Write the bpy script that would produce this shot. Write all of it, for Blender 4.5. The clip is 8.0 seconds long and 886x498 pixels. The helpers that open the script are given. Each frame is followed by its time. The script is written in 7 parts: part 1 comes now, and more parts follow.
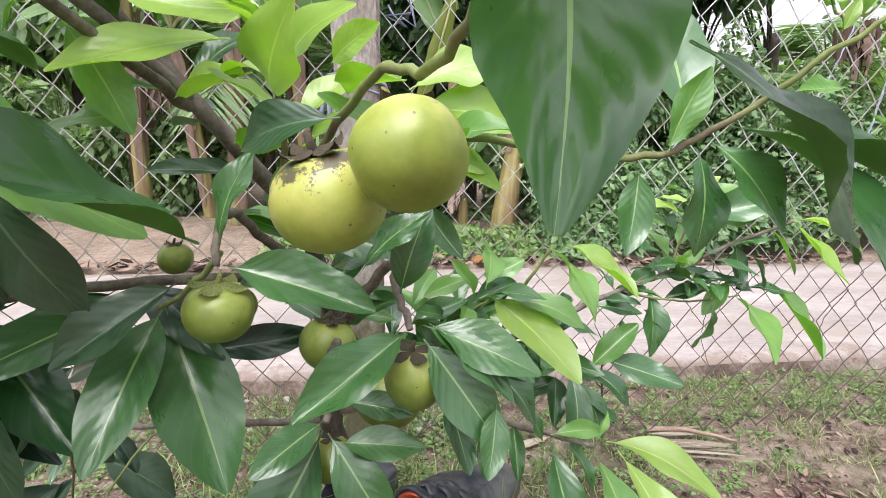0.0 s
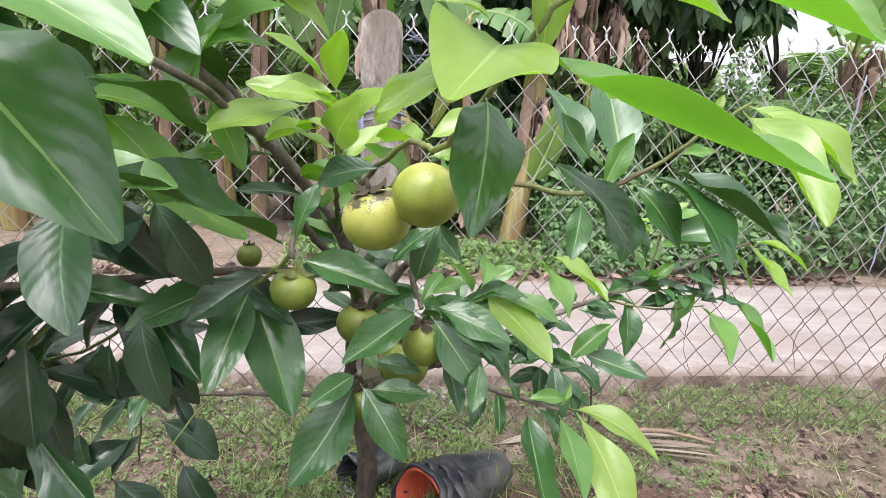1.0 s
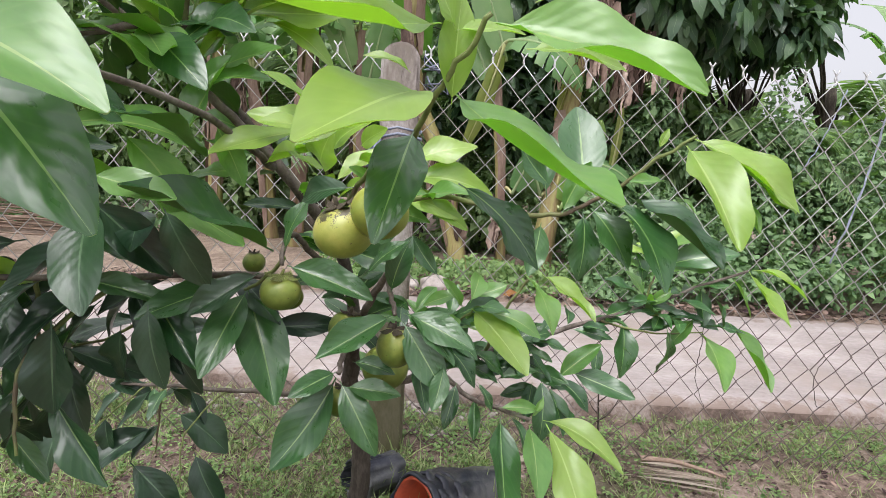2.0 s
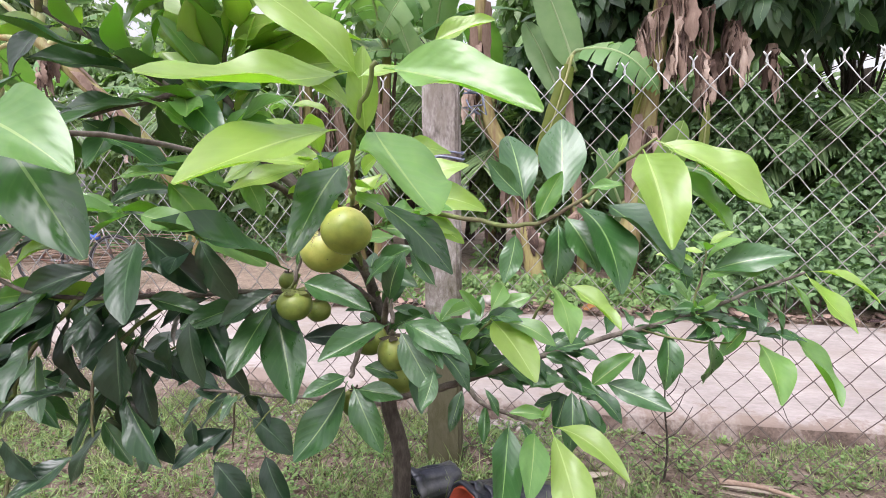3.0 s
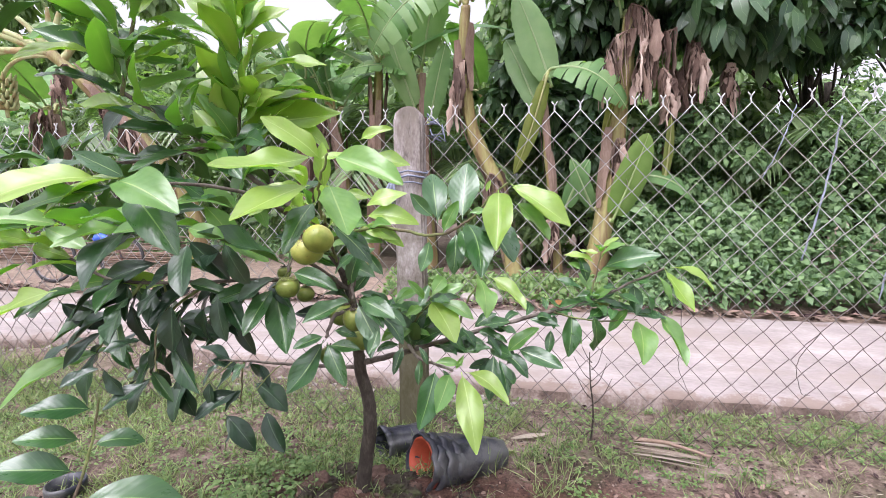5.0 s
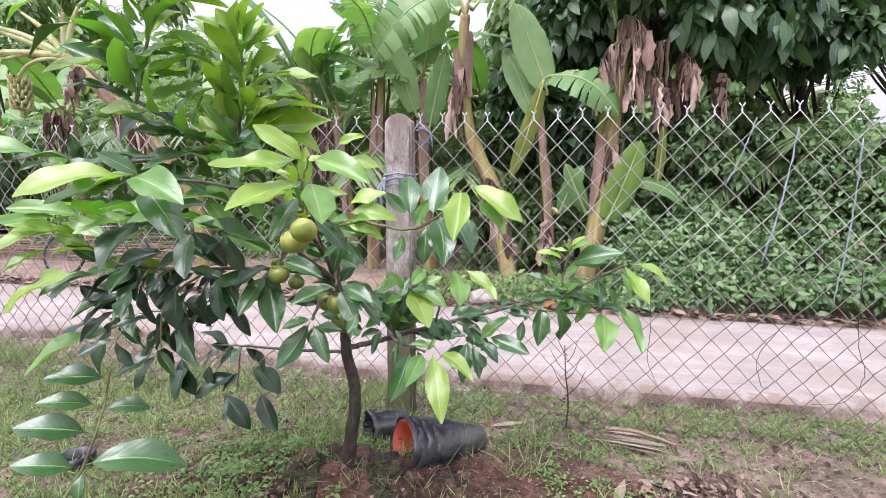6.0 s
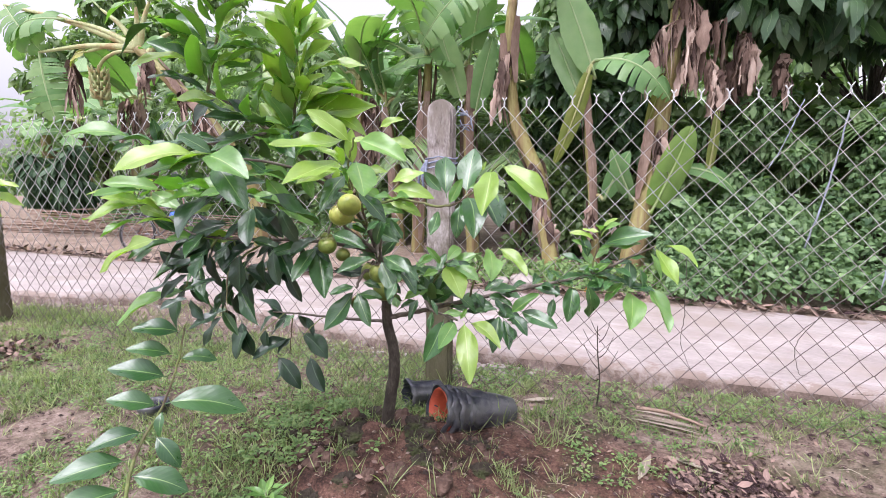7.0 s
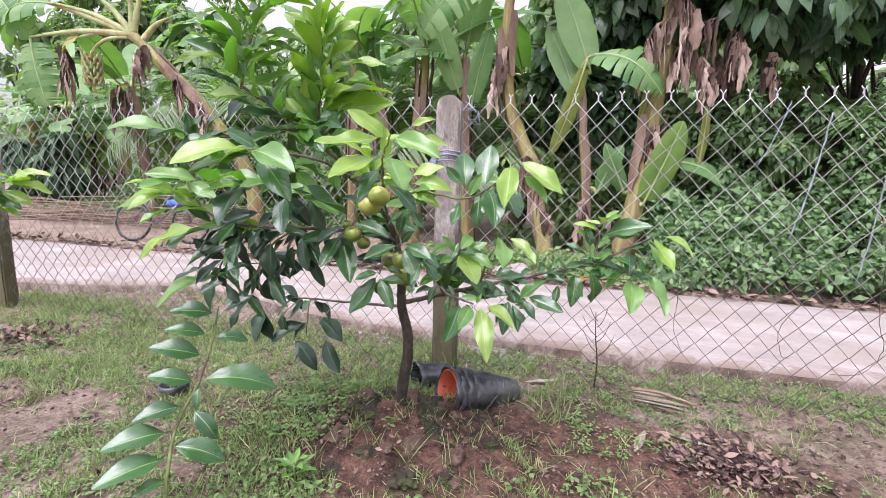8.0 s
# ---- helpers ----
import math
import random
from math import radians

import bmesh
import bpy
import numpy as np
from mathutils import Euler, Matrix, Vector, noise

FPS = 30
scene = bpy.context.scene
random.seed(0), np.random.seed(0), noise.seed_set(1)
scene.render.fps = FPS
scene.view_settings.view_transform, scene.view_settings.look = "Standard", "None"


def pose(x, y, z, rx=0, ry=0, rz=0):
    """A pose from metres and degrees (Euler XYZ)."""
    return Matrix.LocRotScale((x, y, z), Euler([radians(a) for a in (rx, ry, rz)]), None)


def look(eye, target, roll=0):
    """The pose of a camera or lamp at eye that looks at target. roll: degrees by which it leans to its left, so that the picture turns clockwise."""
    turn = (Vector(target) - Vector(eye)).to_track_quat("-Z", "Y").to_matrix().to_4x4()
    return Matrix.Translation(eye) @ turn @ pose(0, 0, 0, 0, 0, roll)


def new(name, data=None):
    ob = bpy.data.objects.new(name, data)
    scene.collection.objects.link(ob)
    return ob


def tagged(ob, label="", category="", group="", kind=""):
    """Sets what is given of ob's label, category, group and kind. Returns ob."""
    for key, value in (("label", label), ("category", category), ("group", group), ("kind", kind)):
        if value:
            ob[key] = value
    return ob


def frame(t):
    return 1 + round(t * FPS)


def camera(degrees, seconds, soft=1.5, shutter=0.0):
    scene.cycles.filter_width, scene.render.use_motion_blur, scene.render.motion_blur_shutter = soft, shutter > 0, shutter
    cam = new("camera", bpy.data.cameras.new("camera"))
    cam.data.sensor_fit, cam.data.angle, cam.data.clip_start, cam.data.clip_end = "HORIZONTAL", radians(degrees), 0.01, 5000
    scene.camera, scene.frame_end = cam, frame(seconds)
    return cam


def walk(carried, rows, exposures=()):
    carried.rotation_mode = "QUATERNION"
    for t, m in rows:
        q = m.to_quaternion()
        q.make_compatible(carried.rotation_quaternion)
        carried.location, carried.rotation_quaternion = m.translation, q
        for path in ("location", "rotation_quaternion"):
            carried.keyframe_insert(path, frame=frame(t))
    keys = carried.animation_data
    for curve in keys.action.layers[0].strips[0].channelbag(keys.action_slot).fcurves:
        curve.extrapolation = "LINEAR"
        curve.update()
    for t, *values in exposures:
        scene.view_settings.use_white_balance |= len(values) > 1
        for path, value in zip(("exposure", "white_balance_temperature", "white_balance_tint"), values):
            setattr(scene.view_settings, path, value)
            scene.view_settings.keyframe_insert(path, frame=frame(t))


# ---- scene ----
cam = camera(86.9, 8.0, soft=0.6)
PATH = [
    (0, (0.118, -1.699, 1.241), (0.324, 0.239, 0.794), 0.7),
    (0.5, (0.099, -1.804, 1.24), (0.27, 0.144, 0.824), 1.7),
    (1, (0.106, -1.928, 1.278), (0.267, 0.027, 0.885), 2.2),
    (1.5, (0.13, -1.991, 1.288), (0.261, -0.024, 0.948), 2.9),
    (2, (0.214, -2.013, 1.286), (0.216, -0.038, 0.973), 3.5),
    (2.2, (0.28, -2.035, 1.293), (0.079, -0.068, 0.996), 2.6),
    (3.3, (0.452, -2.069, 1.291), (0.055, -0.124, 1.047), -0.8),
    (3.5, (0.485, -2.074, 1.303), (0.091, -0.13, 1.043), -0.9),
    (4, (0.559, -2.159, 1.307), (0.158, -0.216, 1.054), -0.9),
    (4.5, (0.597, -2.319, 1.328), (0.208, -0.372, 1.092), -0.8),
    (5, (0.671, -2.494, 1.347), (0.284, -0.547, 1.107), -0.6),
    (5.2, (0.685, -2.521, 1.345), (0.317, -0.571, 1.101), -0.5),
    (6.3, (0.871, -2.688, 1.331), (0.416, -0.753, 1.11), 0.9),
    (6.5, (0.898, -2.704, 1.335), (0.379, -0.787, 1.097), 0.8),
    (7, (0.884, -2.77, 1.307), (0.292, -0.88, 1.028), 0.7),
    (7.5, (0.837, -2.887, 1.316), (0.253, -1.0, 1.006), 0.9),
    (8, (0.812, -2.937, 1.318), (0.269, -1.039, 1.0), 1.3),
]
walk(cam, [(t, look(eye, target, roll)) for t, eye, target, roll in PATH], [(0, 1.08, 6330, 15), (1, 1.0, 6330, 15), (2, 0.7, 6330, 15), (3.5, 1.04, 6200, 21), (8, 1.02, 6110, 24)])

# ---- light ----
SUN_EL, SUN_AZ = radians(62), radians(200)
world = bpy.data.worlds.new("overcast_sky")
scene.world = world
world.use_nodes = True
wn, wl = world.node_tree.nodes, world.node_tree.links
sky = wn.new("ShaderNodeTexSky")
sky.sky_type, sky.sun_disc, sky.sun_elevation, sky.sun_rotation = "NISHITA", False, SUN_EL, SUN_AZ
sky.air_density, sky.dust_density = 1.0, 3.0
grey = wn.new("ShaderNodeHueSaturation")
grey.inputs["Saturation"].default_value = 0.1
wl.new(sky.outputs[0], grey.inputs["Color"])
# an overcast dome: brightest overhead, duller towards the horizon
dome = wn.new("ShaderNodeSeparateXYZ")
wl.new(wn.new("ShaderNodeTexCoord").outputs["Generated"], dome.inputs[0])
rise = wn.new("ShaderNodeMapRange")
rise.inputs["From Min"].default_value, rise.inputs["From Max"].default_value = 0.0, 1.0
rise.inputs["To Min"].default_value, rise.inputs["To Max"].default_value = 0.68, 2.1
wl.new(dome.outputs[2], rise.inputs["Value"])
cloud = wn.new("ShaderNodeMix")
cloud.data_type, cloud.blend_type = "RGBA", "MULTIPLY"
cloud.inputs[0].default_value = 1.0
wl.new(grey.outputs[0], cloud.inputs[6])
wl.new(rise.outputs[0], cloud.inputs[7])
wl.new(cloud.outputs[2], wn["Background"].inputs["Color"])
wn["Background"].inputs["Strength"].default_value = 0.125

sun = new("sun", bpy.data.lights.new("sun", "SUN"))
sun.data.energy, sun.data.angle, sun.data.color = 1.05, radians(48), (1.0, 0.97, 0.92)
sun.matrix_world = look((0, 0, 0), (-math.sin(SUN_AZ) * math.cos(SUN_EL), -math.cos(SUN_AZ) * math.cos(SUN_EL), -math.sin(SUN_EL)))


# ---- materials ----
def tree_of(name):
    m = bpy.data.materials.new(name)
    m.use_nodes = True
    n, l = m.node_tree.nodes, m.node_tree.links
    return m, n, l, n["Principled BSDF"]


def ramp(n, stops):
    r = n.new("ShaderNodeValToRGB")
    e = r.color_ramp.elements
    while len(e) < len(stops):
        e.new(0.5)
    for el, (p, c) in zip(e, stops):
        el.position, el.color = p, (*c, 1)
    return r


def noise_of(n, l, coord, scale, detail=6, rough=0.6):
    t = n.new("ShaderNodeTexNoise")
    t.inputs["Scale"].default_value, t.inputs["Detail"].default_value, t.inputs["Roughness"].default_value = scale, detail, rough
    l.new(coord, t.inputs["Vector"])
    return t


def mixc(n, l, fac, a, b, kind="MIX"):
    m = n.new("ShaderNodeMix")
    m.data_type, m.blend_type = "RGBA", kind
    for sock, v in ((m.inputs[0], fac), (m.inputs[6], a), (m.inputs[7], b)):
        if hasattr(v, "is_linked"):
            l.new(v, sock)
        else:
            sock.default_value = v if isinstance(v, float) else (*v, 1)
    return m.outputs[2]


def mth(n, l, op, a, b=0.0, c=0.0):
    m = n.new("ShaderNodeMath")
    m.operation = op
    for sock, v in zip(m.inputs, (a, b, c)):
        if hasattr(v, "is_linked"):
            l.new(v, sock)
        else:
            sock.default_value = v
    return m.outputs[0]


def surface(name, stops, scale, fine, rough=0.8, bump=0.3, dist=0.01, second=None, sscale=2.0, metal=0.0, stretch=None, spec=0.3, island=0.0):
    """A rough natural surface: a colour ramp over coarse noise, fine grain over it, stains of a second colour, and relief."""
    m, n, l, p = tree_of(name)
    co = n.new("ShaderNodeTexCoord").outputs["Object"]
    if stretch:
        mp = n.new("ShaderNodeMapping")
        mp.inputs["Scale"].default_value = stretch
        l.new(co, mp.inputs[0])
        co = mp.outputs[0]
    a, b = noise_of(n, l, co, scale), noise_of(n, l, co, fine, 4, 0.7)
    mixed = mth(n, l, "ADD", mth(n, l, "MULTIPLY", a.outputs[0], 0.65), mth(n, l, "MULTIPLY", b.outputs[0], 0.35))
    if island:
        g = n.new("ShaderNodeNewGeometry")
        mixed = mth(n, l, "ADD", mixed, mth(n, l, "MULTIPLY", mth(n, l, "SUBTRACT", g.outputs["Random Per Island"], 0.5), island))
    r = ramp(n, stops)
    l.new(mixed, r.inputs[0])
    col = r.outputs[0]
    if second:
        c = noise_of(n, l, co, sscale, 5, 0.65)
        rr = ramp(n, [(0.48, (0, 0, 0)), (0.62, (1, 1, 1))])
        l.new(c.outputs[0], rr.inputs[0])
        col = mixc(n, l, rr.outputs[0], col, second)
    l.new(col, p.inputs["Base Color"])
    p.inputs["Roughness"].default_value, p.inputs["Metallic"].default_value = rough, metal
    p.inputs["Specular IOR Level"].default_value = spec
    bm_ = n.new("ShaderNodeBump")
    bm_.inputs["Strength"].default_value, bm_.inputs["Distance"].default_value = bump, dist
    l.new(mixed, bm_.inputs["Height"])
    l.new(bm_.outputs[0], p.inputs["Normal"])
    return m


def leaf_material(name, dark, light, rib, rough, through_it, island=False, veins=9.0, spec=0.5, vary=0.75, veil=None, wax=0.0):
    """Leaf skin: mottled green, pale midrib and faint side veins along the leaf's own length, some light let through."""
    m, n, l, p = tree_of(name)
    uv = n.new("ShaderNodeUVMap").outputs[0]
    sep = n.new("ShaderNodeSeparateXYZ")
    l.new(uv, sep.inputs[0])
    side = mth(n, l, "ABSOLUTE", mth(n, l, "SUBTRACT", sep.outputs[1], 0.5))
    rnd = mth(n, l, "FRACT", mth(n, l, "ADD", n.new("ShaderNodeNewGeometry").outputs["Random Per Island"], n.new("ShaderNodeObjectInfo").outputs["Random"]))
    co = n.new("ShaderNodeTexCoord").outputs["Object"]
    blot = noise_of(n, l, co, 5.0 if not island else 3.0, 2.5, 0.5)
    tone = mth(n, l, "ADD", mth(n, l, "MULTIPLY", blot.outputs[0], 0.7), mth(n, l, "MULTIPLY", mth(n, l, "SUBTRACT", rnd, 0.35 if vary < 1 else 0.5), vary))
    col = mixc(n, l, mth(n, l, "MINIMUM", mth(n, l, "MAXIMUM", tone, 0.0), 1.0), dark, light)
    vein = mth(n, l, "SINE", mth(n, l, "MULTIPLY", mth(n, l, "SUBTRACT", mth(n, l, "MULTIPLY", sep.outputs[0], veins), mth(n, l, "MULTIPLY", side, veins * 0.55)), 6.283))
    thin = mth(n, l, "POWER", mth(n, l, "MULTIPLY_ADD", vein, 0.5, 0.5), 14.0)
    col = mixc(n, l, mth(n, l, "MULTIPLY", thin, 0.055), col, rib)
    ribm = mth(n, l, "LESS_THAN", side, mth(n, l, "MULTIPLY_ADD", sep.outputs[0], -0.026, 0.032))
    col = mixc(n, l, mth(n, l, "MULTIPLY", ribm, 0.75), col, rib)
    l.new(col, p.inputs["Base Color"])
    rv = noise_of(n, l, co, 6.0, 3)
    l.new(mth(n, l, "MULTIPLY_ADD", rv.outputs[0], 0.1, rough - 0.05), p.inputs["Roughness"])
    p.inputs["Specular IOR Level"].default_value = spec
    p.inputs["IOR"].default_value = 1.5 + 0.2 * wax
    p.inputs["Coat Weight"].default_value, p.inputs["Coat Roughness"].default_value = 0.5 * wax, 0.3
    h = mth(n, l, "ADD", mth(n, l, "MULTIPLY", vein, 0.07), mth(n, l, "MULTIPLY", blot.outputs[0], 0.7))
    b = n.new("ShaderNodeBump")
    b.inputs["Strength"].default_value, b.inputs["Distance"].default_value = 0.16, 0.01
    l.new(h, b.inputs["Height"])
    l.new(b.outputs[0], p.inputs["Normal"])
    tr = n.new("ShaderNodeBsdfTranslucent")
    if veil:
        tr.inputs[0].default_value = (*veil, 1)
    else:
        l.new(mixc(n, l, 1.0, col, (1.0, 1.35, 0.35), "MULTIPLY"), tr.inputs[0])
    mx = n.new("ShaderNodeMixShader")
    mx.inputs[0].default_value = through_it
    l.new(p.outputs[0], mx.inputs[1])
    l.new(tr.outputs[0], mx.inputs[2])
    l.new(mx.outputs[0], n["Material Output"].inputs[0])
    return m


M_OLD = leaf_material("old_leaf", (0.021, 0.08, 0.024), (0.062, 0.168, 0.042), (0.28, 0.42, 0.16), 0.29, 0.24, spec=0.7, wax=0.3)
M_OLD_UNDER = leaf_material("old_leaf_under", (0.09, 0.19, 0.06), (0.15, 0.27, 0.08), (0.36, 0.45, 0.2), 0.5, 0.55, spec=0.3, veil=(0.75, 0.85, 0.5))
# Darker leaf copy: shade of the inner, lower crown is put into its colour.
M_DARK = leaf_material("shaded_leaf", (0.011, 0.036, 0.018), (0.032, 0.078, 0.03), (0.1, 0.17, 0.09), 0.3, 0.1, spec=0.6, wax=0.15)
M_YOUNG = leaf_material("young_leaf", (0.25, 0.4, 0.065), (0.42, 0.56, 0.14), (0.56, 0.66, 0.26), 0.32, 0.5, spec=0.75, wax=0.45)
M_YOUNG_UNDER = leaf_material("young_leaf_under", (0.33, 0.46, 0.1), (0.5, 0.6, 0.18), (0.55, 0.64, 0.3), 0.48, 0.7, spec=0.3, veil=(0.88, 0.95, 0.55))
M_MID = leaf_material("green_leaf", (0.11, 0.265, 0.062), (0.27, 0.46, 0.125), (0.4, 0.52, 0.2), 0.31, 0.46, spec=0.75, wax=0.4)
M_MID_UNDER = leaf_material("green_leaf_under", (0.2, 0.36, 0.075), (0.36, 0.52, 0.14), (0.45, 0.55, 0.26), 0.48, 0.7, spec=0.3, veil=(0.85, 0.95, 0.55))
M_BARK = surface("bark", [(0.34, (0.022, 0.018, 0.014)), (0.48, (0.055, 0.045, 0.036)), (0.66, (0.13, 0.112, 0.094))], 14, 90, 0.9, 0.6, 0.006, stretch=(1, 1, 0.35))
M_BRANCH = surface("branch_bark", [(0.34, (0.05, 0.042, 0.034)), (0.48, (0.12, 0.1, 0.082)), (0.66, (0.24, 0.21, 0.18))], 18, 110, 0.85, 0.5, 0.004)
M_TWIG = surface("green_twig", [(0.3, (0.1, 0.14, 0.04)), (0.7, (0.24, 0.28, 0.1))], 20, 120, 0.7, 0.3, 0.003, (0.12, 0.09, 0.06), 6.0)


def soil_material():
    """Trodden brown soil: red-brown dug earth round the trunk, dry litter across the lane, green-grey film in patches."""
    m, n, l, p = tree_of("soil")
    co = n.new("ShaderNodeTexCoord").outputs["Object"]
    big, mid, fine = noise_of(n, l, co, 2.2, 6), noise_of(n, l, co, 17, 6, 0.7), noise_of(n, l, co, 95, 4, 0.7)
    v = mth(n, l, "ADD", mth(n, l, "MULTIPLY", big.outputs[0], 0.3), mth(n, l, "ADD", mth(n, l, "MULTIPLY", mid.outputs[0], 0.4), mth(n, l, "MULTIPLY", fine.outputs[0], 0.3)))
    dry = ramp(n, [(0.38, (0.055, 0.04, 0.033)), (0.46, (0.13, 0.092, 0.073)), (0.53, (0.22, 0.165, 0.135)), (0.64, (0.38, 0.305, 0.26))])
    red = ramp(n, [(0.4, (0.018, 0.011, 0.009)), (0.46, (0.05, 0.028, 0.022)), (0.53, (0.115, 0.062, 0.046)), (0.64, (0.25, 0.15, 0.115))])
    lit = ramp(n, [(0.36, (0.1, 0.07, 0.055)), (0.5, (0.24, 0.18, 0.14)), (0.66, (0.42, 0.34, 0.28))])
    for r in (dry, red, lit):
        l.new(v, r.inputs[0])
    sep = n.new("ShaderNodeSeparateXYZ")
    l.new(co, sep.inputs[0])
    dx = mth(n, l, "DIVIDE", mth(n, l, "SUBTRACT", sep.outputs[0], 0.75), 1.5)
    dy = mth(n, l, "DIVIDE", mth(n, l, "ADD", sep.outputs[1], 0.95), 0.62)
    dist = mth(n, l, "SQRT", mth(n, l, "ADD", mth(n, l, "MULTIPLY", dx, dx), mth(n, l, "MULTIPLY", dy, dy)))
    edge = ramp(n, [(0.55, (1, 1, 1)), (0.85, (0, 0, 0))])
    l.new(mth(n, l, "ADD", mth(n, l, "MULTIPLY", dist, 0.6), mth(n, l, "MULTIPLY_ADD", big.outputs[0], 0.5, -0.2)), edge.inputs[0])
    col = mixc(n, l, edge.outputs[0], dry.outputs[0], red.outputs[0])
    moss = noise_of(n, l, co, 1.5, 7, 0.75)
    mr = ramp(n, [(0.52, (0, 0, 0)), (0.66, (1, 1, 1))])
    l.new(moss.outputs[0], mr.inputs[0])
    col = mixc(n, l, mth(n, l, "MULTIPLY", mr.outputs[0], 0.45), col, (0.085, 0.105, 0.045))
    col = mixc(n, l, mth(n, l, "GREATER_THAN", sep.outputs[1], 2.4), col, lit.outputs[0])
    l.new(col, p.inputs["Base Color"])
    p.inputs["Roughness"].default_value, p.inputs["Specular IOR Level"].default_value = 0.95, 0.2
    bp = n.new("ShaderNodeBump")
    bp.inputs["Strength"].default_value, bp.inputs["Distance"].default_value = 0.9, 0.03
    l.new(v, bp.inputs["Height"])
    l.new(bp.outputs[0], p.inputs["Normal"])
    return m


M_SOIL = soil_material()
M_ROAD = surface("worn_concrete", [(0.28, (0.2, 0.172, 0.16)), (0.5, (0.32, 0.28, 0.265)), (0.72, (0.45, 0.405, 0.385))], 3.5, 42, 0.9, 0.7, 0.012, (0.28, 0.235, 0.21), 1.6, stretch=(0.5, 1, 1))
M_KERB = surface("stained_kerb", [(0.36, (0.06, 0.042, 0.033)), (0.48, (0.15, 0.11, 0.09)), (0.62, (0.31, 0.26, 0.235))], 5, 45, 0.95, 0.8, 0.01)
M_POST = surface("weathered_concrete", [(0.36, (0.07, 0.058, 0.05)), (0.46, (0.27, 0.235, 0.22)), (0.64, (0.58, 0.54, 0.52))], 12, 75, 0.95, 1.0, 0.012, (0.22, 0.19, 0.16), 5.0, stretch=(1, 1, 0.4))


def mossy(m):
    """Green-brown algae that creeps up the foot of the post, with a ragged upper edge."""
    n, l = m.node_tree.nodes, m.node_tree.links
    p = n["Principled BSDF"]
    old = p.inputs["Base Color"].links[0].from_socket
    co = n.new("ShaderNodeTexCoord").outputs["Object"]
    sep = n.new("ShaderNodeSeparateXYZ")
    l.new(co, sep.inputs[0])
    ragged = noise_of(n, l, co, 6.0, 6, 0.7)
    r = ramp(n, [(0.35, (1, 1, 1)), (0.6, (0, 0, 0))])
    l.new(mth(n, l, "ADD", mth(n, l, "MULTIPLY", sep.outputs[2], 0.5), mth(n, l, "MULTIPLY_ADD", ragged.outputs[0], 0.9, -0.4)), r.inputs[0])
    l.new(mixc(n, l, mth(n, l, "MULTIPLY", r.outputs[0], 0.88), old, (0.08, 0.075, 0.032)), p.inputs["Base Color"])


mossy(M_POST)


def dirty_edges(m):
    """Brown soil trodden on to the lane's margins, thinning towards the crown in ragged tongues."""
    n, l = m.node_tree.nodes, m.node_tree.links
    p = n["Principled BSDF"]
    old = p.inputs["Base Color"].links[0].from_socket
    sep = n.new("ShaderNodeSeparateXYZ")
    l.new(n.new("ShaderNodeUVMap").outputs[0], sep.inputs[0])
    ragged = noise_of(n, l, n.new("ShaderNodeTexCoord").outputs["Object"], 5.0, 8, 0.75)
    rim = mth(n, l, "SUBTRACT", 0.5, mth(n, l, "ABSOLUTE", mth(n, l, "SUBTRACT", sep.outputs[1], 0.5)))
    r = ramp(n, [(0.3, (1, 1, 1)), (0.42, (0, 0, 0))])
    l.new(mth(n, l, "ADD", mth(n, l, "MULTIPLY", rim, 2.2), mth(n, l, "MULTIPLY_ADD", ragged.outputs[0], 1.2, -0.3)), r.inputs[0])
    l.new(mixc(n, l, mth(n, l, "MULTIPLY", r.outputs[0], 0.75), old, (0.2, 0.145, 0.115)), p.inputs["Base Color"])


dirty_edges(M_ROAD)
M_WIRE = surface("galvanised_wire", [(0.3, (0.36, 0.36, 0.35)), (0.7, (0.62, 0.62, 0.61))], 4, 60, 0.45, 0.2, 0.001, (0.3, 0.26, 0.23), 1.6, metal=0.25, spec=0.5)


def brown_lower_half(m):
    """Brown laid over the wire's lower half, ragged at its upper limit."""
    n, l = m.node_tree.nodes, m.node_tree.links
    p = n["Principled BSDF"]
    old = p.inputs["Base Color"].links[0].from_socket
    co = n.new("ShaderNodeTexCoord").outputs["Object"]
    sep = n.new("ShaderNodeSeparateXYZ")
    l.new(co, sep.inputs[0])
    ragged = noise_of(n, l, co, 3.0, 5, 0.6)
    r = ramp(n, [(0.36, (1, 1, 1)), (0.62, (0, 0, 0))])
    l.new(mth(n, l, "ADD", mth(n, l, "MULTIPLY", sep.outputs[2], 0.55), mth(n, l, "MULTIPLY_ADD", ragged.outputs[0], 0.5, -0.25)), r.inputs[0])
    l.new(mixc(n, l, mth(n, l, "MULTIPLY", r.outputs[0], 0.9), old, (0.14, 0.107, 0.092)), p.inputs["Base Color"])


brown_lower_half(M_WIRE)
M_POT = surface("black_plastic", [(0.3, (0.012, 0.013, 0.019)), (0.6, (0.026, 0.029, 0.044)), (0.8, (0.07, 0.077, 0.11))], 9, 60, 0.33, 0.35, 0.01, (0.1, 0.1, 0.1), 5.0, spec=0.5)
M_CLAY = surface("orange_plastic", [(0.3, (0.5, 0.085, 0.04)), (0.7, (0.68, 0.14, 0.07))], 6, 50, 0.5, 0.15, 0.005, (0.4, 0.08, 0.05), 4.0, spec=0.5)
M_MOSSY = surface("mossy_clod", [(0.3, (0.018, 0.014, 0.011)), (0.5, (0.045, 0.036, 0.026)), (0.7, (0.1, 0.08, 0.06))], 12, 70, 0.95, 0.9, 0.02, (0.055, 0.065, 0.025), 9.0)
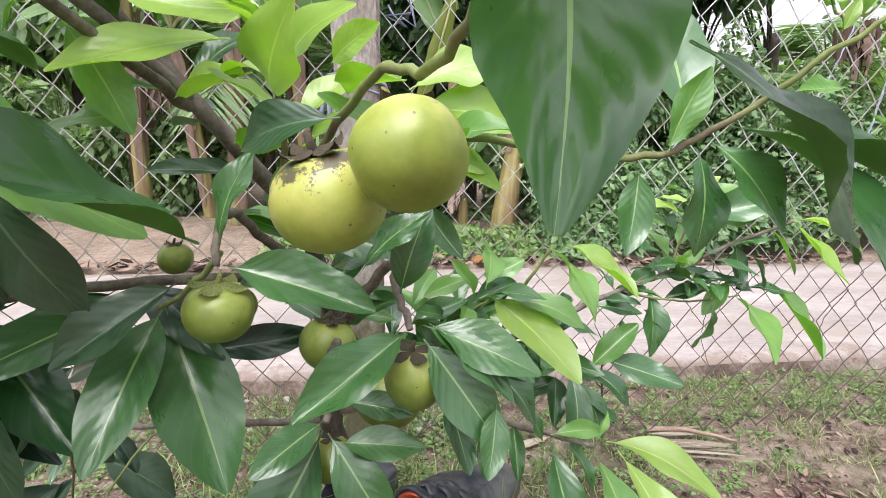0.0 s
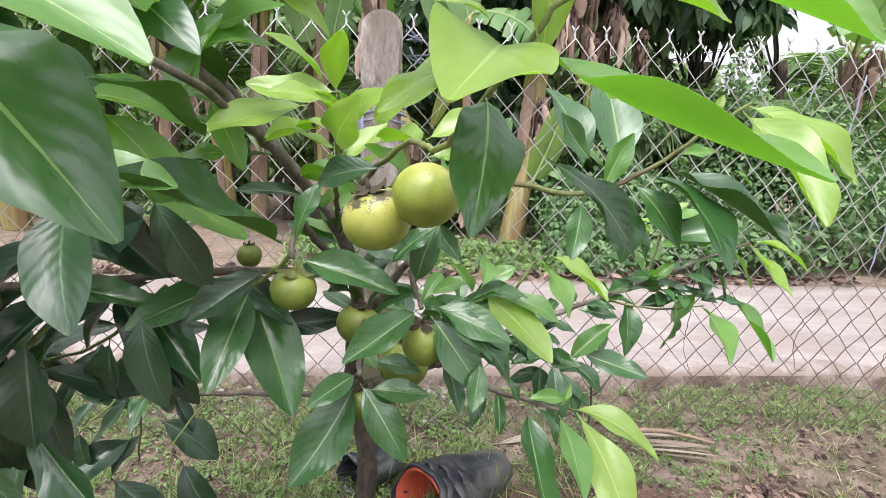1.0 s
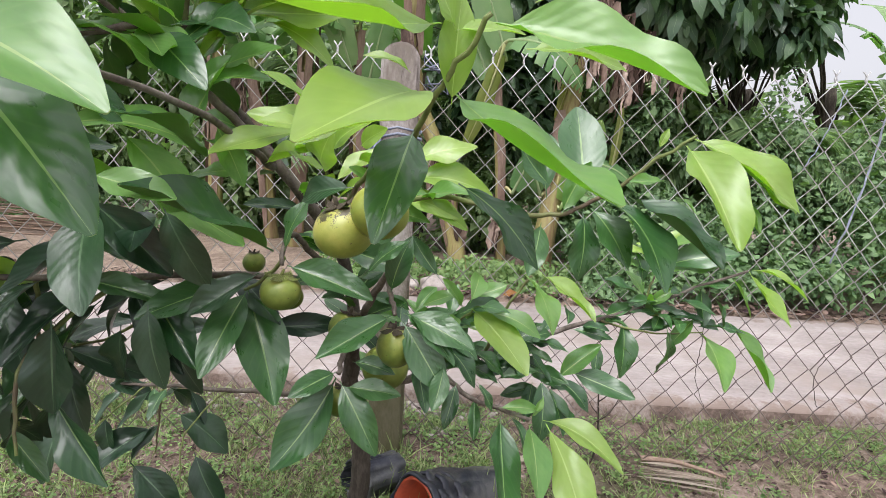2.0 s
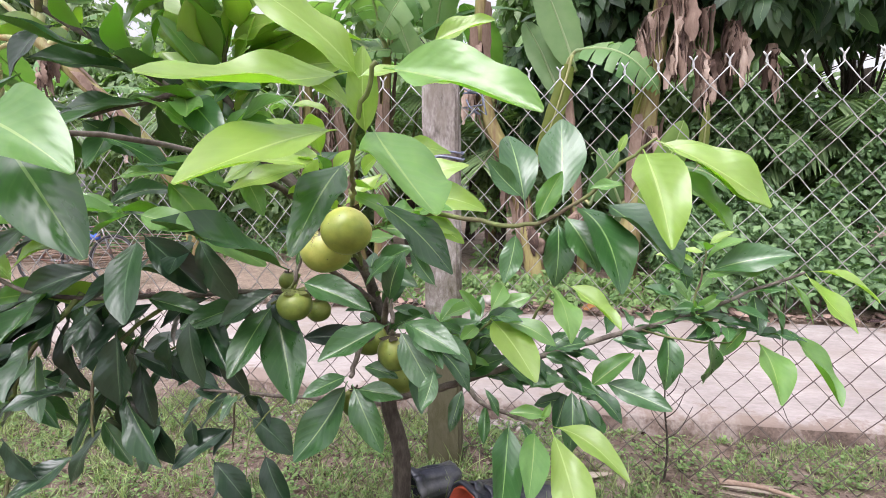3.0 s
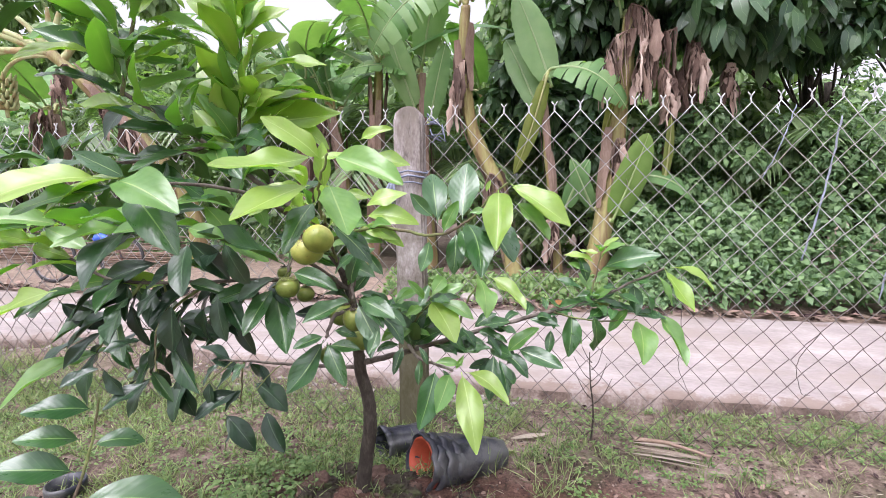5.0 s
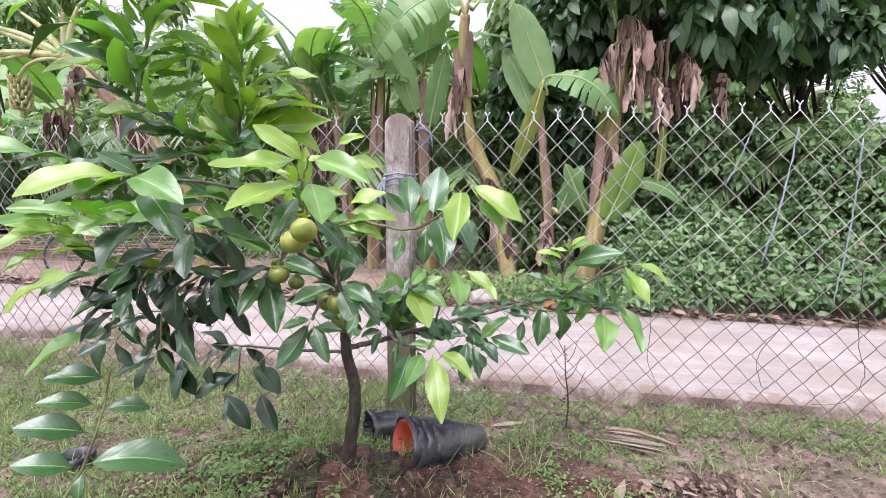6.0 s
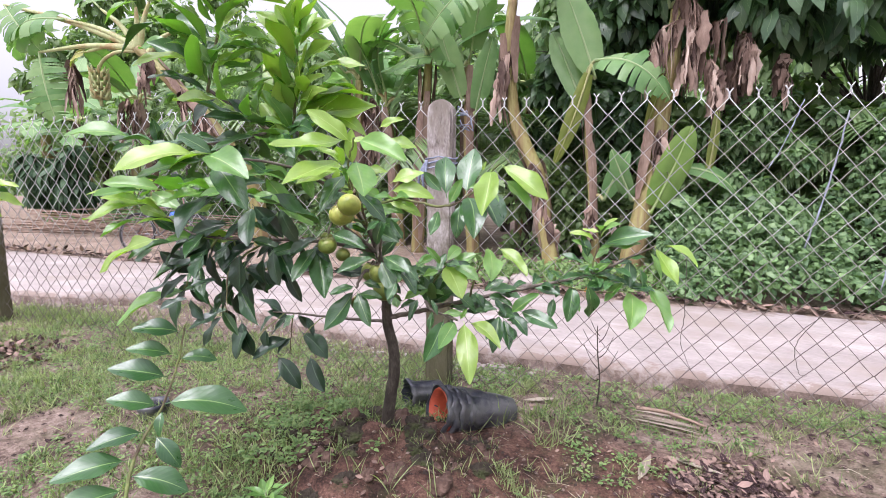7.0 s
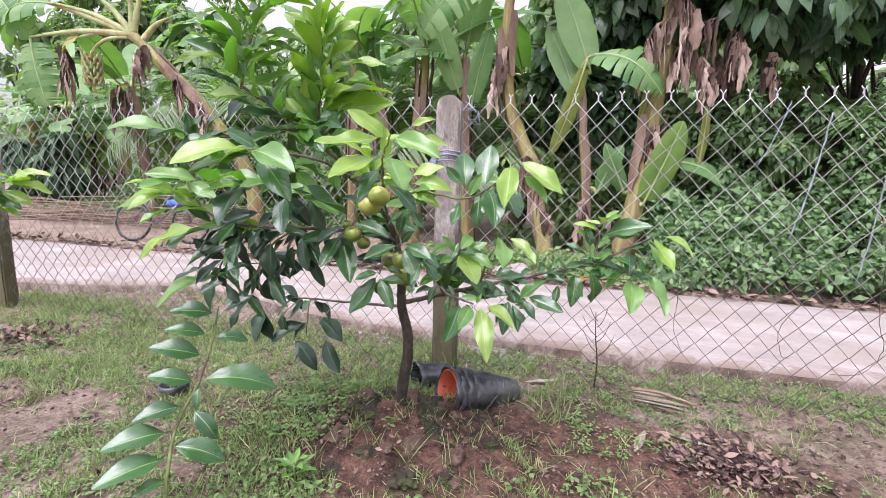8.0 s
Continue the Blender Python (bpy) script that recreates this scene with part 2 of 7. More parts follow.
M_CLOD = surface("earth_clod", [(0.3, (0.04, 0.027, 0.022)), (0.5, (0.1, 0.062, 0.048)), (0.7, (0.2, 0.13, 0.1))], 12, 70, 0.95, 0.8, 0.02)
M_CRUMB = surface("soil_crumb", [(0.25, (0.04, 0.028, 0.024)), (0.5, (0.12, 0.088, 0.07)), (0.75, (0.26, 0.2, 0.165))], 12, 70, 0.95, 0.5, 0.01, island=0.7)
M_DRY = leaf_material("dry_leaf", (0.035, 0.019, 0.021), (0.3, 0.205, 0.17), (0.4, 0.3, 0.24), 0.75, 0.1, island=True, spec=0.2, vary=1.5)
M_ORANGE = leaf_material("orange_dead_leaf", (0.26, 0.11, 0.035), (0.36, 0.18, 0.06), (0.4, 0.26, 0.13), 0.6, 0.3, spec=0.2)
M_STRAW = leaf_material("straw", (0.15, 0.115, 0.085), (0.46, 0.4, 0.33), (0.6, 0.52, 0.42), 0.75, 0.12, island=True, spec=0.2)
M_GRASS = leaf_material("grass", (0.055, 0.1, 0.035), (0.46, 0.52, 0.27), (0.36, 0.42, 0.2), 0.55, 0.3, island=True, spec=0.25)
M_WEED = leaf_material("weed_leaf", (0.075, 0.145, 0.048), (0.27, 0.38, 0.15), (0.25, 0.38, 0.14), 0.5, 0.28, island=True, spec=0.3)
M_HEDGE = leaf_material("hedge_leaf", (0.045, 0.1, 0.042), (0.22, 0.34, 0.15), (0.25, 0.36, 0.18), 0.42, 0.24, island=True, spec=0.3)
M_CANOPY = leaf_material("canopy_leaf", (0.035, 0.08, 0.045), (0.13, 0.22, 0.105), (0.2, 0.3, 0.16), 0.3, 0.36, island=True)
# Clump under tall trees: their shade is put into this dark leaf colour.
M_SHADED_CLUMP = leaf_material("shaded_banana_clump", (0.028, 0.062, 0.034), (0.085, 0.15, 0.075), (0.15, 0.22, 0.12), 0.5, 0.2, island=True, spec=0.25)
# Paler than the near leaves: haze of the distance is put into this colour.
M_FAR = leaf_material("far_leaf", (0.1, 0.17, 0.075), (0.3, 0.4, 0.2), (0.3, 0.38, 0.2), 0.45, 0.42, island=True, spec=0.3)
M_PALM = leaf_material("palm_leaflet", (0.1, 0.18, 0.075), (0.3, 0.41, 0.2), (0.32, 0.4, 0.2), 0.35, 0.35, island=True)
M_BANANA = leaf_material("banana_leaf", (0.105, 0.24, 0.08), (0.28, 0.41, 0.19), (0.46, 0.54, 0.32), 0.42, 0.34, veins=60.0, spec=0.35)
# Banana leaf lit from behind: part of that glow is put into its colour.
M_BACKLIT = leaf_material("backlit_banana_leaf", (0.17, 0.31, 0.07), (0.36, 0.5, 0.16), (0.5, 0.58, 0.3), 0.42, 0.5, veins=60.0, spec=0.3)
M_STALK = surface("pale_leaf_stalk", [(0.3, (0.3, 0.34, 0.14)), (0.7, (0.5, 0.54, 0.28))], 5, 45, 0.5, 0.3, 0.006, (0.34, 0.26, 0.12), 4.0)
M_YELLOWED = leaf_material("yellowed_banana_leaf", (0.2, 0.25, 0.06), (0.44, 0.42, 0.13), (0.5, 0.48, 0.25), 0.5, 0.4, veins=60.0)
M_STEM = surface("banana_stem", [(0.3, (0.09, 0.055, 0.032)), (0.42, (0.24, 0.185, 0.075)), (0.56, (0.31, 0.3, 0.115)), (0.72, (0.42, 0.43, 0.22))], 7, 45, 0.5, 0.6, 0.015, (0.2, 0.135, 0.07), 5.5, stretch=(1, 1, 0.1))
M_DEAD = surface("dead_banana_leaf", [(0.2, (0.05, 0.03, 0.024)), (0.45, (0.17, 0.112, 0.086)), (0.62, (0.27, 0.19, 0.15)), (0.85, (0.44, 0.35, 0.29))], 5, 45, 0.85, 0.6, 0.01, stretch=(1, 1, 0.25), island=0.6)
M_BLACK = surface("scorched_calyx", [(0.3, (0.02, 0.015, 0.012)), (0.7, (0.1, 0.08, 0.05))], 40, 160, 0.8, 0.5, 0.003)
M_CALYX = surface("fruit_calyx", [(0.3, (0.1, 0.11, 0.03)), (0.6, (0.22, 0.26, 0.07)), (0.8, (0.33, 0.3, 0.12))], 40, 160, 0.7, 0.4, 0.003, (0.05, 0.035, 0.025), 30.0)
M_TWINE = surface("blue_grey_twine", [(0.3, (0.12, 0.14, 0.2)), (0.7, (0.35, 0.38, 0.48))], 30, 120, 0.6, 0.2, 0.002)
M_POLE = surface("blue_grey_pole", [(0.3, (0.2, 0.23, 0.32)), (0.7, (0.42, 0.46, 0.56))], 8, 60, 0.5, 0.2, 0.003, (0.25, 0.27, 0.3), 5.0)
M_STONE = surface("stone", [(0.3, (0.2, 0.17, 0.15)), (0.7, (0.42, 0.38, 0.35))], 10, 60, 0.9, 0.5, 0.01)
M_STICK = surface("dry_stick", [(0.3, (0.14, 0.09, 0.065)), (0.7, (0.34, 0.25, 0.19))], 10, 80, 0.9, 0.4, 0.004, island=0.4)
M_RUBBER = surface("tyre_rubber", [(0.3, (0.02, 0.02, 0.02)), (0.7, (0.05, 0.05, 0.05))], 10, 80, 0.8, 0.3, 0.003)
M_BLUE = surface("blue_plastic", [(0.3, (0.04, 0.1, 0.5)), (0.7, (0.1, 0.2, 0.7))], 6, 50, 0.5, 0.2, 0.003)
M_STEEL = surface("bicycle_steel", [(0.3, (0.1, 0.1, 0.11)), (0.7, (0.3, 0.3, 0.32))], 10, 60, 0.45, 0.2, 0.002, (0.25, 0.12, 0.08), 8.0, metal=0.6)


def fruit_material(name, scarred, stops):
    """Fruit skin: paler and blushed towards the stalk, the top highlight put into the colour, with dark specks, and
    black scorch marks on a scarred one.
    """
    m, n, l, p = tree_of(name)
    co = n.new("ShaderNodeTexCoord").outputs["Object"]
    a = noise_of(n, l, co, 1.6, 5)
    r = ramp(n, stops)
    sep = n.new("ShaderNodeSeparateXYZ")
    l.new(co, sep.inputs[0])
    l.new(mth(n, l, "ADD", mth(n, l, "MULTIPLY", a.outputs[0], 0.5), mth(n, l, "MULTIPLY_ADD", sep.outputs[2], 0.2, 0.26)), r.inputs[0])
    v = n.new("ShaderNodeTexVoronoi")
    v.inputs["Scale"].default_value = 2.6
    l.new(co, v.inputs["Vector"])
    spots = mth(n, l, "LESS_THAN", v.outputs["Distance"], 0.07)
    col = mixc(n, l, mth(n, l, "MULTIPLY", spots, 0.8), r.outputs[0], (0.07, 0.05, 0.02))
    s = noise_of(n, l, co, 3.4, 8, 0.72)
    rr = ramp(n, [(0.5, (0, 0, 0)), (0.56, (1, 1, 1))])
    scar = mth(n, l, "ADD", s.outputs[0], mth(n, l, "MULTIPLY_ADD", sep.outputs[2], 0.34, -0.2))
    l.new(scar, rr.inputs[0])
    blot = mth(n, l, "MULTIPLY", rr.outputs[0], 1.0 if scarred else 0.0)
    col = mixc(n, l, mth(n, l, "MULTIPLY", blot, 0.9), col, (0.05, 0.04, 0.035))
    l.new(col, p.inputs["Base Color"])
    p.inputs["Roughness"].default_value = 0.36
    p.inputs["Subsurface Weight"].default_value = 0.06
    return m


# Low fruits are greener, and the leaves' shade over them is in their colour.
YELLOWER = [(0.22, (0.13, 0.17, 0.025)), (0.45, (0.25, 0.3, 0.05)), (0.62, (0.4, 0.41, 0.1)), (0.8, (0.62, 0.5, 0.24))]
SHADED_GREEN = [(0.22, (0.07, 0.11, 0.02)), (0.45, (0.13, 0.18, 0.03)), (0.62, (0.22, 0.27, 0.05)), (0.8, (0.34, 0.34, 0.1))]
M_FRUIT, M_SCAR, M_SHADED_FRUIT = fruit_material("unripe_fruit_skin", False, YELLOWER), fruit_material("scarred_fruit_skin", True, YELLOWER), fruit_material("shaded_green_fruit_skin", False, SHADED_GREEN)


# ---- mesh helpers ----
def mesh_of(name, verts, faces, mats, uvs=None, slots=None, smooth=True):
    me = bpy.data.meshes.new(name)
    me.from_pydata([tuple(v) for v in verts], [], faces)
    for m in mats:
        me.materials.append(m)
    if smooth:
        me.polygons.foreach_set("use_smooth", [True] * len(me.polygons))
    if slots is not None:
        me.polygons.foreach_set("material_index", slots)
    if uvs is not None:
        lay = me.uv_layers.new(name="UVMap")
        idx = np.empty(len(me.loops), np.int32)
        me.loops.foreach_get("vertex_index", idx)
        lay.data.foreach_set("uv", np.asarray(uvs, np.float32)[idx].ravel())
    me.update()
    return me


def raw_mesh(name, verts, quads, mat, uvs=None):
    """A mesh of very many quads, filled in one go."""
    me = bpy.data.meshes.new(name)
    verts, quads = np.asarray(verts, np.float32), np.asarray(quads, np.int32)
    me.vertices.add(len(verts))
    me.vertices.foreach_set("co", verts.ravel())
    me.loops.add(quads.size)
    me.loops.foreach_set("vertex_index", quads.ravel())
    me.polygons.add(len(quads))
    me.polygons.foreach_set("loop_start", np.arange(len(quads), dtype=np.int32) * 4)
    me.polygons.foreach_set("loop_total", np.full(len(quads), 4, np.int32))
    me.polygons.foreach_set("use_smooth", np.ones(len(quads), bool))
    me.materials.append(mat)
    if uvs is not None:
        lay = me.uv_layers.new(name="UVMap")
        lay.data.foreach_set("uv", np.asarray(uvs, np.float32)[quads.ravel()].ravel())
    me.update(calc_edges=True)
    me.validate()
    return me


def part(name, me, parent, label=""):
    ob = new(name, me)
    ob.parent = parent
    return tagged(ob, label)


def thing(name, at, label, category, group="", kind=""):
    ob = new(name)
    ob.empty_display_size = 0.1
    ob.location = at
    return tagged(ob, label, category, group, kind)


def tube(points, radii, sides=8, cap=True):
    """A round, bending tube through points: verts and faces."""
    pts = [Vector(p) for p in points]
    if not hasattr(radii, "__len__"):
        radii = [radii] * len(pts)
    verts, faces, ref = [], [], Vector((0.31, 0.77, 0.55))
    for i, (p, r) in enumerate(zip(pts, radii)):
        d = (pts[min(i + 1, len(pts) - 1)] - pts[max(i - 1, 0)]).normalized()
        a = d.cross(ref).normalized()
        ref = a.cross(d)
        b = d.cross(a)
        for k in range(sides):
            w = 2 * math.pi * k / sides
            verts.append(p + r * (math.cos(w) * a + math.sin(w) * b))
        if i:
            o = (i - 1) * sides
            faces += [(o + k, o + (k + 1) % sides, o + sides + (k + 1) % sides, o + sides + k) for k in range(sides)]
    if cap:
        faces += [tuple(range(sides - 1, -1, -1)), tuple(range((len(pts) - 1) * sides, len(pts) * sides))]
    return verts, faces


def joined(pieces):
    verts, faces = [], []
    for v, fc in pieces:
        o = len(verts)
        verts += list(v)
        faces += [tuple(i + o for i in q) for q in fc]
    return verts, faces


def bend(points, n=6, wob=0.0, rng=random):
    """A smooth line through a few points."""
    pts = [Vector(p) for p in points]
    out = []
    for i in range(len(pts) - 1):
        p0, p1, p2, p3 = pts[max(i - 1, 0)], pts[i], pts[i + 1], pts[min(i + 2, len(pts) - 1)]
        for k in range(n):
            t = k / n
            q = 0.5 * (2 * p1 + (p2 - p0) * t + (2 * p0 - 5 * p1 + 4 * p2 - p3) * t * t + (3 * p1 - p0 - 3 * p2 + p3) * t ** 3)
            out.append(q + Vector((rng.uniform(-wob, wob), rng.uniform(-wob, wob), rng.uniform(-wob, wob))))
    return out + [pts[-1]]


def taper(n, a, b, power=1.0):
    return [a + (b - a) * (i / (n - 1)) ** power for i in range(n)]


def scatter(name, mat, pos, axis, normal, length, width, segs=2, curl=0.15):
    """Many small leaves in one mesh: each a strip along its axis, pointed at both ends and curled over."""
    pos, axis, normal = (np.asarray(v, float) for v in (pos, axis, normal))
    length, width = np.broadcast_to(length, len(pos)), np.broadcast_to(width, len(pos))
    axis = axis / np.linalg.norm(axis, axis=1, keepdims=True)
    side = np.cross(axis, normal)
    side /= np.linalg.norm(side, axis=1, keepdims=True) + 1e-9
    up = np.cross(side, axis)
    V, U = [], []
    prof = {2: [0.12, 1.0, 0.06], 3: [0.12, 0.95, 0.85, 0.05], 4: [0.1, 0.8, 1.0, 0.65, 0.04]}[segs]
    for i, w in enumerate(prof):
        s = i / segs
        c = pos + axis * (length * s)[:, None] - up * (length * curl * s * s)[:, None]
        for sg in (-1, 1):
            V.append(c + side * (sg * width * w / 2)[:, None] + up * (width * w * 0.18)[:, None])
            U.append(np.stack([np.full(len(pos), s), np.full(len(pos), 0.5 + sg * 0.5)], 1))
    k = len(V)
    V, U = np.stack(V, 1).reshape(-1, 3), np.stack(U, 1).reshape(-1, 2)
    base = (np.arange(len(pos)) * k)[:, None]
    Q = np.concatenate([base + np.array([2 * i, 2 * i + 1, 2 * i + 3, 2 * i + 2]) for i in range(segs)], 0)
    return raw_mesh(name, V, Q, mat, U)


def ball(n, rng):
    v = rng.normal(size=(n, 3))
    return v / np.linalg.norm(v, axis=1, keepdims=True)


# ---- ground and road ----
def near_edge(x):
    return 0.53 + 0.5 * math.exp(-((x + 3.0) / 1.3) ** 2) + 0.03 * noise.noise((x * 1.7, 3.0, 0)) + 0.018 * noise.noise((x * 9, 4.0, 0))


def far_edge(x):
    return 2.53 + 0.05 * noise.noise((x * 1.1, 9.0, 0)) + max(0.0, -x - 6) * 0.02


def ground_height(x, y):
    z = 0.03 * noise.noise((x * 0.9, y * 0.9, 0.4)) + 0.014 * noise.noise((x * 4.1, y * 4.1, 2.2)) + 0.01 * noise.noise((x * 11, y * 11, 6))
    d = math.hypot((x + 0.02) / 0.55, (y + 0.85) / 0.4)
    z += 0.12 * math.exp(-d ** 4) * (0.8 + 0.6 * noise.noise((x * 7, y * 7, 5)) + 0.35 * noise.noise((x * 16, y * 16, 5)))
    if 0.1 < y < near_edge(x) + 0.1:
        z -= 0.028 * min(1.0, (y - 0.1) / 0.3)
    z *= min(1.0, max(0.0, (8 - abs(y)) / 4))
    if y > far_edge(x) - 0.15:
        z += 0.09 * min(1.0, (y - far_edge(x) + 0.15) / 0.3)
    return z - 0.01 * (near_edge(x) < y < far_edge(x) - 0.1)


def steps(a, b, n, out, m):
    inner = [a + (b - a) * i / n for i in range(n + 1)]
    low = [a - out * ((i / m) ** 3) for i in range(m, 0, -1)]
    return low + inner + [b + out * ((i / m) ** 3) for i in range(1, m + 1)]


gx, gy = steps(-5.0, 4.2, 150, 600, 22), steps(-3.6, 3.2, 120, 600, 22)
gv = [(x, y, ground_height(x, y)) for y in gy for x in gx]
w = len(gx)
gf = [(j * w + i, j * w + i + 1, (j + 1) * w + i + 1, (j + 1) * w + i) for j in range(len(gy) - 1) for i in range(w - 1)]
ground = tagged(new("ground", mesh_of("ground", gv, gf, [M_SOIL])), "brown trodden garden soil with thin grass", "ground", kind="structure")

rx = steps(-7.0, 5.0, 120, 80, 12)
rv, rf = [], []
for x in rx:
    n0, f0 = near_edge(x), far_edge(x)
    top = 0.075 + 0.006 * noise.noise((x * 2, 0, 1))
    rv += [(x, n0 - 0.03, -0.12), (x, n0, top - 0.03), (x, n0 + 0.03, top)]
    rv += [(x, n0 + (f0 - n0) * k / 5, top + 0.006 * noise.noise((x * 1.3, k, 0))) for k in range(1, 5)]
    rv += [(x, f0 - 0.02, top), (x, f0, top - 0.01), (x, f0, -0.12)]
for i in range(len(rx) - 1):
    rf += [(i * 10 + k, (i + 1) * 10 + k, (i + 1) * 10 + k + 1, i * 10 + k + 1) for k in range(9)]
road_uv = [(0.0, q) for q in (0, 0, 0.02, 0.2, 0.4, 0.6, 0.8, 0.99, 1, 1)] * len(rx)
road = tagged(new("road", mesh_of("road", rv, rf, [M_ROAD, M_KERB], road_uv, slots=[1 if q % 9 in (0, 8) else 0 for q in range(len(rf))])), "pale worn concrete village lane with a raised edge", "road", kind="structure")


# ---- concrete posts and chain-link fence ----
def fence_post(at, turn, height=1.8):
    post = thing("fence_post", at, "weathered grey concrete fence post with a rounded top", "fence post", "posts of the chain-link fence")
    post.rotation_euler = (0, 0, radians(turn))
    half, deep, bm = 0.078, 0.055, bmesh.new()
    outline = [(-half, -0.3), (half, -0.3), (half, height - 0.07)]
    outline += [(half * math.cos(a), height - 0.07 + 0.07 * math.sin(a)) for a in [math.pi * k / 10 for k in range(1, 10)]] + [(-half, height - 0.07)]
    face = bm.faces.new([bm.verts.new((x, -deep, z)) for x, z in outline])
    ext = bmesh.ops.extrude_face_region(bm, geom=[face])
    bmesh.ops.translate(bm, vec=(0, 2 * deep, 0), verts=[v for v in ext["geom"] if isinstance(v, bmesh.types.BMVert)])
    bmesh.ops.bevel(bm, geom=[e for e in bm.edges if e.calc_face_angle(0) > 0.7], offset=0.012, segments=2, affect="EDGES")
    bmesh.ops.subdivide_edges(bm, edges=[e for e in bm.edges if e.calc_length() > 0.3], cuts=14)
    bmesh.ops.recalc_face_normals(bm, faces=bm.faces)
    for v in bm.verts:
        v.co += 0.004 * Vector(noise.noise_vector(v.co * 9))
    me = bpy.data.meshes.new("shaft")
    bm.to_mesh(me)
    bm.free()
    me.materials.append(M_POST)
    part("shaft", me, post)
    return post


post_a = fence_post((0, 0, 0), 3)
post_b = fence_post((-4.24, 0, 0), 0)
rng = random.Random(4)
for z, r in ((1.43, 0.006), (1.455, 0.005), (1.40, 0.004)):
    loop = [(0.1 * math.cos(a) * (0.93 + 0.1 * abs(math.sin(2 * a))), 0.078 * math.sin(a), z + 0.006 * math.sin(3 * a) + rng.uniform(-0.004, 0.004)) for a in [2 * math.pi * k / 20 for k in range(21)]]
    part("tie_wire", mesh_of("tie_wire", *tube(loop, r, 5), [M_TWINE]), post_a, "dark twisted binding twine")
tails = joined([tube(bend([(-0.07, -0.08, 1.44), (-0.09 + dx, -0.1, 1.36), (-0.085 + dx * 1.5, -0.09, 1.28 + dz)], 4), 0.008, 5) for dx, dz in ((0, 0), (0.02, 0.04), (-0.02, 0.02))])
part("twine_tail", mesh_of("twine_tail", *tails, [M_TWINE]), post_a, "frayed dark plastic twine")

fence = thing("chain_link_fence", (0, 0, 0), "galvanised chain-link fence with twisted upper ends", "fence")
PITCH, RISE, TOP = 0.1275, 0.138, 1.752
rows = int(TOP / (RISE / 2))
wire_points = []
for k in range(rows + 1):
    wire_points.append((PITCH / 2 * (1 if k % 2 else 0) * 0.985 + PITCH * 0.0075, 0.0035 if k % 2 else -0.0035, TOP - k * RISE / 2))


def wire_mesh(seed):
    r = random.Random(seed)
    pts = [(x + r.uniform(-0.0025, 0.0025), y + r.uniform(-0.004, 0.004) + 0.012 * math.sin(z * 2.3), z + r.uniform(-0.002, 0.002)) for x, y, z in wire_points]
    tip = [(pts[0][0] + 0.013, 0.003, TOP + 0.05), (pts[0][0] + 0.001, -0.003, TOP + 0.032), (pts[0][0] - 0.003, 0.003, TOP + 0.014)]
    return mesh_of("wire", *joined([tube(tip + pts, 0.0026, 5), tube([(-0.013, 0.0, TOP + 0.048), (-0.001, 0.002, TOP + 0.03), (0.003, -0.002, TOP + 0.012), (0.0, 0, TOP)], 0.0026, 5)]), [M_WIRE])


wires = [wire_mesh(s) for s in range(7)]
for i in range(-33, 34):
    for turn in (1, -1):
        o = part("wire", wires[(i * 3 + turn) % 7], fence)
        o.location, o.scale = (i * PITCH - 0.008, 0.005 + 0.012 * math.sin(i * 0.4), 0.004 * math.sin(i * 0.9)), (turn, 1, 1)
# twine knots at the post head, and plastic strips caught in the mesh
for seed, (x, z) in enumerate(((0.12, 1.72), (0.15, 1.66))):
    r = random.Random(seed)
    knot = tube([(x + r.uniform(-0.06, 0.06), 0.01 + r.uniform(-0.02, 0.02), z + r.uniform(-0.05, 0.05)) for _ in range(9)], 0.004, 5)
    part("twine_knot", mesh_of("twine_knot", *knot, [M_TWINE]), fence, "blue-grey knotted twine")
for a, e, r in (((2.05, 0.03, 1.68), (1.94, 0.05, 1.0), 0.008), ((1.86, 0.03, 1.74), (1.74, 0.04, 1.4), 0.005), ((2.33, 0.03, 1.62), (2.28, 0.05, 0.8), 0.007)):
    line = bend([a, ((a[0] + e[0]) / 2 + 0.01, 0.03, (a[2] + e[2]) / 2), e], 8, 0.003, random.Random(3))
    part("hanging_strip", mesh_of("hanging_strip", *tube(line, [r * (0.25 + 0.4 * abs(math.sin(k * 1.9))) for k in range(len(line))], 6), [M_POLE]), fence, "blue-grey plastic strip tangled in the mesh")

# bare creeper stems that dangle in the mesh
for line in (((1.39, 0.0, 0.92), (1.41, 0.02, 0.6), (1.4, 0.02, 0.46), (1.46, 0.01, 0.3)), ((2.36, 0.0, 1.0), (2.39, 0.02, 0.62), (2.43, 0.02, 0.43), (2.35, 0.01, 0.3), (2.2, 0.0, 0.27)), ((2.02, 0.0, 0.66), (1.94, 0.01, 0.5), (1.96, 0.01, 0.36), (2.0, 0.0, 0.34))):
    pts = bend(line, 7, 0.004, random.Random(9))
    part("creeper_stem", mesh_of("creeper_stem", *tube(pts, taper(len(pts), 0.002, 0.0012), 5), [M_BARK]), fence, "thin bare dark creeper stem")


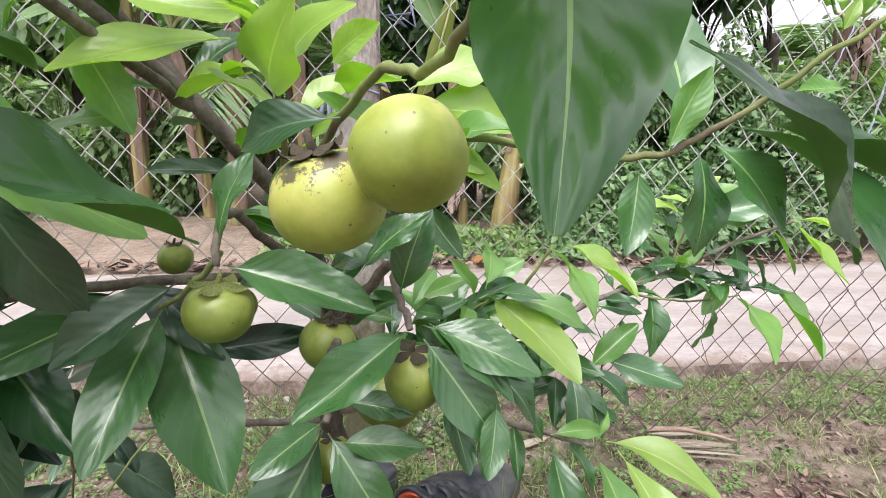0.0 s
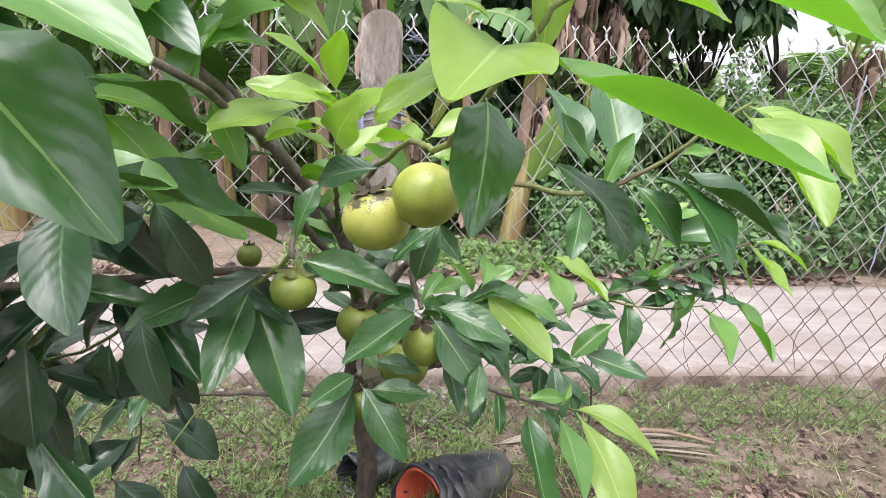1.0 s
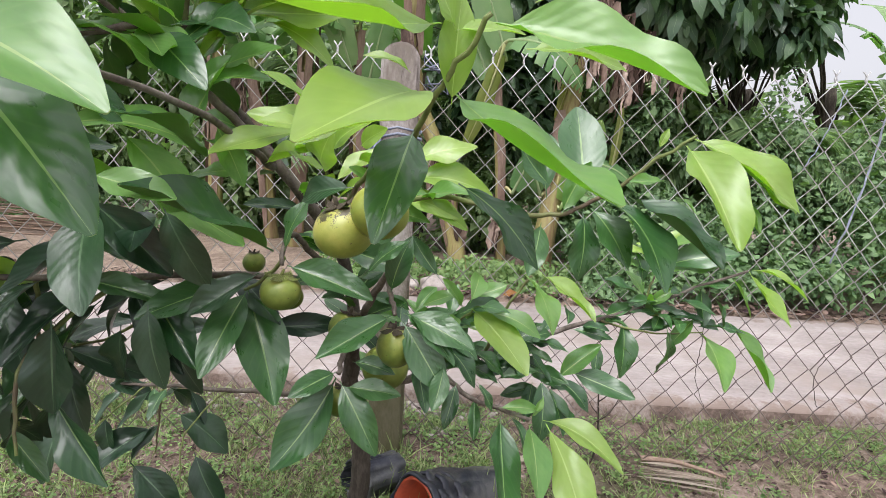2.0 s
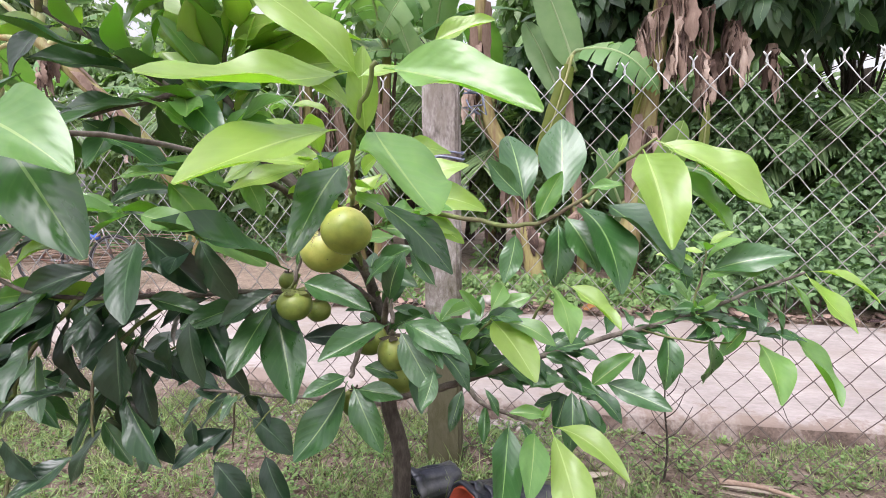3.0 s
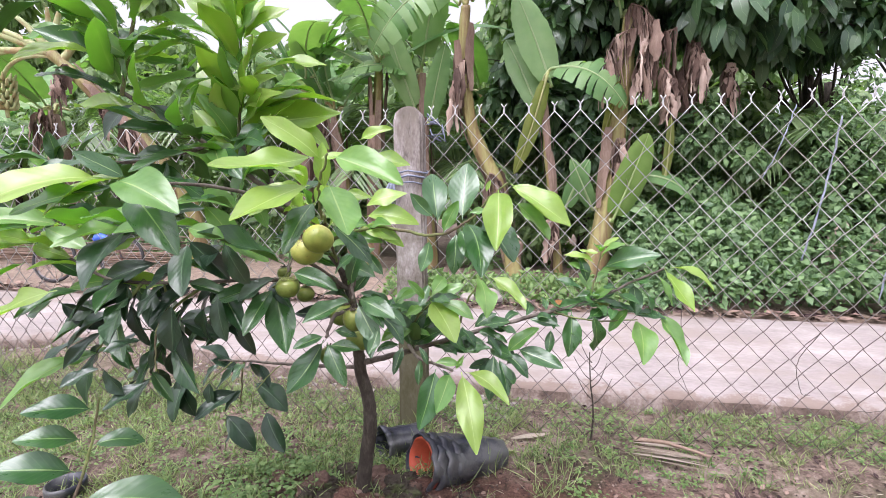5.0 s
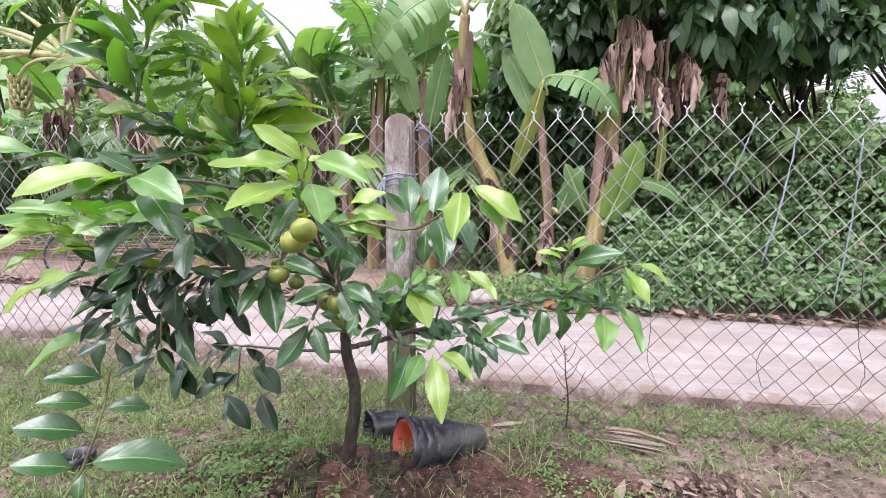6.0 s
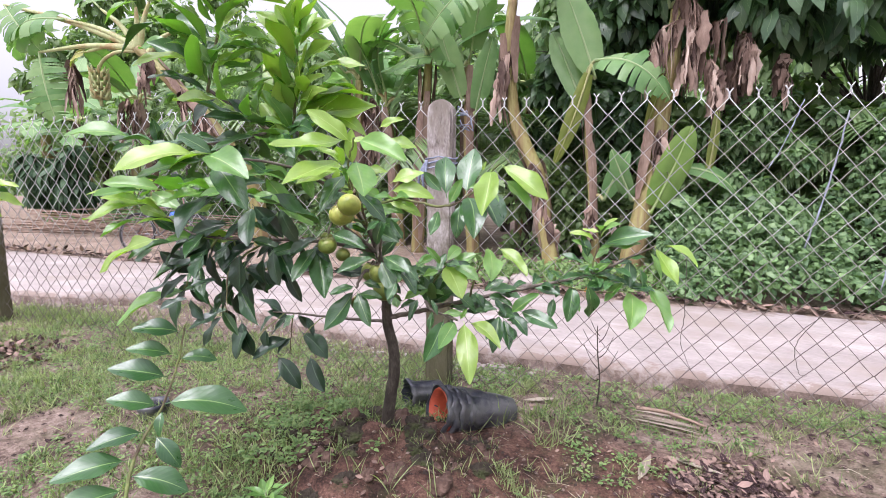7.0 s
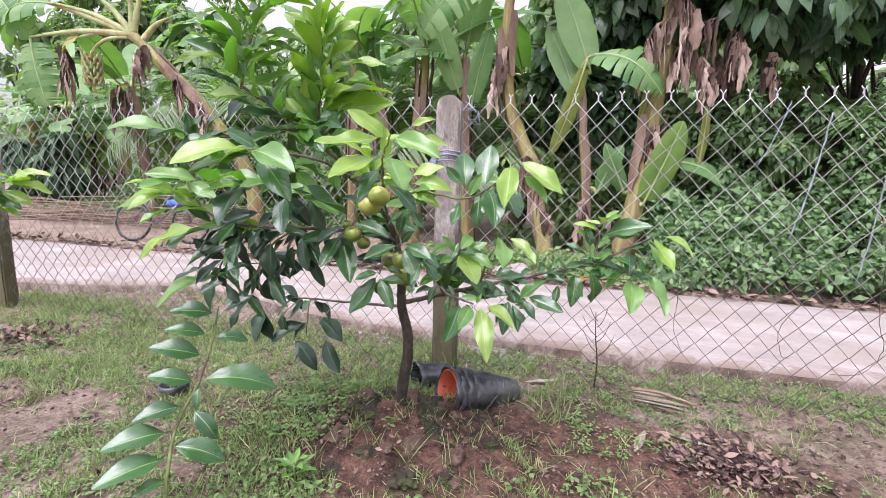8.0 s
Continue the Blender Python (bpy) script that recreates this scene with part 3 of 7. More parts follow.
# ---- banana plants ----
def banana_blade(length, width, arch, tears, seed, twist=0.0):
    """One banana leaf along +x: a round midrib and lateral strips, with gaps torn between some of them."""
    r = random.Random(seed)
    skin, tears = {2: (M_YELLOWED, 0), 3: (M_BACKLIT, 0)}.get(tears, (M_BANANA, tears))
    spine = []
    for i in range(25):
        s = i / 24
        spine.append(Vector((length * (s - 0.12 * arch * s * s), 0, length * (0.18 * arch * math.sin(s * 2.2) - 0.62 * arch * s ** 2.4))))
    verts, faces, uvs = [], [], []
    for sg in (-1, 1):
        i = 2
        while i < 24:
            n = min(24 - i, r.choice((1, 2, 2, 3, 4)) if tears else 22)
            sag = r.uniform(0.0, 0.5) if tears else 0.08
            gap = 0.55 if tears else 0.0
            for k in range(n + 1):
                s = (i + k) / 24
                wd = width / 2 * max(0.02, math.sin(math.pi * min(1, s * 0.96 + 0.04)) ** 0.55) * (1 + 0.04 * r.uniform(-1, 1))
                c, dn = spine[min(24, i + k)], (gap / 24 * length if k == n else 0)
                for j, q in enumerate((0.0, 0.33, 0.66, 1.0)):
                    verts.append(c + Vector((0.1 * wd * q - dn * q, sg * wd * q * math.cos(sag * q), 0.10 * wd * math.sin(q * 2.6) - wd * q * math.sin(sag * q) + twist * sg * q * wd)))
                    uvs.append((s, 0.5 + sg * q * 0.5))
            o = len(verts) - 4 * (n + 1)
            for k in range(n):
                for j in range(3):
                    q4 = (o + 4 * k + j, o + 4 * k + j + 1, o + 4 * k + j + 5, o + 4 * k + j + 4)
                    faces.append(q4 if sg < 0 else q4[::-1])
            i += n
    v, fc = tube(spine, taper(25, 0.022, 0.004), 6)
    o = len(verts)
    verts += v
    uvs += [(0.5, 0.5)] * len(v)
    faces += [tuple(k + o for k in q) for q in fc]
    return mesh_of("leaf", verts, faces, [skin], uvs)


def aim(base, tip, up=(0, 0, 1)):
    x = (Vector(tip) - Vector(base)).normalized()
    y = Vector(up).cross(x).normalized()
    z = x.cross(y)
    m = Matrix((x, y, z)).transposed().to_4x4()
    return Matrix.Translation(base) @ m


def banana_plant(stem, radius, leaves, dead, label, seed, bunch=None, thick=0.03):
    """stem: points from the ground up; leaves: (base, tip, width, arch, torn, up); dead: (top, length, spread) of hanging dry leaves."""
    base = Vector(stem[0])
    plant = thing("banana_plant", base, label, "banana plant", "banana plants")
    r = random.Random(seed)
    line = bend([Vector(p) - base for p in stem], 8, 0.006, r)
    sv, sf = tube(line, [q * (1 + 0.04 * math.sin(i * 0.9 + seed)) for i, q in enumerate(taper(len(line), radius, radius * 0.55))], 22)
    # overlapping sheaths give the stem long ridges
    for i, v in enumerate(sv):
        c, k = line[i // 22], i % 22
        v += (v - c) * (0.16 * noise.noise((k * 0.9, seed, (i // 22) * 0.12)) + 0.05 * math.sin(k * 1.7 + 0.25 * (i // 22)))
    part("pseudostem", mesh_of("pseudostem", sv, sf, [M_STEM]), plant)
    for k in range(9 if radius < 0.13 else 3):
        a = r.uniform(2.6, 6.8)
        i0 = r.randrange(1, max(3, len(line) - 8))
        vs, fs = [], []
        for j in range(9):
            c = line[min(len(line) - 1, i0 + j)]
            peel = radius * (1.0 + 0.05 * j * r.uniform(0.2, 1.0))
            wj = (0.16 + 0.34 * math.sin(math.pi * (j + 0.6) / 9.6)) * r.uniform(0.85, 1.15)
            for q in (-1, 0, 1):
                vs.append(c + Vector((math.cos(a + q * wj), math.sin(a + q * wj), 0)) * peel * (1.04 if q else 0.96))
            if j:
                fs += [(3 * j - 3, 3 * j - 2, 3 * j + 1, 3 * j), (3 * j - 2, 3 * j - 1, 3 * j + 2, 3 * j + 1)]
        part("dry_sheath", mesh_of("dry_sheath", vs, fs, [M_DEAD]), plant, "dry brown leaf sheath")
    for i, (b, t, wd, arch, torn, up) in enumerate(leaves):
        ob = part("leaf", banana_blade((Vector(t) - Vector(b)).length, wd, arch, torn, seed * 31 + i), plant)
        ob.matrix_local = aim(Vector(b) - base, Vector(t) - base, up)
        near = min(line, key=lambda p: (p - (Vector(b) - base)).length)
        stalk = bend([near, (near + Vector(b) - base) / 2 + Vector((0, 0, 0.08)), Vector(b) - base], 4)
        part("leaf_stalk", mesh_of("leaf_stalk", *tube(stalk, taper(len(stalk), thick, 0.02), 7), [M_STALK]), plant, "pale green leaf stalk")
    for i, (top, ln, spread) in enumerate(dead):
        # a snapped midrib that droops, with torn lamina hanging from it in rags of many widths
        q0, a = Vector(top) - base, r.uniform(2.8, 6.6)
        out = Vector((math.cos(a), 0.6 * math.sin(a), 0)) * spread * r.uniform(1.0, 1.9)
        rib = [q0 + out * math.sin(1.57 * u) - Vector((0, 0, ln * (0.1 * u + 0.55 * u * u))) for u in [k / 10 for k in range(11)]]
        rags = [tube(rib, taper(11, 0.013, 0.005), 5)]
        for k in range(30):
            c = rib[min(10, int(10 * (k / 30) ** 0.8))] + Vector((r.uniform(-0.03, 0.03), r.uniform(-0.03, 0.03), r.uniform(-0.03, 0.03)))
            lk = ln * r.uniform(0.25, 0.72)
            wd = r.uniform(0.004, 0.016) if k % 3 else r.uniform(0.025, 0.06)
            sway, turn = Vector((r.uniform(-1, 1), r.uniform(-1, 1), 0)) * lk * 0.22, r.uniform(0, 3.14)
            vs, fs = [], []
            for j in range(8):
                u = j / 7
                p = c + sway * u ** 0.6 + Vector((r.uniform(-0.012, 0.012), r.uniform(-0.012, 0.012), -lk * u))
                w2, tj = wd * (0.5 + 0.9 * math.sin(math.pi * min(1.0, u * 0.9 + 0.12))) * r.uniform(0.65, 1.2), turn + 1.6 * u * math.sin(k)
                ax = Vector((math.cos(tj), math.sin(tj), 0.25 * math.sin(3 * u + k)))
                bow = Vector((-math.sin(tj), math.cos(tj), 0)) * w2 * 0.7
                vs += [p - ax * w2, p + bow, p + ax * w2 * r.uniform(0.7, 1.2)]
                if j:
                    fs += [(3 * j - 3, 3 * j - 2, 3 * j + 1, 3 * j), (3 * j - 2, 3 * j - 1, 3 * j + 2, 3 * j + 1)]
            rags.append((vs, fs))
        part("dead_leaf", mesh_of("dead_leaf", *joined(rags), [M_DEAD]), plant, "brown withered hanging leaf")
    if bunch:
        q = Vector(bunch) - base
        part("bunch_stalk", mesh_of("bunch_stalk", *tube(bend([line[-2], (line[-2] + q) / 2 + Vector((0, -0.1, 0.25)), q + Vector((0, 0, 0.3)), q - Vector((0, 0, 0.35))], 5), 0.03, 7), [M_STALK]), plant)
        for row in range(6):
            for k in range(9):
                a = 2 * math.pi * k / 9 + row * 0.3
                d = Vector((math.cos(a), math.sin(a), 0))
                c = q + Vector((0, 0, 0.25 - row * 0.09))
                finger = tube(bend([c + d * 0.03, c + d * 0.12 + Vector((0, 0, 0.0)), c + d * 0.16 + Vector((0, 0, 0.1))], 3), [0.016, 0.022, 0.026, 0.026, 0.024, 0.018, 0.008], 6)
                part("banana", mesh_of("banana", *finger, [M_STALK]), plant, "green unripe banana")
    return plant


UP = (0, -0.5, 1)
banana_plant([(0.45, 3.7, 0.02), (0.3, 3.85, 0.7), (0.12, 4.0, 1.5), (-0.2, 4.05, 2.2), (-0.3, 4.0, 3.0), (-0.28, 4.0, 3.8)], 0.12, [
    ((-0.45, 3.9, 4.1), (-1.55, 3.3, 3.35), 0.75, 0.7, 1, (0.3, -1, 0.6)), ((-0.2, 4.0, 4.0), (0.4, 3.2, 4.6), 0.6, 0.5, 0, UP),
    ((-0.4, 4.2, 3.9), (-1.5, 4.8, 4.9), 0.6, 0.5, 1, UP), ((-0.2, 4.1, 3.9), (0.6, 4.9, 4.9), 0.6, 0.5, 0, UP)],
    [((-0.28, 3.9, 3.1), 0.9, 0.12), ((0.05, 3.88, 1.6), 0.8, 0.12), ((0.28, 3.8, 0.9), 0.6, 0.1)],
    "tall banana plant with dry brown sheaths on its stem", 1)
banana_plant([(1.0, 4.1, 0.02), (0.93, 4.05, 0.8), (0.8, 4.0, 2.0), (0.72, 4.0, 2.6)], 0.07, [
    ((0.84, 3.85, 2.9), (1.8, 3.4, 2.6), 0.62, 0.75, 1, (0.1, -0.9, 0.8)), ((0.8, 3.85, 2.85), (0.42, 3.75, 1.55), 0.24, 0.15, 2, (0.6, -1, 0.1)), ((1.05, 3.95, 1.1), (1.3, 3.7, 1.75), 0.26, 0.2, 0, (-0.3, -1, 0.3)), ((0.86, 4.0, 2.7), (0.4, 4.0, 3.95), 0.5, 0.1, 0, (0.3, -1, 0.1)),
    ((0.7, 4.1, 2.4), (0.2, 4.4, 3.6), 0.35, 0.3, 0, (0, -1, 0.2))], [((0.9, 3.95, 1.0), 0.6, 0.1)], "slim banana plant with one broad arching leaf", 2)
banana_plant([(1.4, 3.8, 0.02), (1.5, 3.85, 0.7), (1.62, 3.95, 1.6), (1.72, 4.0, 2.5), (1.8, 4.0, 3.5)], 0.15, [
    ((1.62, 3.75, 0.95), (2.04, 3.7, 2.05), 0.42, 0.1, 3, (0.4, -1, 0.2)), ((1.9, 4.0, 3.6), (2.9, 3.5, 4.3), 0.55, 0.6, 1, UP), ((1.4, 3.9, 1.1), (1.1, 3.6, 1.75), 0.22, 0.2, 0, (-0.2, -1, 0.3)),
    ((1.7, 4.0, 3.5), (1.2, 3.4, 4.5), 0.55, 0.4, 0, UP), ((1.9, 4.1, 1.55), (2.9, 4.0, 1.3), 0.36, 0.7, 0, (0.1, -0.7, 1)), ((1.7, 3.9, 1.2), (2.35, 3.8, 1.0), 0.24, 0.6, 0, (0.1, -0.9, 0.8)), ((2.3, 4.1, 1.4), (2.36, 4.0, 2.3), 0.14, 0.1, 2, (0.4, -1, 0.1)), ((1.75, 4.0, 3.2), (1.55, 3.9, 2.0), 0.2, 0.2, 2, (0.5, -1, 0.1))],
    [((1.78, 3.85, 3.3), 0.9, 0.2), ((2.0, 3.85, 3.2), 0.85, 0.22), ((2.3, 3.95, 3.3), 0.85, 0.24), ((2.5, 4.1, 3.2), 0.7, 0.25), ((2.75, 4.2, 2.95), 0.7, 0.22), ((3.05, 4.3, 2.95), 0.65, 0.22), ((1.78, 3.85, 3.6), 0.7, 0.16), ((2.15, 3.8, 2.8), 0.6, 0.16), ((1.68, 3.78, 2.0), 0.7, 0.05)],
    "leaning banana plant with a yellow-brown stem and withered leaves", 3)
banana_plant([(-1.0, 5.0, 0.05), (-1.1, 5.0, 1.5), (-1.15, 5.0, 3.2)], 0.12, [
    ((-1.1, 4.9, 3.3), (-0.7, 4.6, 5.0), 0.55, 0.2, 0, (0, -1, 0.2)), ((-1.2, 4.9, 3.2), (-2.5, 4.5, 3.4), 0.6, 0.5, 1, UP), ((-1.2, 4.9, 2.6), (-1.6, 4.6, 3.9), 0.4, 0.15, 0, (0, -1, 0.1)),
    ((-1.0, 4.9, 2.4), (-0.7, 4.7, 3.6), 0.35, 0.15, 0, (0, -1, 0.1)), ((-1.3, 4.9, 3.0), (-2.3, 4.4, 4.6), 0.6, 0.4, 1, UP)], [],
    "banana plant with upright leaves behind the lane", 4)
banana_plant([(-5.0, 4.6, 0.05), (-5.1, 4.5, 1.2), (-5.7, 4.15, 2.35), (-6.4, 4.0, 3.1), (-6.9, 3.9, 3.6)], 0.15, [
    ((-8.35, 3.7, 4.15), (-10.2, 3.5, 4.0), 0.8, 0.7, 1, (0.1, -0.9, 0.7)), ((-7.6, 3.8, 4.3), (-9.2, 3.8, 5.4), 0.7, 0.5, 1, UP), ((-6.7, 4.0, 4.4), (-5.2, 4.3, 5.2), 0.7, 0.5, 1, UP),
    ((-7.95, 3.75, 3.58), (-8.5, 3.7, 3.45), 0.3, 0.6, 2, (0.1, -0.9, 0.7)), ((-6.9, 3.9, 4.3), (-7.2, 3.1, 5.3), 0.7, 0.3, 1, UP), ((-8.95, 3.6, 3.6), (-8.7, 3.55, 2.35), 0.95, 0.15, 1, (0.25, -1, 0.2)),
    ((-9.75, 3.6, 4.5), (-8.9, 3.5, 3.65), 0.8, 0.3, 1, (0.1, -1, 0.5)), ((-6.3, 4.1, 3.9), (-5.4, 4.6, 4.1), 0.5, 0.7, 1, UP)], [((-8.6, 3.9, 3.5), 1.0, 0.3), ((-6.6, 3.85, 3.4), 0.7, 0.2), ((-6.1, 3.95, 2.9), 0.6, 0.2), ((-5.8, 4.0, 2.5), 0.7, 0.15)],
    "leaning banana plant with a green bunch and torn leaves", 5, (-7.9, 3.9, 3.0), 0.07)
for seed, (x, y) in enumerate(((-14.9, 8.4), (-13.9, 7.7), (-15.9, 8.0), (-13.0, 8.6))):
    h = 2.2 + (0.3 * seed) % 0.7
    banana_plant([(x, y, 0.0), (x + 0.1, y, 1.2), (x + 0.05, y, h)], 0.22, [((x, y, h), (x + 2.0 * math.cos(a), y + 1.2 * math.sin(a), h + 1.2 - 0.3 * k), 0.7, 0.7, 1, UP) for k, a in enumerate((0.3, 1.6, 2.7, 3.8, 5.2))],
        [((x + 0.3 * math.cos(a), y - 0.2, 1.2), 1.0, 0.3) for a in (0, 3.1)], "far banana plant with a skirt of dry leaves", 20 + seed)


def leafy_banana(x, y, h, lean, count, size, seed, label, withered=3):
    r = random.Random(seed)
    top = Vector((x + lean, y, h))
    crown = []
    for k in range(count):
        a, e = 6.283 * k / count + r.uniform(-0.4, 0.4), r.uniform(0.25, 1.25)
        d = Vector((math.cos(a) * math.cos(e), math.sin(a) * math.cos(e), math.sin(e)))
        bs = top + d * 0.3
        crown.append((bs, bs + d * size * r.uniform(0.8, 1.15), 0.3 * size, r.uniform(0.3, 0.9), r.random() < 0.6, (0.05, -0.4, 1)))
    dry = [(top + Vector((r.uniform(-0.3, 0.3), -0.15, r.uniform(-0.3, 0.2))), r.uniform(0.6, 1.2), 0.15) for _ in range(withered)]
    banana_plant([(x, y, 0.03), (x + lean * 0.4, y, h * 0.5), top], 0.12, crown, dry, label, seed)


leafy_banana(-2.6, 5.6, 2.7, -0.3, 7, 1.9, 41, "banana plant with large tattered leaves")
leafy_banana(-3.9, 6.8, 2.6, 0.2, 7, 2.0, 42, "banana plant with large tattered leaves")
leafy_banana(-0.4, 6.4, 3.0, 0.1, 7, 2.0, 43, "banana plant with large tattered leaves")
leafy_banana(-2.0, 4.9, 3.3, 0.2, 8, 2.0, 48, "banana plant with broad pale leaves", 0)
leafy_banana(-3.5, 5.5, 3.2, 0.1, 8, 2.0, 49, "banana plant with broad pale leaves", 0)
leafy_banana(-8.6, 5.6, 3.0, -0.4, 7, 2.0, 44, "banana plant with large tattered leaves")
leafy_banana(-13.6, 7.6, 2.9, -0.2, 8, 2.0, 46, "banana plant with large tattered leaves")
leafy_banana(6.9, 5.0, 2.9, -0.2, 7, 1.6, 47, "banana plant with tattered leaves past the hedge")
leafy_banana(2.4, 5.0, 2.9, 0.2, 6, 1.5, 45, "banana plant in the shade of a tree")


# ---- palms, hedge, canopy and far greenery ----
def palm(base, height, fronds, length, seed, label, low=0.2):
    r = random.Random(seed)
    p = thing("palm", base, label, "palm tree", "palms behind the lane")
    top = Vector((0.1, 0, height))
    part("trunk", mesh_of("trunk", *tube(bend([(0, 0, -0.1), (0.05, 0, height * 0.5), top], 6, 0.01, r), taper(13, 0.1, 0.06), 9), [M_BARK]), p)
    for i in range(fronds):
        a, el = 6.283 * i / fronds + r.uniform(-0.3, 0.3), r.uniform(low, 1.25)
        d = Vector((math.cos(a) * math.cos(el), math.sin(a) * math.cos(el), math.sin(el)))
        sp = [top + d * length * s - Vector((0, 0, length * 0.55 * s ** 2.2)) for s in [k / 12 for k in range(13)]]
        part("frond_stem", mesh_of("frond_stem", *tube(sp, taper(13, 0.018, 0.004), 5), [M_TWIG]), p)
        pos, ax, nm = [], [], []
        for k in range(46):
            s = 0.12 + 0.88 * k / 46
            q = s * 12
            j = min(11, int(q))
            c, t = sp[j].lerp(sp[j + 1], q - j), (sp[j + 1] - sp[j]).normalized()
            sd = t.cross(Vector((0, 0, 1))).normalized()
            for sg in (-1, 1):
                pos.append(c)
                ax.append(t * 0.75 + sd * sg - Vector((0, 0, r.uniform(0.15, 0.5))))
                nm.append(sd.cross(t) + Vector((0, 0, 0.2)))
        ln = np.array([length * 0.3 * (0.5 + math.sin(math.pi * (0.1 + 0.8 * (i // 2) / 46))) * r.uniform(0.85, 1.1) for i in range(len(pos))])
        tagged(part("foliage", scatter("foliage", M_PALM, pos, ax, nm, ln, 0.035, 3, 0.25), p), kind="stuff")


palm((-1.9, 6.2, 0.1), 2.0, 11, 2.3, 1, "feathery palm with arching green fronds")
palm((-0.2, 5.6, 0.1), 1.5, 9, 1.9, 2, "low feathery palm among banana plants", 0.5)
palm((5.2, 5.3, 0.1), 1.7, 13, 1.7, 3, "feathery palm beside the hedge", 0.2)
palm((4.35, 4.75, 0.1), 1.7, 12, 1.4, 7, "small feathery palm in the hedge", 0.3)
palm((8.3, 7.0, 0.1), 2.5, 11, 2.0, 6, "feathery palm far along the lane", 0.2)
palm((-8.5, 7.5, 0.0), 2.6, 11, 2.6, 5, "far feathery palm at the lane side")

NP = np.random.RandomState(5)


def mass(name, mat, centre, size, count, leaf, label, category, hang=0.35, rim=0.45, segs=2, wide=0.55):
    """A shrub or crown: leaves thrown through overlapping clumps, with gaps and an uneven outline."""
    centre, size = np.array(centre, float), np.array(size, float)
    rs = np.random.RandomState(int(1000 * np.abs(centre).sum()) + count)
    clumps = centre + ball(26, rs) * size * (rs.uniform(0.15, 0.85, (26, 1)))
    rad = rs.uniform(0.22, 0.42, 26) * size.min() * 1.2
    pick = rs.randint(0, 26, count)
    out = ball(count, rs)
    pos = clumps[pick] + out * (rad[pick] * rs.uniform(rim, 1.0, count) ** 0.6)[:, None]
    keep = pos[:, 2] > 0.03
    pos, out = pos[keep], out[keep]
    n = len(pos)
    ax = out * 0.7 + rs.normal(size=(n, 3)) * 0.55
    ax[:, 2] -= hang
    nm = rs.normal(size=(n, 3)) * 0.45 + np.array([0, -0.35, 1.0])
    ln = leaf * rs.uniform(0.4, 1.5, n)
    return tagged(new(name, scatter(name, mat, pos, ax, nm, ln, ln * wide, segs, 0.2)), label, category, kind="stuff")


def hedge_bank(name, mat, x0, x1, y0, depth, top, count, leaf, label):
    """A bank of weeds and creepers that rises from its foot to its top."""
    x = NP.uniform(x0, x1, count)
    s = NP.uniform(0, 1, count) ** 0.8
    y = y0 + s * depth
    lump = np.array([noise.noise((a * 1.1, b * 1.3, 3.3)) for a, b in zip(x, y)])
    lump = lump + 0.6 * np.array([noise.noise((a * 3.7, b * 3.7, 7.1)) for a, b in zip(x, y)])
    hgt = np.array([top(a) for a in x]) * (0.22 + 0.78 * np.minimum(1, s * 1.7)) * (1 + 0.8 * lump)
    z = 0.08 + hgt * (1 - np.abs(NP.normal(0, 0.33, count)))
    pos = np.stack([x, y, np.maximum(z, 0.06)], 1)
    ax = NP.normal(size=(count, 3)) * 0.8 + np.array([0, -0.7, -0.3])
    nm = NP.normal(size=(count, 3)) * 0.6 + np.array([0, -0.55, 0.9])
    ln = leaf * NP.uniform(0.45, 1.5, count)
    return tagged(new(name, scatter(name, mat, pos, ax, nm, ln, ln * 0.52, 2, 0.2)), label, "hedge", kind="stuff")


hedge_bank("hedge", M_HEDGE, 1.7, 8.0, 2.62, 1.9, lambda a: 0.68 + 0.42 * min(2.6, max(0, a - 1.5)), 30000, 0.09, "bushy green creepers and weeds along the lane")
hedge_bank("verge_weeds", M_WEED, -1.2, 1.9, 2.7, 0.9, lambda a: 0.22, 2600, 0.08, "low green weeds at the foot of banana plants")
hedge_bank("far_weeds", M_HEDGE, -12.0, -3.0, 5.2, 4.0, lambda a: 0.75, 9000, 0.12, "bright green far weeds beside the lane")
mass("shrub", M_FAR, (0.6, 5.4, 0.9), (1.9, 0.7, 1.2), 6000, 0.14, "shady shrubs between banana plants", "shrub")
mass("shrub", M_FAR, (2.5, 5.2, 1.5), (1.2, 0.7, 1.5), 4200, 0.15, "shaded shrubs behind the hedge", "shrub")
mass("shrub", M_CANOPY, (0.9, 5.1, 2.6), (1.5, 0.6, 1.1), 4200, 0.22, "dark broad-leaved shrubs behind the banana stems", "shrub", 0.8)
mass("shrub", M_FAR, (0.4, 6.6, 2.3), (1.6, 0.6, 1.5), 4200, 0.2, "pale shrubs far behind the banana stems", "shrub", 0.8)
mass("shrub", M_FAR, (3.9, 5.5, 1.8), (1.5, 0.7, 1.3), 4200, 0.17, "shaded creepers and shrubs behind the hedge", "shrub", 0.8)
mass("shrub", M_FAR, (4.4, 6.6, 1.7), (1.8, 0.7, 1.5), 4200, 0.17, "pale shrubs behind the hedge", "shrub")
mass("shrub", M_FAR, (4.9, 4.5, 1.75), (1.2, 0.5, 0.85), 4200, 0.13, "pale leafy shrubs at the top of the hedge", "shrub", 0.6)
mass("shrub", M_HEDGE, (3.0, 4.35, 1.95), (1.1, 0.35, 0.75), 3600, 0.11, "creepers climbing behind the hedge", "shrub", 0.8)
mass("shrub", M_FAR, (-3.2, 6.4, 1.1), (2.2, 0.9, 1.1), 5000, 0.16, "pale green shrubs across the lane", "shrub")
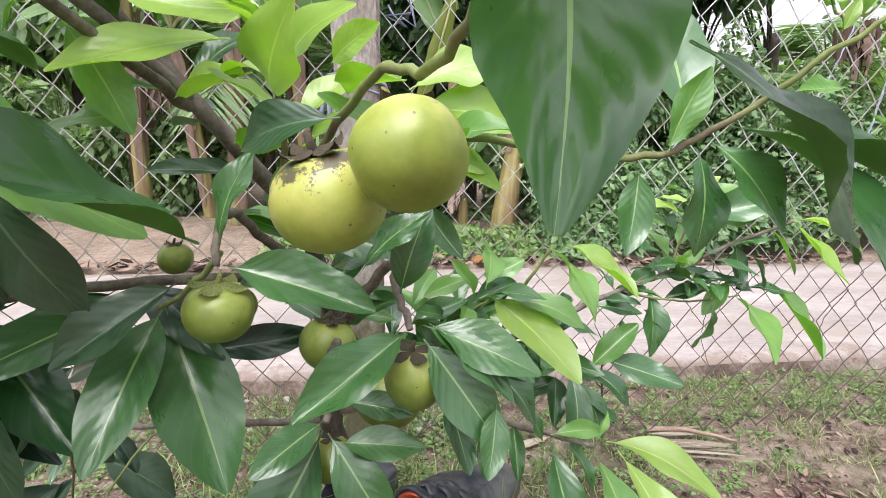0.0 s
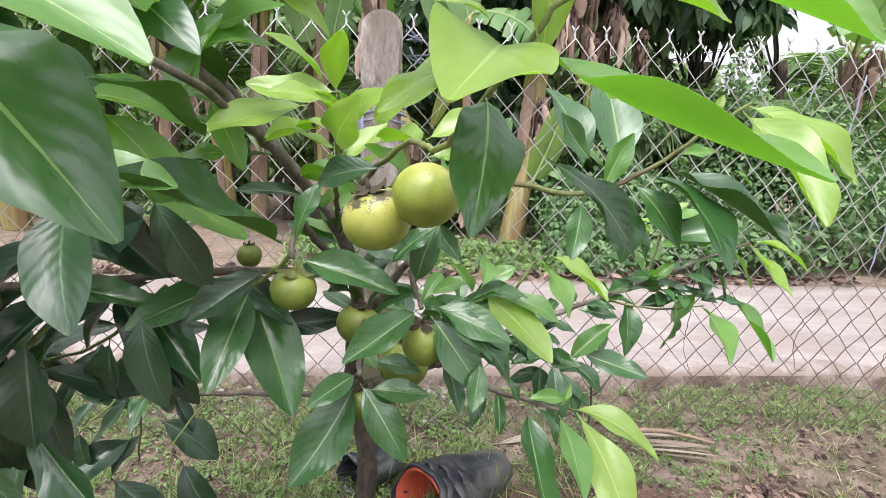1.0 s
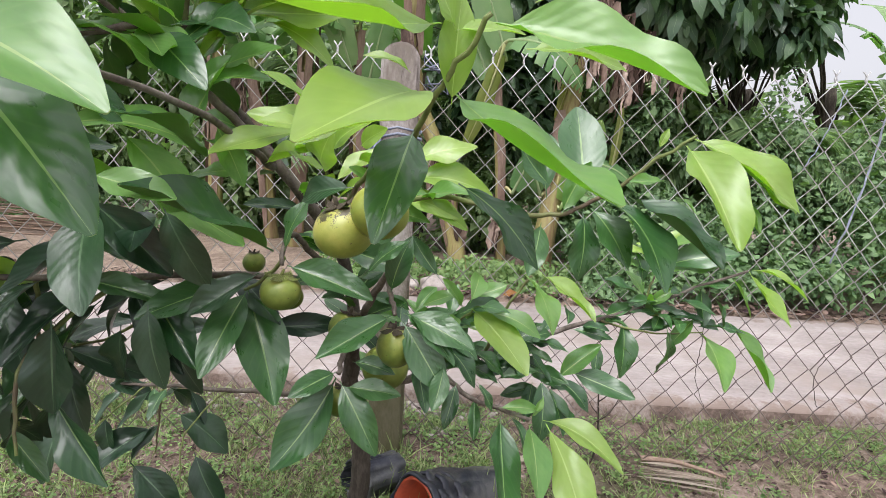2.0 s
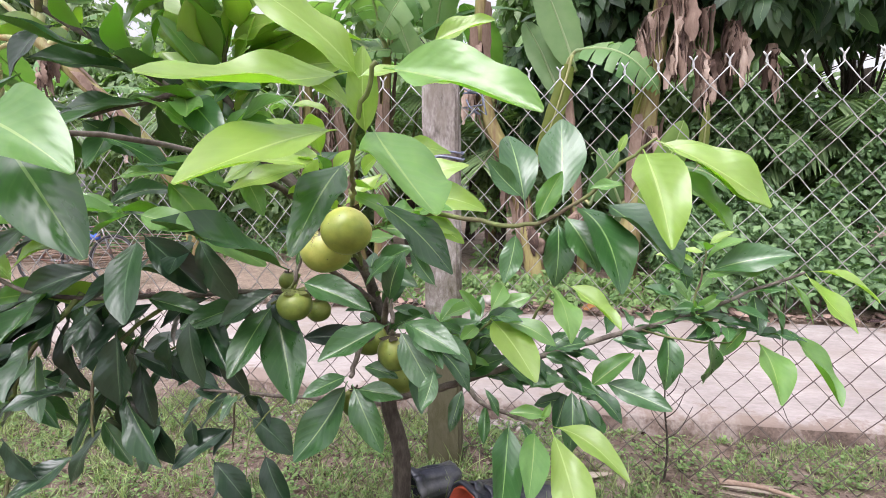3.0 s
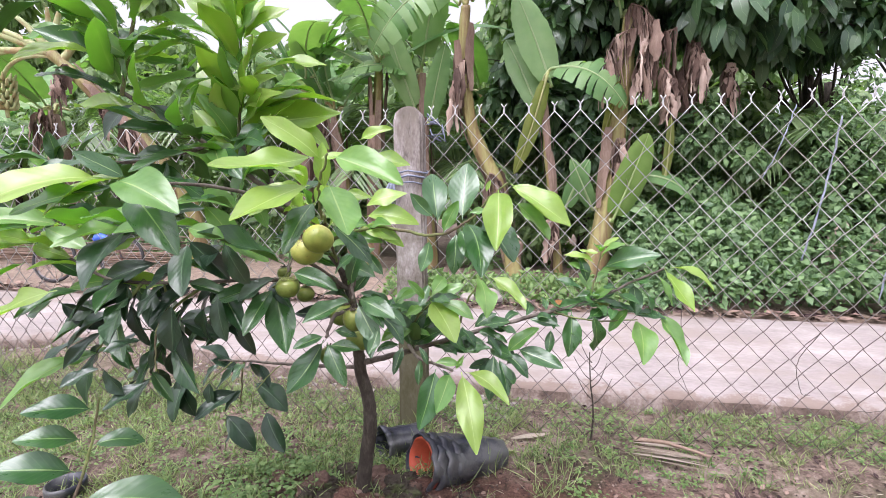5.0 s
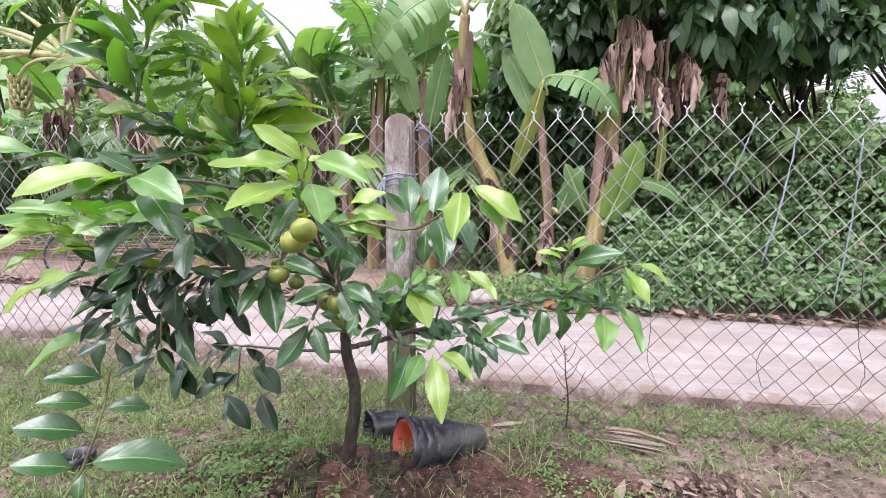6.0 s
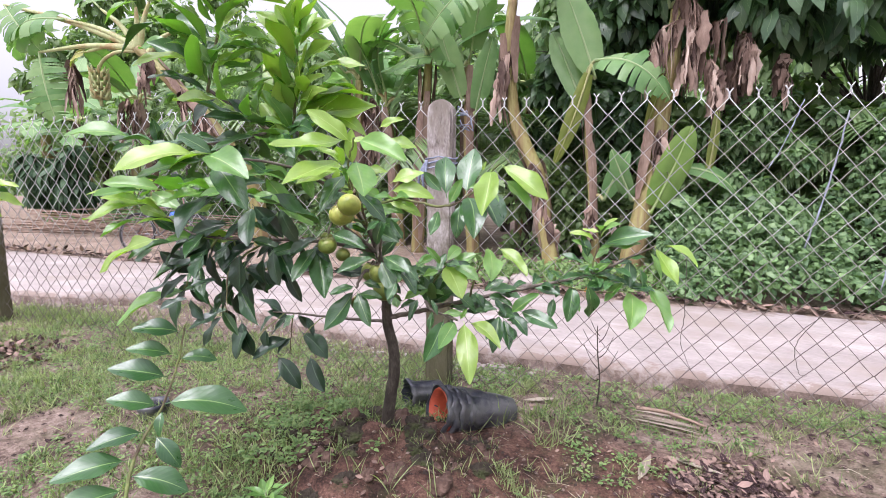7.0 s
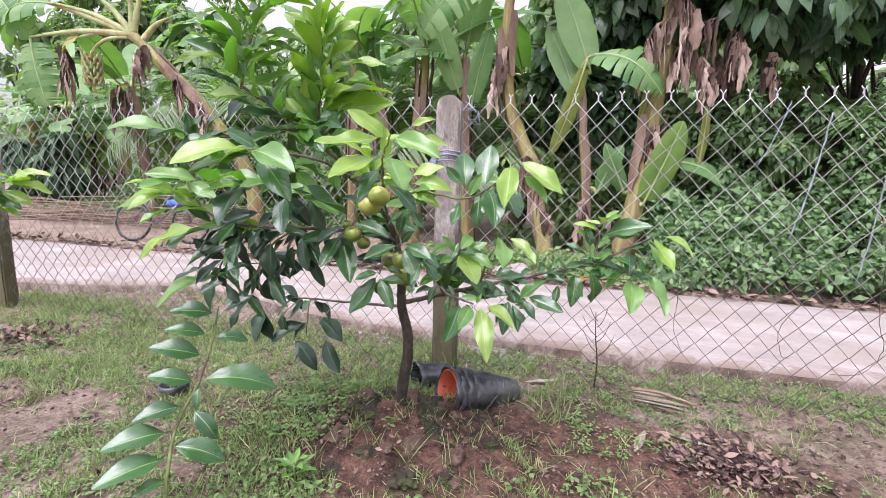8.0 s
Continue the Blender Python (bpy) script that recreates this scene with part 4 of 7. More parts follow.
mass("shrub", M_FAR, (-6.6, 6.6, 1.3), (2.2, 0.9, 1.3), 5000, 0.16, "pale green shrubs across the lane", "shrub")


def broad_tree(base, height, crown, size, count, leaf, mat, label, seed):
    t = thing("tree", base, label, "tree", "trees behind the lane")
    r = random.Random(seed)
    b = Vector(base)
    part("trunk", mesh_of("trunk", *tube(bend([(0, 0, -0.1), (0.1, 0.05, height * 0.5), (0.0, 0, height)], 6, 0.015, r), taper(13, 0.13, 0.07), 10), [M_BARK]), t)
    for k in range(9):
        a = 6.283 * k / 9
        e = Vector(crown) - b + Vector((size[0] * 0.8 * math.cos(a), size[1] * 0.8 * math.sin(a), size[2] * r.uniform(-0.5, 0.6)))
        part("limb", mesh_of("limb", *tube(bend([(0, 0, height * 0.75), e * 0.5 + Vector((0, 0, height * 0.5)), e], 5, 0.02, r), taper(11, 0.022, 0.006), 7), [M_BARK]), t)
    c = mass("crown", mat, crown, size, count, leaf, "", "", 1.0, 0.3, 3, 0.42)
    c.parent, c.matrix_parent_inverse = t, Matrix.Translation(b).inverted()
    return t


broad_tree((4.6, 5.6, 0.05), 3.0, (3.0, 4.5, 4.0), (2.2, 1.0, 0.95), 4600, 0.28, M_CANOPY, "dark broad-leaved tree overhanging the lane", 1)
broad_tree((5.3, 6.4, 0.05), 3.0, (4.3, 5.0, 3.85), (1.2, 0.8, 0.8), 3000, 0.26, M_CANOPY, "dark broad-leaved tree at the end of the hedge", 21)
broad_tree((6.4, 6.0, 0.05), 3.0, (4.5, 4.6, 3.5), (0.5, 0.5, 0.5), 1100, 0.26, M_CANOPY, "dark broad-leaved tree past the end of the hedge", 24)
broad_tree((0.9, 6.0, 0.05), 3.0, (1.6, 4.9, 3.75), (1.7, 0.8, 0.85), 2600, 0.3, M_CANOPY, "dark large-leaved tree above the banana stems", 9)
broad_tree((7.6, 7.4, 0.05), 3.0, (7.6, 7.4, 2.0), (2.4, 1.4, 1.3), 3000, 0.24, M_FAR, "dark broad-leaved tree behind the hedge", 2)
broad_tree((1.6, 7.4, 0.05), 3.4, (1.4, 6.8, 4.2), (2.2, 1.2, 1.7), 4200, 0.24, M_FAR, "broad-leaved tree behind the banana plants", 3)
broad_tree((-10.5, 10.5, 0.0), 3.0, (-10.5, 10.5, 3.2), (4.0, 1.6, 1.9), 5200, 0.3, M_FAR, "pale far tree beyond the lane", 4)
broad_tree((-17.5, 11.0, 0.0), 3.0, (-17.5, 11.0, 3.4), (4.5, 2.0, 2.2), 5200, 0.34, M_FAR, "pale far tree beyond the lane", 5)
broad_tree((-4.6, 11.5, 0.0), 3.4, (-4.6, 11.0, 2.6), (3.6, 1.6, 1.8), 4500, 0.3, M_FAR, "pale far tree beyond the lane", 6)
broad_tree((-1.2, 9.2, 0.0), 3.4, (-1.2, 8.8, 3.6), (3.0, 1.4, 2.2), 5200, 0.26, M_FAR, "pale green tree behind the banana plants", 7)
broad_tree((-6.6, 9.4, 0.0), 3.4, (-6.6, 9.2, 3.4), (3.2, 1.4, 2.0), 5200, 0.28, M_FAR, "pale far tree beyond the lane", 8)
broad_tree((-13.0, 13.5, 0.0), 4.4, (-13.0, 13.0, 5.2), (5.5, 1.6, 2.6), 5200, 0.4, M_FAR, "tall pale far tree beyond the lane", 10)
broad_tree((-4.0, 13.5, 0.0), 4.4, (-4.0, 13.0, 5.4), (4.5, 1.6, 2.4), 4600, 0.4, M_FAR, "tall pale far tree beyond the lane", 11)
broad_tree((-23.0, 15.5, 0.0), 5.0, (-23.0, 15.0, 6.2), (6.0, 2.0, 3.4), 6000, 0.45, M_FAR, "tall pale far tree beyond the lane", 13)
mass("shrub", M_SHADED_CLUMP, (-12.8, 6.0, 1.5), (1.45, 0.45, 1.05), 6500, 0.38, "leafy undergrowth among far banana stems, tree shade put into its colour", "shrub", 1.7, 0.3, 3, 0.3)
broad_tree((10.5, 8.6, 0.0), 2.4, (10.2, 8.4, 2.4), (2.2, 1.0, 1.2), 2800, 0.24, M_FAR, "pale tree far along the lane", 22)
broad_tree((-19.0, 16.5, 0.0), 6.0, (-19.0, 16.0, 8.2), (7.0, 2.0, 3.4), 5200, 0.5, M_FAR, "very tall pale far tree beyond the lane", 23)
broad_tree((5.0, 10.5, 0.0), 3.4, (5.0, 10.0, 3.4), (4.0, 1.6, 2.8), 6000, 0.34, M_FAR, "dense tree far behind the hedge", 12)
x = NP.uniform(-60, 60, 16000)
pos = np.stack([x, 19 + NP.uniform(0, 4, 16000), NP.uniform(0, 1, 16000) ** 1.2 * (3.6 + 1.6 * np.sin(x * 0.31) + 0.9 * np.sin(x * 0.83 + 1))], 1)
ln = NP.uniform(0.35, 0.8, 16000)
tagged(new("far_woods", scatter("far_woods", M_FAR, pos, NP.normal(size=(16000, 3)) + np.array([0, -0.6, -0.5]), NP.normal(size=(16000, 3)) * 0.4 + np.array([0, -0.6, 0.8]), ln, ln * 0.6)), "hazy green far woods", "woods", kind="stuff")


# ---- boulder and a fallen leaf at the lane's far side ----
def stone(name, at, size, label, seed):
    bm = bmesh.new()
    bmesh.ops.create_icosphere(bm, subdivisions=4, radius=1)
    for v in bm.verts:
        v.co = v.co * (1 + 0.35 * noise.noise(v.co * 0.9 + Vector((seed, 0, 0))) + 0.12 * noise.noise(v.co * 2.6 + Vector((0, seed, 0))))
        v.co = Vector((v.co.x * size[0], v.co.y * size[1], v.co.z * size[2]))
    me = bpy.data.meshes.new(name)
    bm.to_mesh(me)
    bm.free()
    me.materials.append(M_STONE)
    me.polygons.foreach_set("use_smooth", [True] * len(me.polygons))
    ob = tagged(new(name, me), label, "stone")
    ob.location = at
    return ob


stone("boulder", (0.16, 2.72, 0.15), (0.15, 0.12, 0.11), "rounded brown-grey boulder beside the lane", 3)
stone("boulder", (-0.1, 2.8, 0.13), (0.08, 0.07, 0.06), "small grey-brown stone beside the lane", 8)
fallen = thing("fallen_leaf", (0.93, 2.64, 0.1), "curled orange-brown fallen leaf beside the lane", "leaf")
part("blade", scatter("blade", M_ORANGE, [(-0.07, 0, 0.02)], [(0.9, -0.2, 0.25)], [(0.1, -0.8, 0.6)], np.array([0.15]), np.array([0.085]), 4, 0.35), fallen)


# ---- stick pile and bicycle across the lane ----
pile = thing("stick_pile", (-9.0, 5.2, 0.05), "heap of dry sticks and palm stalks beside the lane", "stick pile")
r = random.Random(8)
for k in range(170):
    c = Vector((r.uniform(-3.2, 3.2), r.uniform(-0.8, 0.8), 0.03 + abs(r.gauss(0, 0.17))))
    d = Vector((1, r.uniform(-0.35, 0.35), r.uniform(-0.04, 0.06))) * r.uniform(0.5, 1.3)
    part("stick", mesh_of("stick", *tube([c - d, c + Vector((0, 0, 0.02)), c + d], [0.016, 0.013, 0.008], 5), [M_STICK]), pile)


def bicycle(at, turn):
    b = thing("bicycle", at, "old bicycle parked beside the lane with a blue bundle", "bicycle")
    b.rotation_euler = (radians(-10), 0, radians(turn))
    for x in (-0.52, 0.52):
        ring = [(x + 0.32 * math.cos(a), 0, 0.33 + 0.32 * math.sin(a)) for a in [2 * math.pi * k / 36 for k in range(37)]]
        wheel = part("wheel", mesh_of("wheel", *tube(ring, 0.02, 7), [M_RUBBER]), b, "black rubber bicycle wheel")
        inner = [(x + 0.295 * math.cos(a), 0, 0.33 + 0.295 * math.sin(a)) for a in [2 * math.pi * k / 36 for k in range(37)]]
        part("rim", mesh_of("rim", *tube(inner, 0.009, 6), [M_STEEL]), wheel)
        part("spokes", mesh_of("spokes", *joined([tube([(x, 0, 0.33), (x + 0.29 * math.cos(a), 0, 0.33 + 0.29 * math.sin(a))], 0.0025, 4) for a in [2 * math.pi * k / 18 for k in range(18)]]), [M_STEEL]), wheel)
    bars = [((-0.52, 0, 0.33), (-0.12, 0, 0.3)), ((-0.12, 0, 0.3), (-0.25, 0, 0.8)), ((-0.25, 0, 0.75), (0.3, 0, 0.78)), ((-0.12, 0, 0.3), (0.33, 0, 0.68)), ((-0.52, 0, 0.33), (-0.24, 0, 0.72)), ((0.52, 0, 0.33), (0.28, 0, 0.92))]
    for p, q in bars:
        part("frame_tube", mesh_of("frame_tube", *tube([p, q], 0.014, 7), [M_STEEL]), b)
    part("handlebar", mesh_of("handlebar", *tube(bend([(0.12, -0.26, 0.98), (0.3, -0.14, 1.0), (0.3, 0.14, 1.0), (0.12, 0.26, 0.98)], 4), 0.012, 7), [M_STEEL]), b)
    part("saddle", mesh_of("saddle", *tube(bend([(-0.4, 0, 0.86), (-0.28, 0, 0.87), (-0.12, 0, 0.86)], 4), [0.05, 0.08, 0.075, 0.06, 0.05, 0.035, 0.03, 0.025, 0.02], 9), [M_RUBBER]), b)
    part("bundle", mesh_of("bundle", *tube(bend([(0.05, 0.02, 0.62), (0.16, 0.03, 0.66), (0.3, 0.02, 0.62)], 4), [0.02, 0.04, 0.06, 0.05, 0.06, 0.05, 0.05, 0.04, 0.02], 10), [M_BLUE]), b, "blue plastic bundle")
    return b


bicycle((-5.75, 3.1, 0.1), 8)


# ---- the fruit tree ----
def leaf_mesh(arch, fold, wave, seed, top, under, slim=1.0):
    """A leaf of length 1 and width 1 with a stalk, a folded blade, wavy rims, an upper and a lower skin."""
    r = random.Random(seed)
    verts, faces, uvs, slots, ph = [], [], [], [], r.uniform(0, 6.28)
    n, cols = 14, (-1.0, -0.66, -0.33, 0.0, 0.33, 0.66, 1.0)
    skew = r.uniform(-0.08, 0.08)
    for sheet in (0, 1):
        for i in range(n + 1):
            s = i / n
            q = max(0.0, (s - 0.07) / 0.93)
            wd = 0.5 * max(0.035, math.sin(math.pi * min(1.0, q ** 0.92 * 0.985)) ** 0.82 * (1 - 0.25 * max(0.0, q - 0.8))) * slim
            lift = arch * 4 * s * (1 - s) * (1.1 - 0.3 * s)
            for c in cols:
                rim = wave * math.sin(9 * s + ph + 2.0 * c) * abs(c) ** 2 * (wd * 2)
                ripple = wave * 0.25 * math.sin(16 * s + ph * 1.7) * abs(c)
                z = lift + fold * abs(c) * wd * 0.55 + rim * 0.6 + ripple * wd - (0.006 if sheet else 0.0) * (1 - 0.9 * (abs(c) == 1))
                verts.append((s, c * wd + skew * math.sin(math.pi * s), z))
                uvs.append((s, 0.5 + c * 0.5))
        o = sheet * (n + 1) * 7
        for i in range(n):
            for k in range(6):
                q4 = (o + i * 7 + k, o + (i + 1) * 7 + k, o + (i + 1) * 7 + k + 1, o + i * 7 + k + 1)
                faces.append((q4[0], q4[3], q4[2], q4[1]) if sheet else q4)
                slots.append(sheet)
    return mesh_of("leaf", verts, faces, [top, under], uvs, slots)


SKINS = {"old": (M_OLD, M_OLD_UNDER), "dark": (M_DARK, M_DARK), "mid": (M_MID, M_MID_UNDER), "young": (M_YOUNG, M_YOUNG_UNDER)}
SHAPES = ((0.05, 0.25, 0.06), (0.1, 0.4, 0.1), (0.16, 0.3, 0.07), (0.03, 0.55, 0.12), (0.12, 0.15, 0.13), (-0.05, 0.3, 0.09))
LEAVES = {k: [leaf_mesh(a, fo, wv, 10 * i + len(k), *SKINS[k]) for i, (a, fo, wv) in enumerate(SHAPES)] for k in SKINS}
TREE = Vector((-0.02, -0.75, 0.0))
tree = thing("fruit_tree", TREE, "young black sapote tree with glossy leaves and green fruit", "tree")
leaf_rng = random.Random(11)


LEAF_DATA, FILL = {}, {k: [] for k in SKINS}


def hang_leaf(owner, origin, base, tip, skin, wide=0.38, face=None, shape=None, loose=False):
    """A leaf from its base to its tip; it turns its face up and away from the trunk."""
    b, t = Vector(base), Vector(tip)
    x = t - b
    ln = x.length
    x.normalize()
    out = Vector((b.x - TREE.x, b.y - TREE.y, 0)).normalized() * 0.25 + Vector((0.05, -0.6, 0))
    nrm = Vector(face) if face else Vector((0, 0, 0.9)) + out + Vector([leaf_rng.uniform(-0.35, 0.35) for _ in range(3)])
    y = nrm.cross(x)
    if y.length < 0.05:
        y = Vector((1, 0, 0.2)).cross(x)
    y.normalize()
    z = x.cross(y)
    me = LEAVES[skin][leaf_rng.randrange(6) if shape is None else shape]
    wd = ln * wide * leaf_rng.uniform(0.9, 1.12)
    m = Matrix.Translation(b - origin) @ Matrix((x, y, z)).transposed().to_4x4() @ Matrix.Diagonal((ln, wd, ln * 0.8, 1))
    if loose:
        FILL[skin].append((me, m))
        return None
    ob = part("leaf", me, owner)
    ob.matrix_local = m
    return ob


def join_fill(owner):
    """The leaves past those that can be picked apart: one mesh for each kind of skin."""
    for skin, items in FILL.items():
        if not items:
            continue
        V, F, U, S, o = [], [], [], [], 0
        for me, m in items:
            if me.name not in LEAF_DATA:
                uv = {}
                for lp, q in zip(me.loops, me.uv_layers[0].data):
                    uv[lp.vertex_index] = tuple(q.uv)
                LEAF_DATA[me.name] = ([v.co.copy() for v in me.vertices], [tuple(p.vertices) for p in me.polygons], [uv[i] for i in range(len(me.vertices))], [p.material_index for p in me.polygons])
            v, fc, uvs, sl = LEAF_DATA[me.name]
            V += [m @ q for q in v]
            F += [tuple(i + o for i in q) for q in fc]
            U += uvs
            S += sl
            o += len(v)
        tagged(part("foliage", mesh_of("foliage", V, F, list(SKINS[skin]), U, S), owner), kind="stuff")


def limb(owner, origin, points, r0, r1, mat, name="branch", seed=0):
    line = [p - origin for p in bend(points, 7, 0.0025, random.Random(seed))]
    return part(name, mesh_of(name, *tube(line, taper(len(line), r0, r1), 9), [mat]), owner)


trunk_line = [(-0.045, -0.75, -0.05), (-0.036, -0.755, 0.07), (-0.012, -0.76, 0.23), (0.014, -0.765, 0.39), (0.008, -0.76, 0.5), (-0.024, -0.755, 0.63), (-0.02, -0.78, 0.76), (0.0, -0.85, 0.92)]
limb(tree, TREE, trunk_line, 0.034, 0.021, M_BARK, "trunk")


def grow(first, group):
    """Limbs of the tree: points from root to tip, radius at the root and at the tip."""
    for k, (pts, r0, r1) in enumerate(group):
        limb(tree, TREE, pts, r0, r1, M_BRANCH if r0 > 0.0065 else M_TWIG, "branch" if r0 > 0.0065 else "twig", first + k)


grow(0, (
    ([(0.0, -0.85, 0.9), (-0.03, -0.93, 1.1), (-0.16, -1.0, 1.3), (-0.31, -1.03, 1.5), (-0.32, -1.04, 1.55)], 0.0165, 0.0075),
    ([(-0.15, -1.0, 1.29), (-0.24, -1.12, 1.41), (-0.36, -1.24, 1.54), (-0.49, -1.32, 1.64)], 0.0095, 0.006),
    ([(-0.018, -0.755, 0.66), (0.1, -0.77, 0.7), (0.25, -0.72, 0.735), (0.45, -0.62, 0.78), (0.7, -0.53, 0.835), (0.9, -0.48, 0.885), (1.04, -0.52, 0.97), (1.16, -0.59, 1.05)], 0.013, 0.004),
    ([(0.2, -0.75, 0.72), (0.23, -0.92, 0.8), (0.3, -1.04, 0.8), (0.42, -1.09, 0.785)], 0.008, 0.004),
))
grow(4, (
    ([(0.0, -0.83, 0.88), (0.05, -1.0, 0.98), (0.11, -1.12, 1.09), (0.12, -1.16, 1.07), (0.135, -1.195, 1.03)], 0.01, 0.004),
    ([(0.03, -0.95, 0.93), (0.03, -1.1, 0.95), (0.03, -1.17, 0.9)], 0.008, 0.005),
    ([(-0.01, -0.9, 1.0), (-0.05, -1.05, 1.1), (-0.07, -1.15, 1.16), (-0.07, -1.2, 1.11)], 0.008, 0.004),
    ([(-0.07, -1.18, 1.12), (-0.12, -1.16, 1.07), (-0.155, -1.155, 1.05)], 0.004, 0.003),
    ([(-0.03, -0.93, 1.1), (0.03, -1.12, 1.22), (0.1, -1.3, 1.29), (0.14, -1.39, 1.285), (0.17, -1.46, 1.32), (0.205, -1.53, 1.375), (0.245, -1.57, 1.43)], 0.005, 0.0026),
))
grow(9, (
    ([(0.02, -1.08, 1.2), (0.2, -1.14, 1.245), (0.38, -1.19, 1.225), (0.48, -1.2, 1.265), (0.56, -1.25, 1.34), (0.6, -1.262, 1.37)], 0.0058, 0.0022),
    ([(0.36, -0.67, 0.76), (0.4, -0.7, 0.9), (0.47, -0.71, 1.02)], 0.006, 0.003),
    ([(0.2, -0.75, 0.73), (0.22, -0.8, 0.85), (0.3, -0.86, 0.95)], 0.006, 0.003),
    ([(-0.018, -0.755, 0.64), (-0.25, -0.73, 0.625), (-0.52, -0.7, 0.613), (-0.74, -0.68, 0.6)], 0.009, 0.004),
    ([(-0.6, -0.69, 0.61), (-0.62, -0.69, 0.5), (-0.64, -0.68, 0.38)], 0.004, 0.002),
    ([(-0.02, -0.88, 1.0), (-0.2, -1.08, 1.06), (-0.4, -1.25, 1.08), (-0.6, -1.32, 1.1), (-0.79, -1.34, 1.21)], 0.0085, 0.003),
))
grow(15, (
    ([(-0.14, -1.05, 1.28), (-0.17, -1.3, 1.36), (-0.185, -1.63, 1.375)], 0.008, 0.003),
    ([(-0.3, -1.2, 1.5), (-0.5, -1.27, 1.45), (-0.72, -1.36, 1.45)], 0.007, 0.003),
    ([(-0.5, -1.29, 1.09), (-0.56, -1.36, 0.98), (-0.62, -1.36, 0.88)], 0.006, 0.003),
    ([(-0.35, -1.2, 1.07), (-0.4, -1.35, 0.98), (-0.38, -1.4, 0.85)], 0.005, 0.002),
    ([(-0.03, -0.95, 1.12), (-0.02, -1.07, 1.2), (-0.01, -1.13, 1.27), (0.0, -1.19, 1.36)], 0.006, 0.002),
    ([(-0.45, -1.27, 1.08), (-0.5, -1.22, 0.93), (-0.58, -1.2, 0.82), (-0.64, -1.12, 0.72)], 0.004, 0.0018),
    ([(-0.3, -1.12, 1.04), (-0.45, -1.12, 0.92), (-0.7, -1.16, 0.88)], 0.004, 0.0018),
))
grow(22, (
    ([(-0.4, -0.71, 0.62), (-0.48, -0.8, 0.52), (-0.46, -0.86, 0.4)], 0.003, 0.0014),
    ([(-0.66, -0.69, 0.6), (-0.76, -0.76, 0.5), (-0.8, -0.8, 0.42)], 0.003, 0.0014),
    ([(0.9, -0.48, 0.885), (0.92, -0.49, 1.0), (0.94, -0.48, 1.12)], 0.004, 0.002),
    ([(-0.32, -1.04, 1.54), (-0.3, -1.04, 1.7), (-0.28, -1.05, 1.88)], 0.0064, 0.003),
    ([(-0.49, -1.32, 1.63), (-0.45, -1.32, 1.78), (-0.39, -1.32, 1.95), (-0.37, -1.32, 2.1)], 0.0064, 0.003),
    ([(0.75, -0.52, 0.84), (0.9, -0.55, 0.82), (1.08, -0.54, 0.83)], 0.004, 0.002),
))

# each leaf of a spray: base x, y, z and tip x, y, z
SPRAY = (
    (-0.082, -1.205, 1.135, -0.215, -1.4, 1.247),
    (-0.06, -1.2, 1.11, 0.097, -1.218, 1.061),
    (-0.148, -1.16, 1.05, -0.17, -1.296, 0.934),
    (-0.155, -1.14, 1.045, -0.065, -1.242, 0.866),
    (-0.17, -1.156, 1.061, -0.28, -1.283, 1.024),
    (-0.064, -1.201, 1.136, -0.022, -1.191, 1.234),
    (0.083, -1.204, 1.104, 0.156, -1.214, 1.17),
    (0.21, -1.121, 1.09, 0.154, -1.117, 1.166),
)
for v, skin in zip(SPRAY, "old old old old old old old old".split()):
    hang_leaf(tree, TREE, v[:3], v[3:6], skin, 0.36, v[6:])

SPRAY = (
    (0.2, -1.535, 1.43, 0.05, -1.685, 1.404),
    (0.215, -1.54, 1.42, 0.126, -1.619, 1.501),
    (0.215, -1.55, 1.42, 0.283, -1.524, 1.427),
    (0.25, -1.56, 1.425, 0.42, -1.619, 1.362),
    (0.288, -1.503, 1.419, 0.399, -1.487, 1.407),
    (0.292, -1.511, 1.462, 0.366, -1.505, 1.484),
    (0.18, -1.53, 1.366, 0.122, -1.73, 1.3, 0.15, -0.55, 0.7),
    (0.215, -1.509, 1.372, 0.335, -1.691, 1.272, 0.41, -0.47, 0.96),
    (0.162, -1.554, 1.346, 0.087, -1.618, 1.303),
    (0.175, -1.495, 1.33, 0.152, -1.604, 1.222, 0.1, -0.75, 0.55),
    (0.214, -1.525, 1.356, 0.218, -1.537, 1.457),
    (0.226, -1.526, 1.278, 0.317, -1.522, 1.192),
    (0.245, -1.512, 1.344, 0.311, -1.493, 1.337),
    (0.172, -1.527, 1.384, 0.125, -1.533, 1.396),
)
for v, skin in zip(SPRAY, "young young young mid young young young mid young old young old young young".split()):
    hang_leaf(tree, TREE, v[:3], v[3:6], skin, 0.38, v[6:])

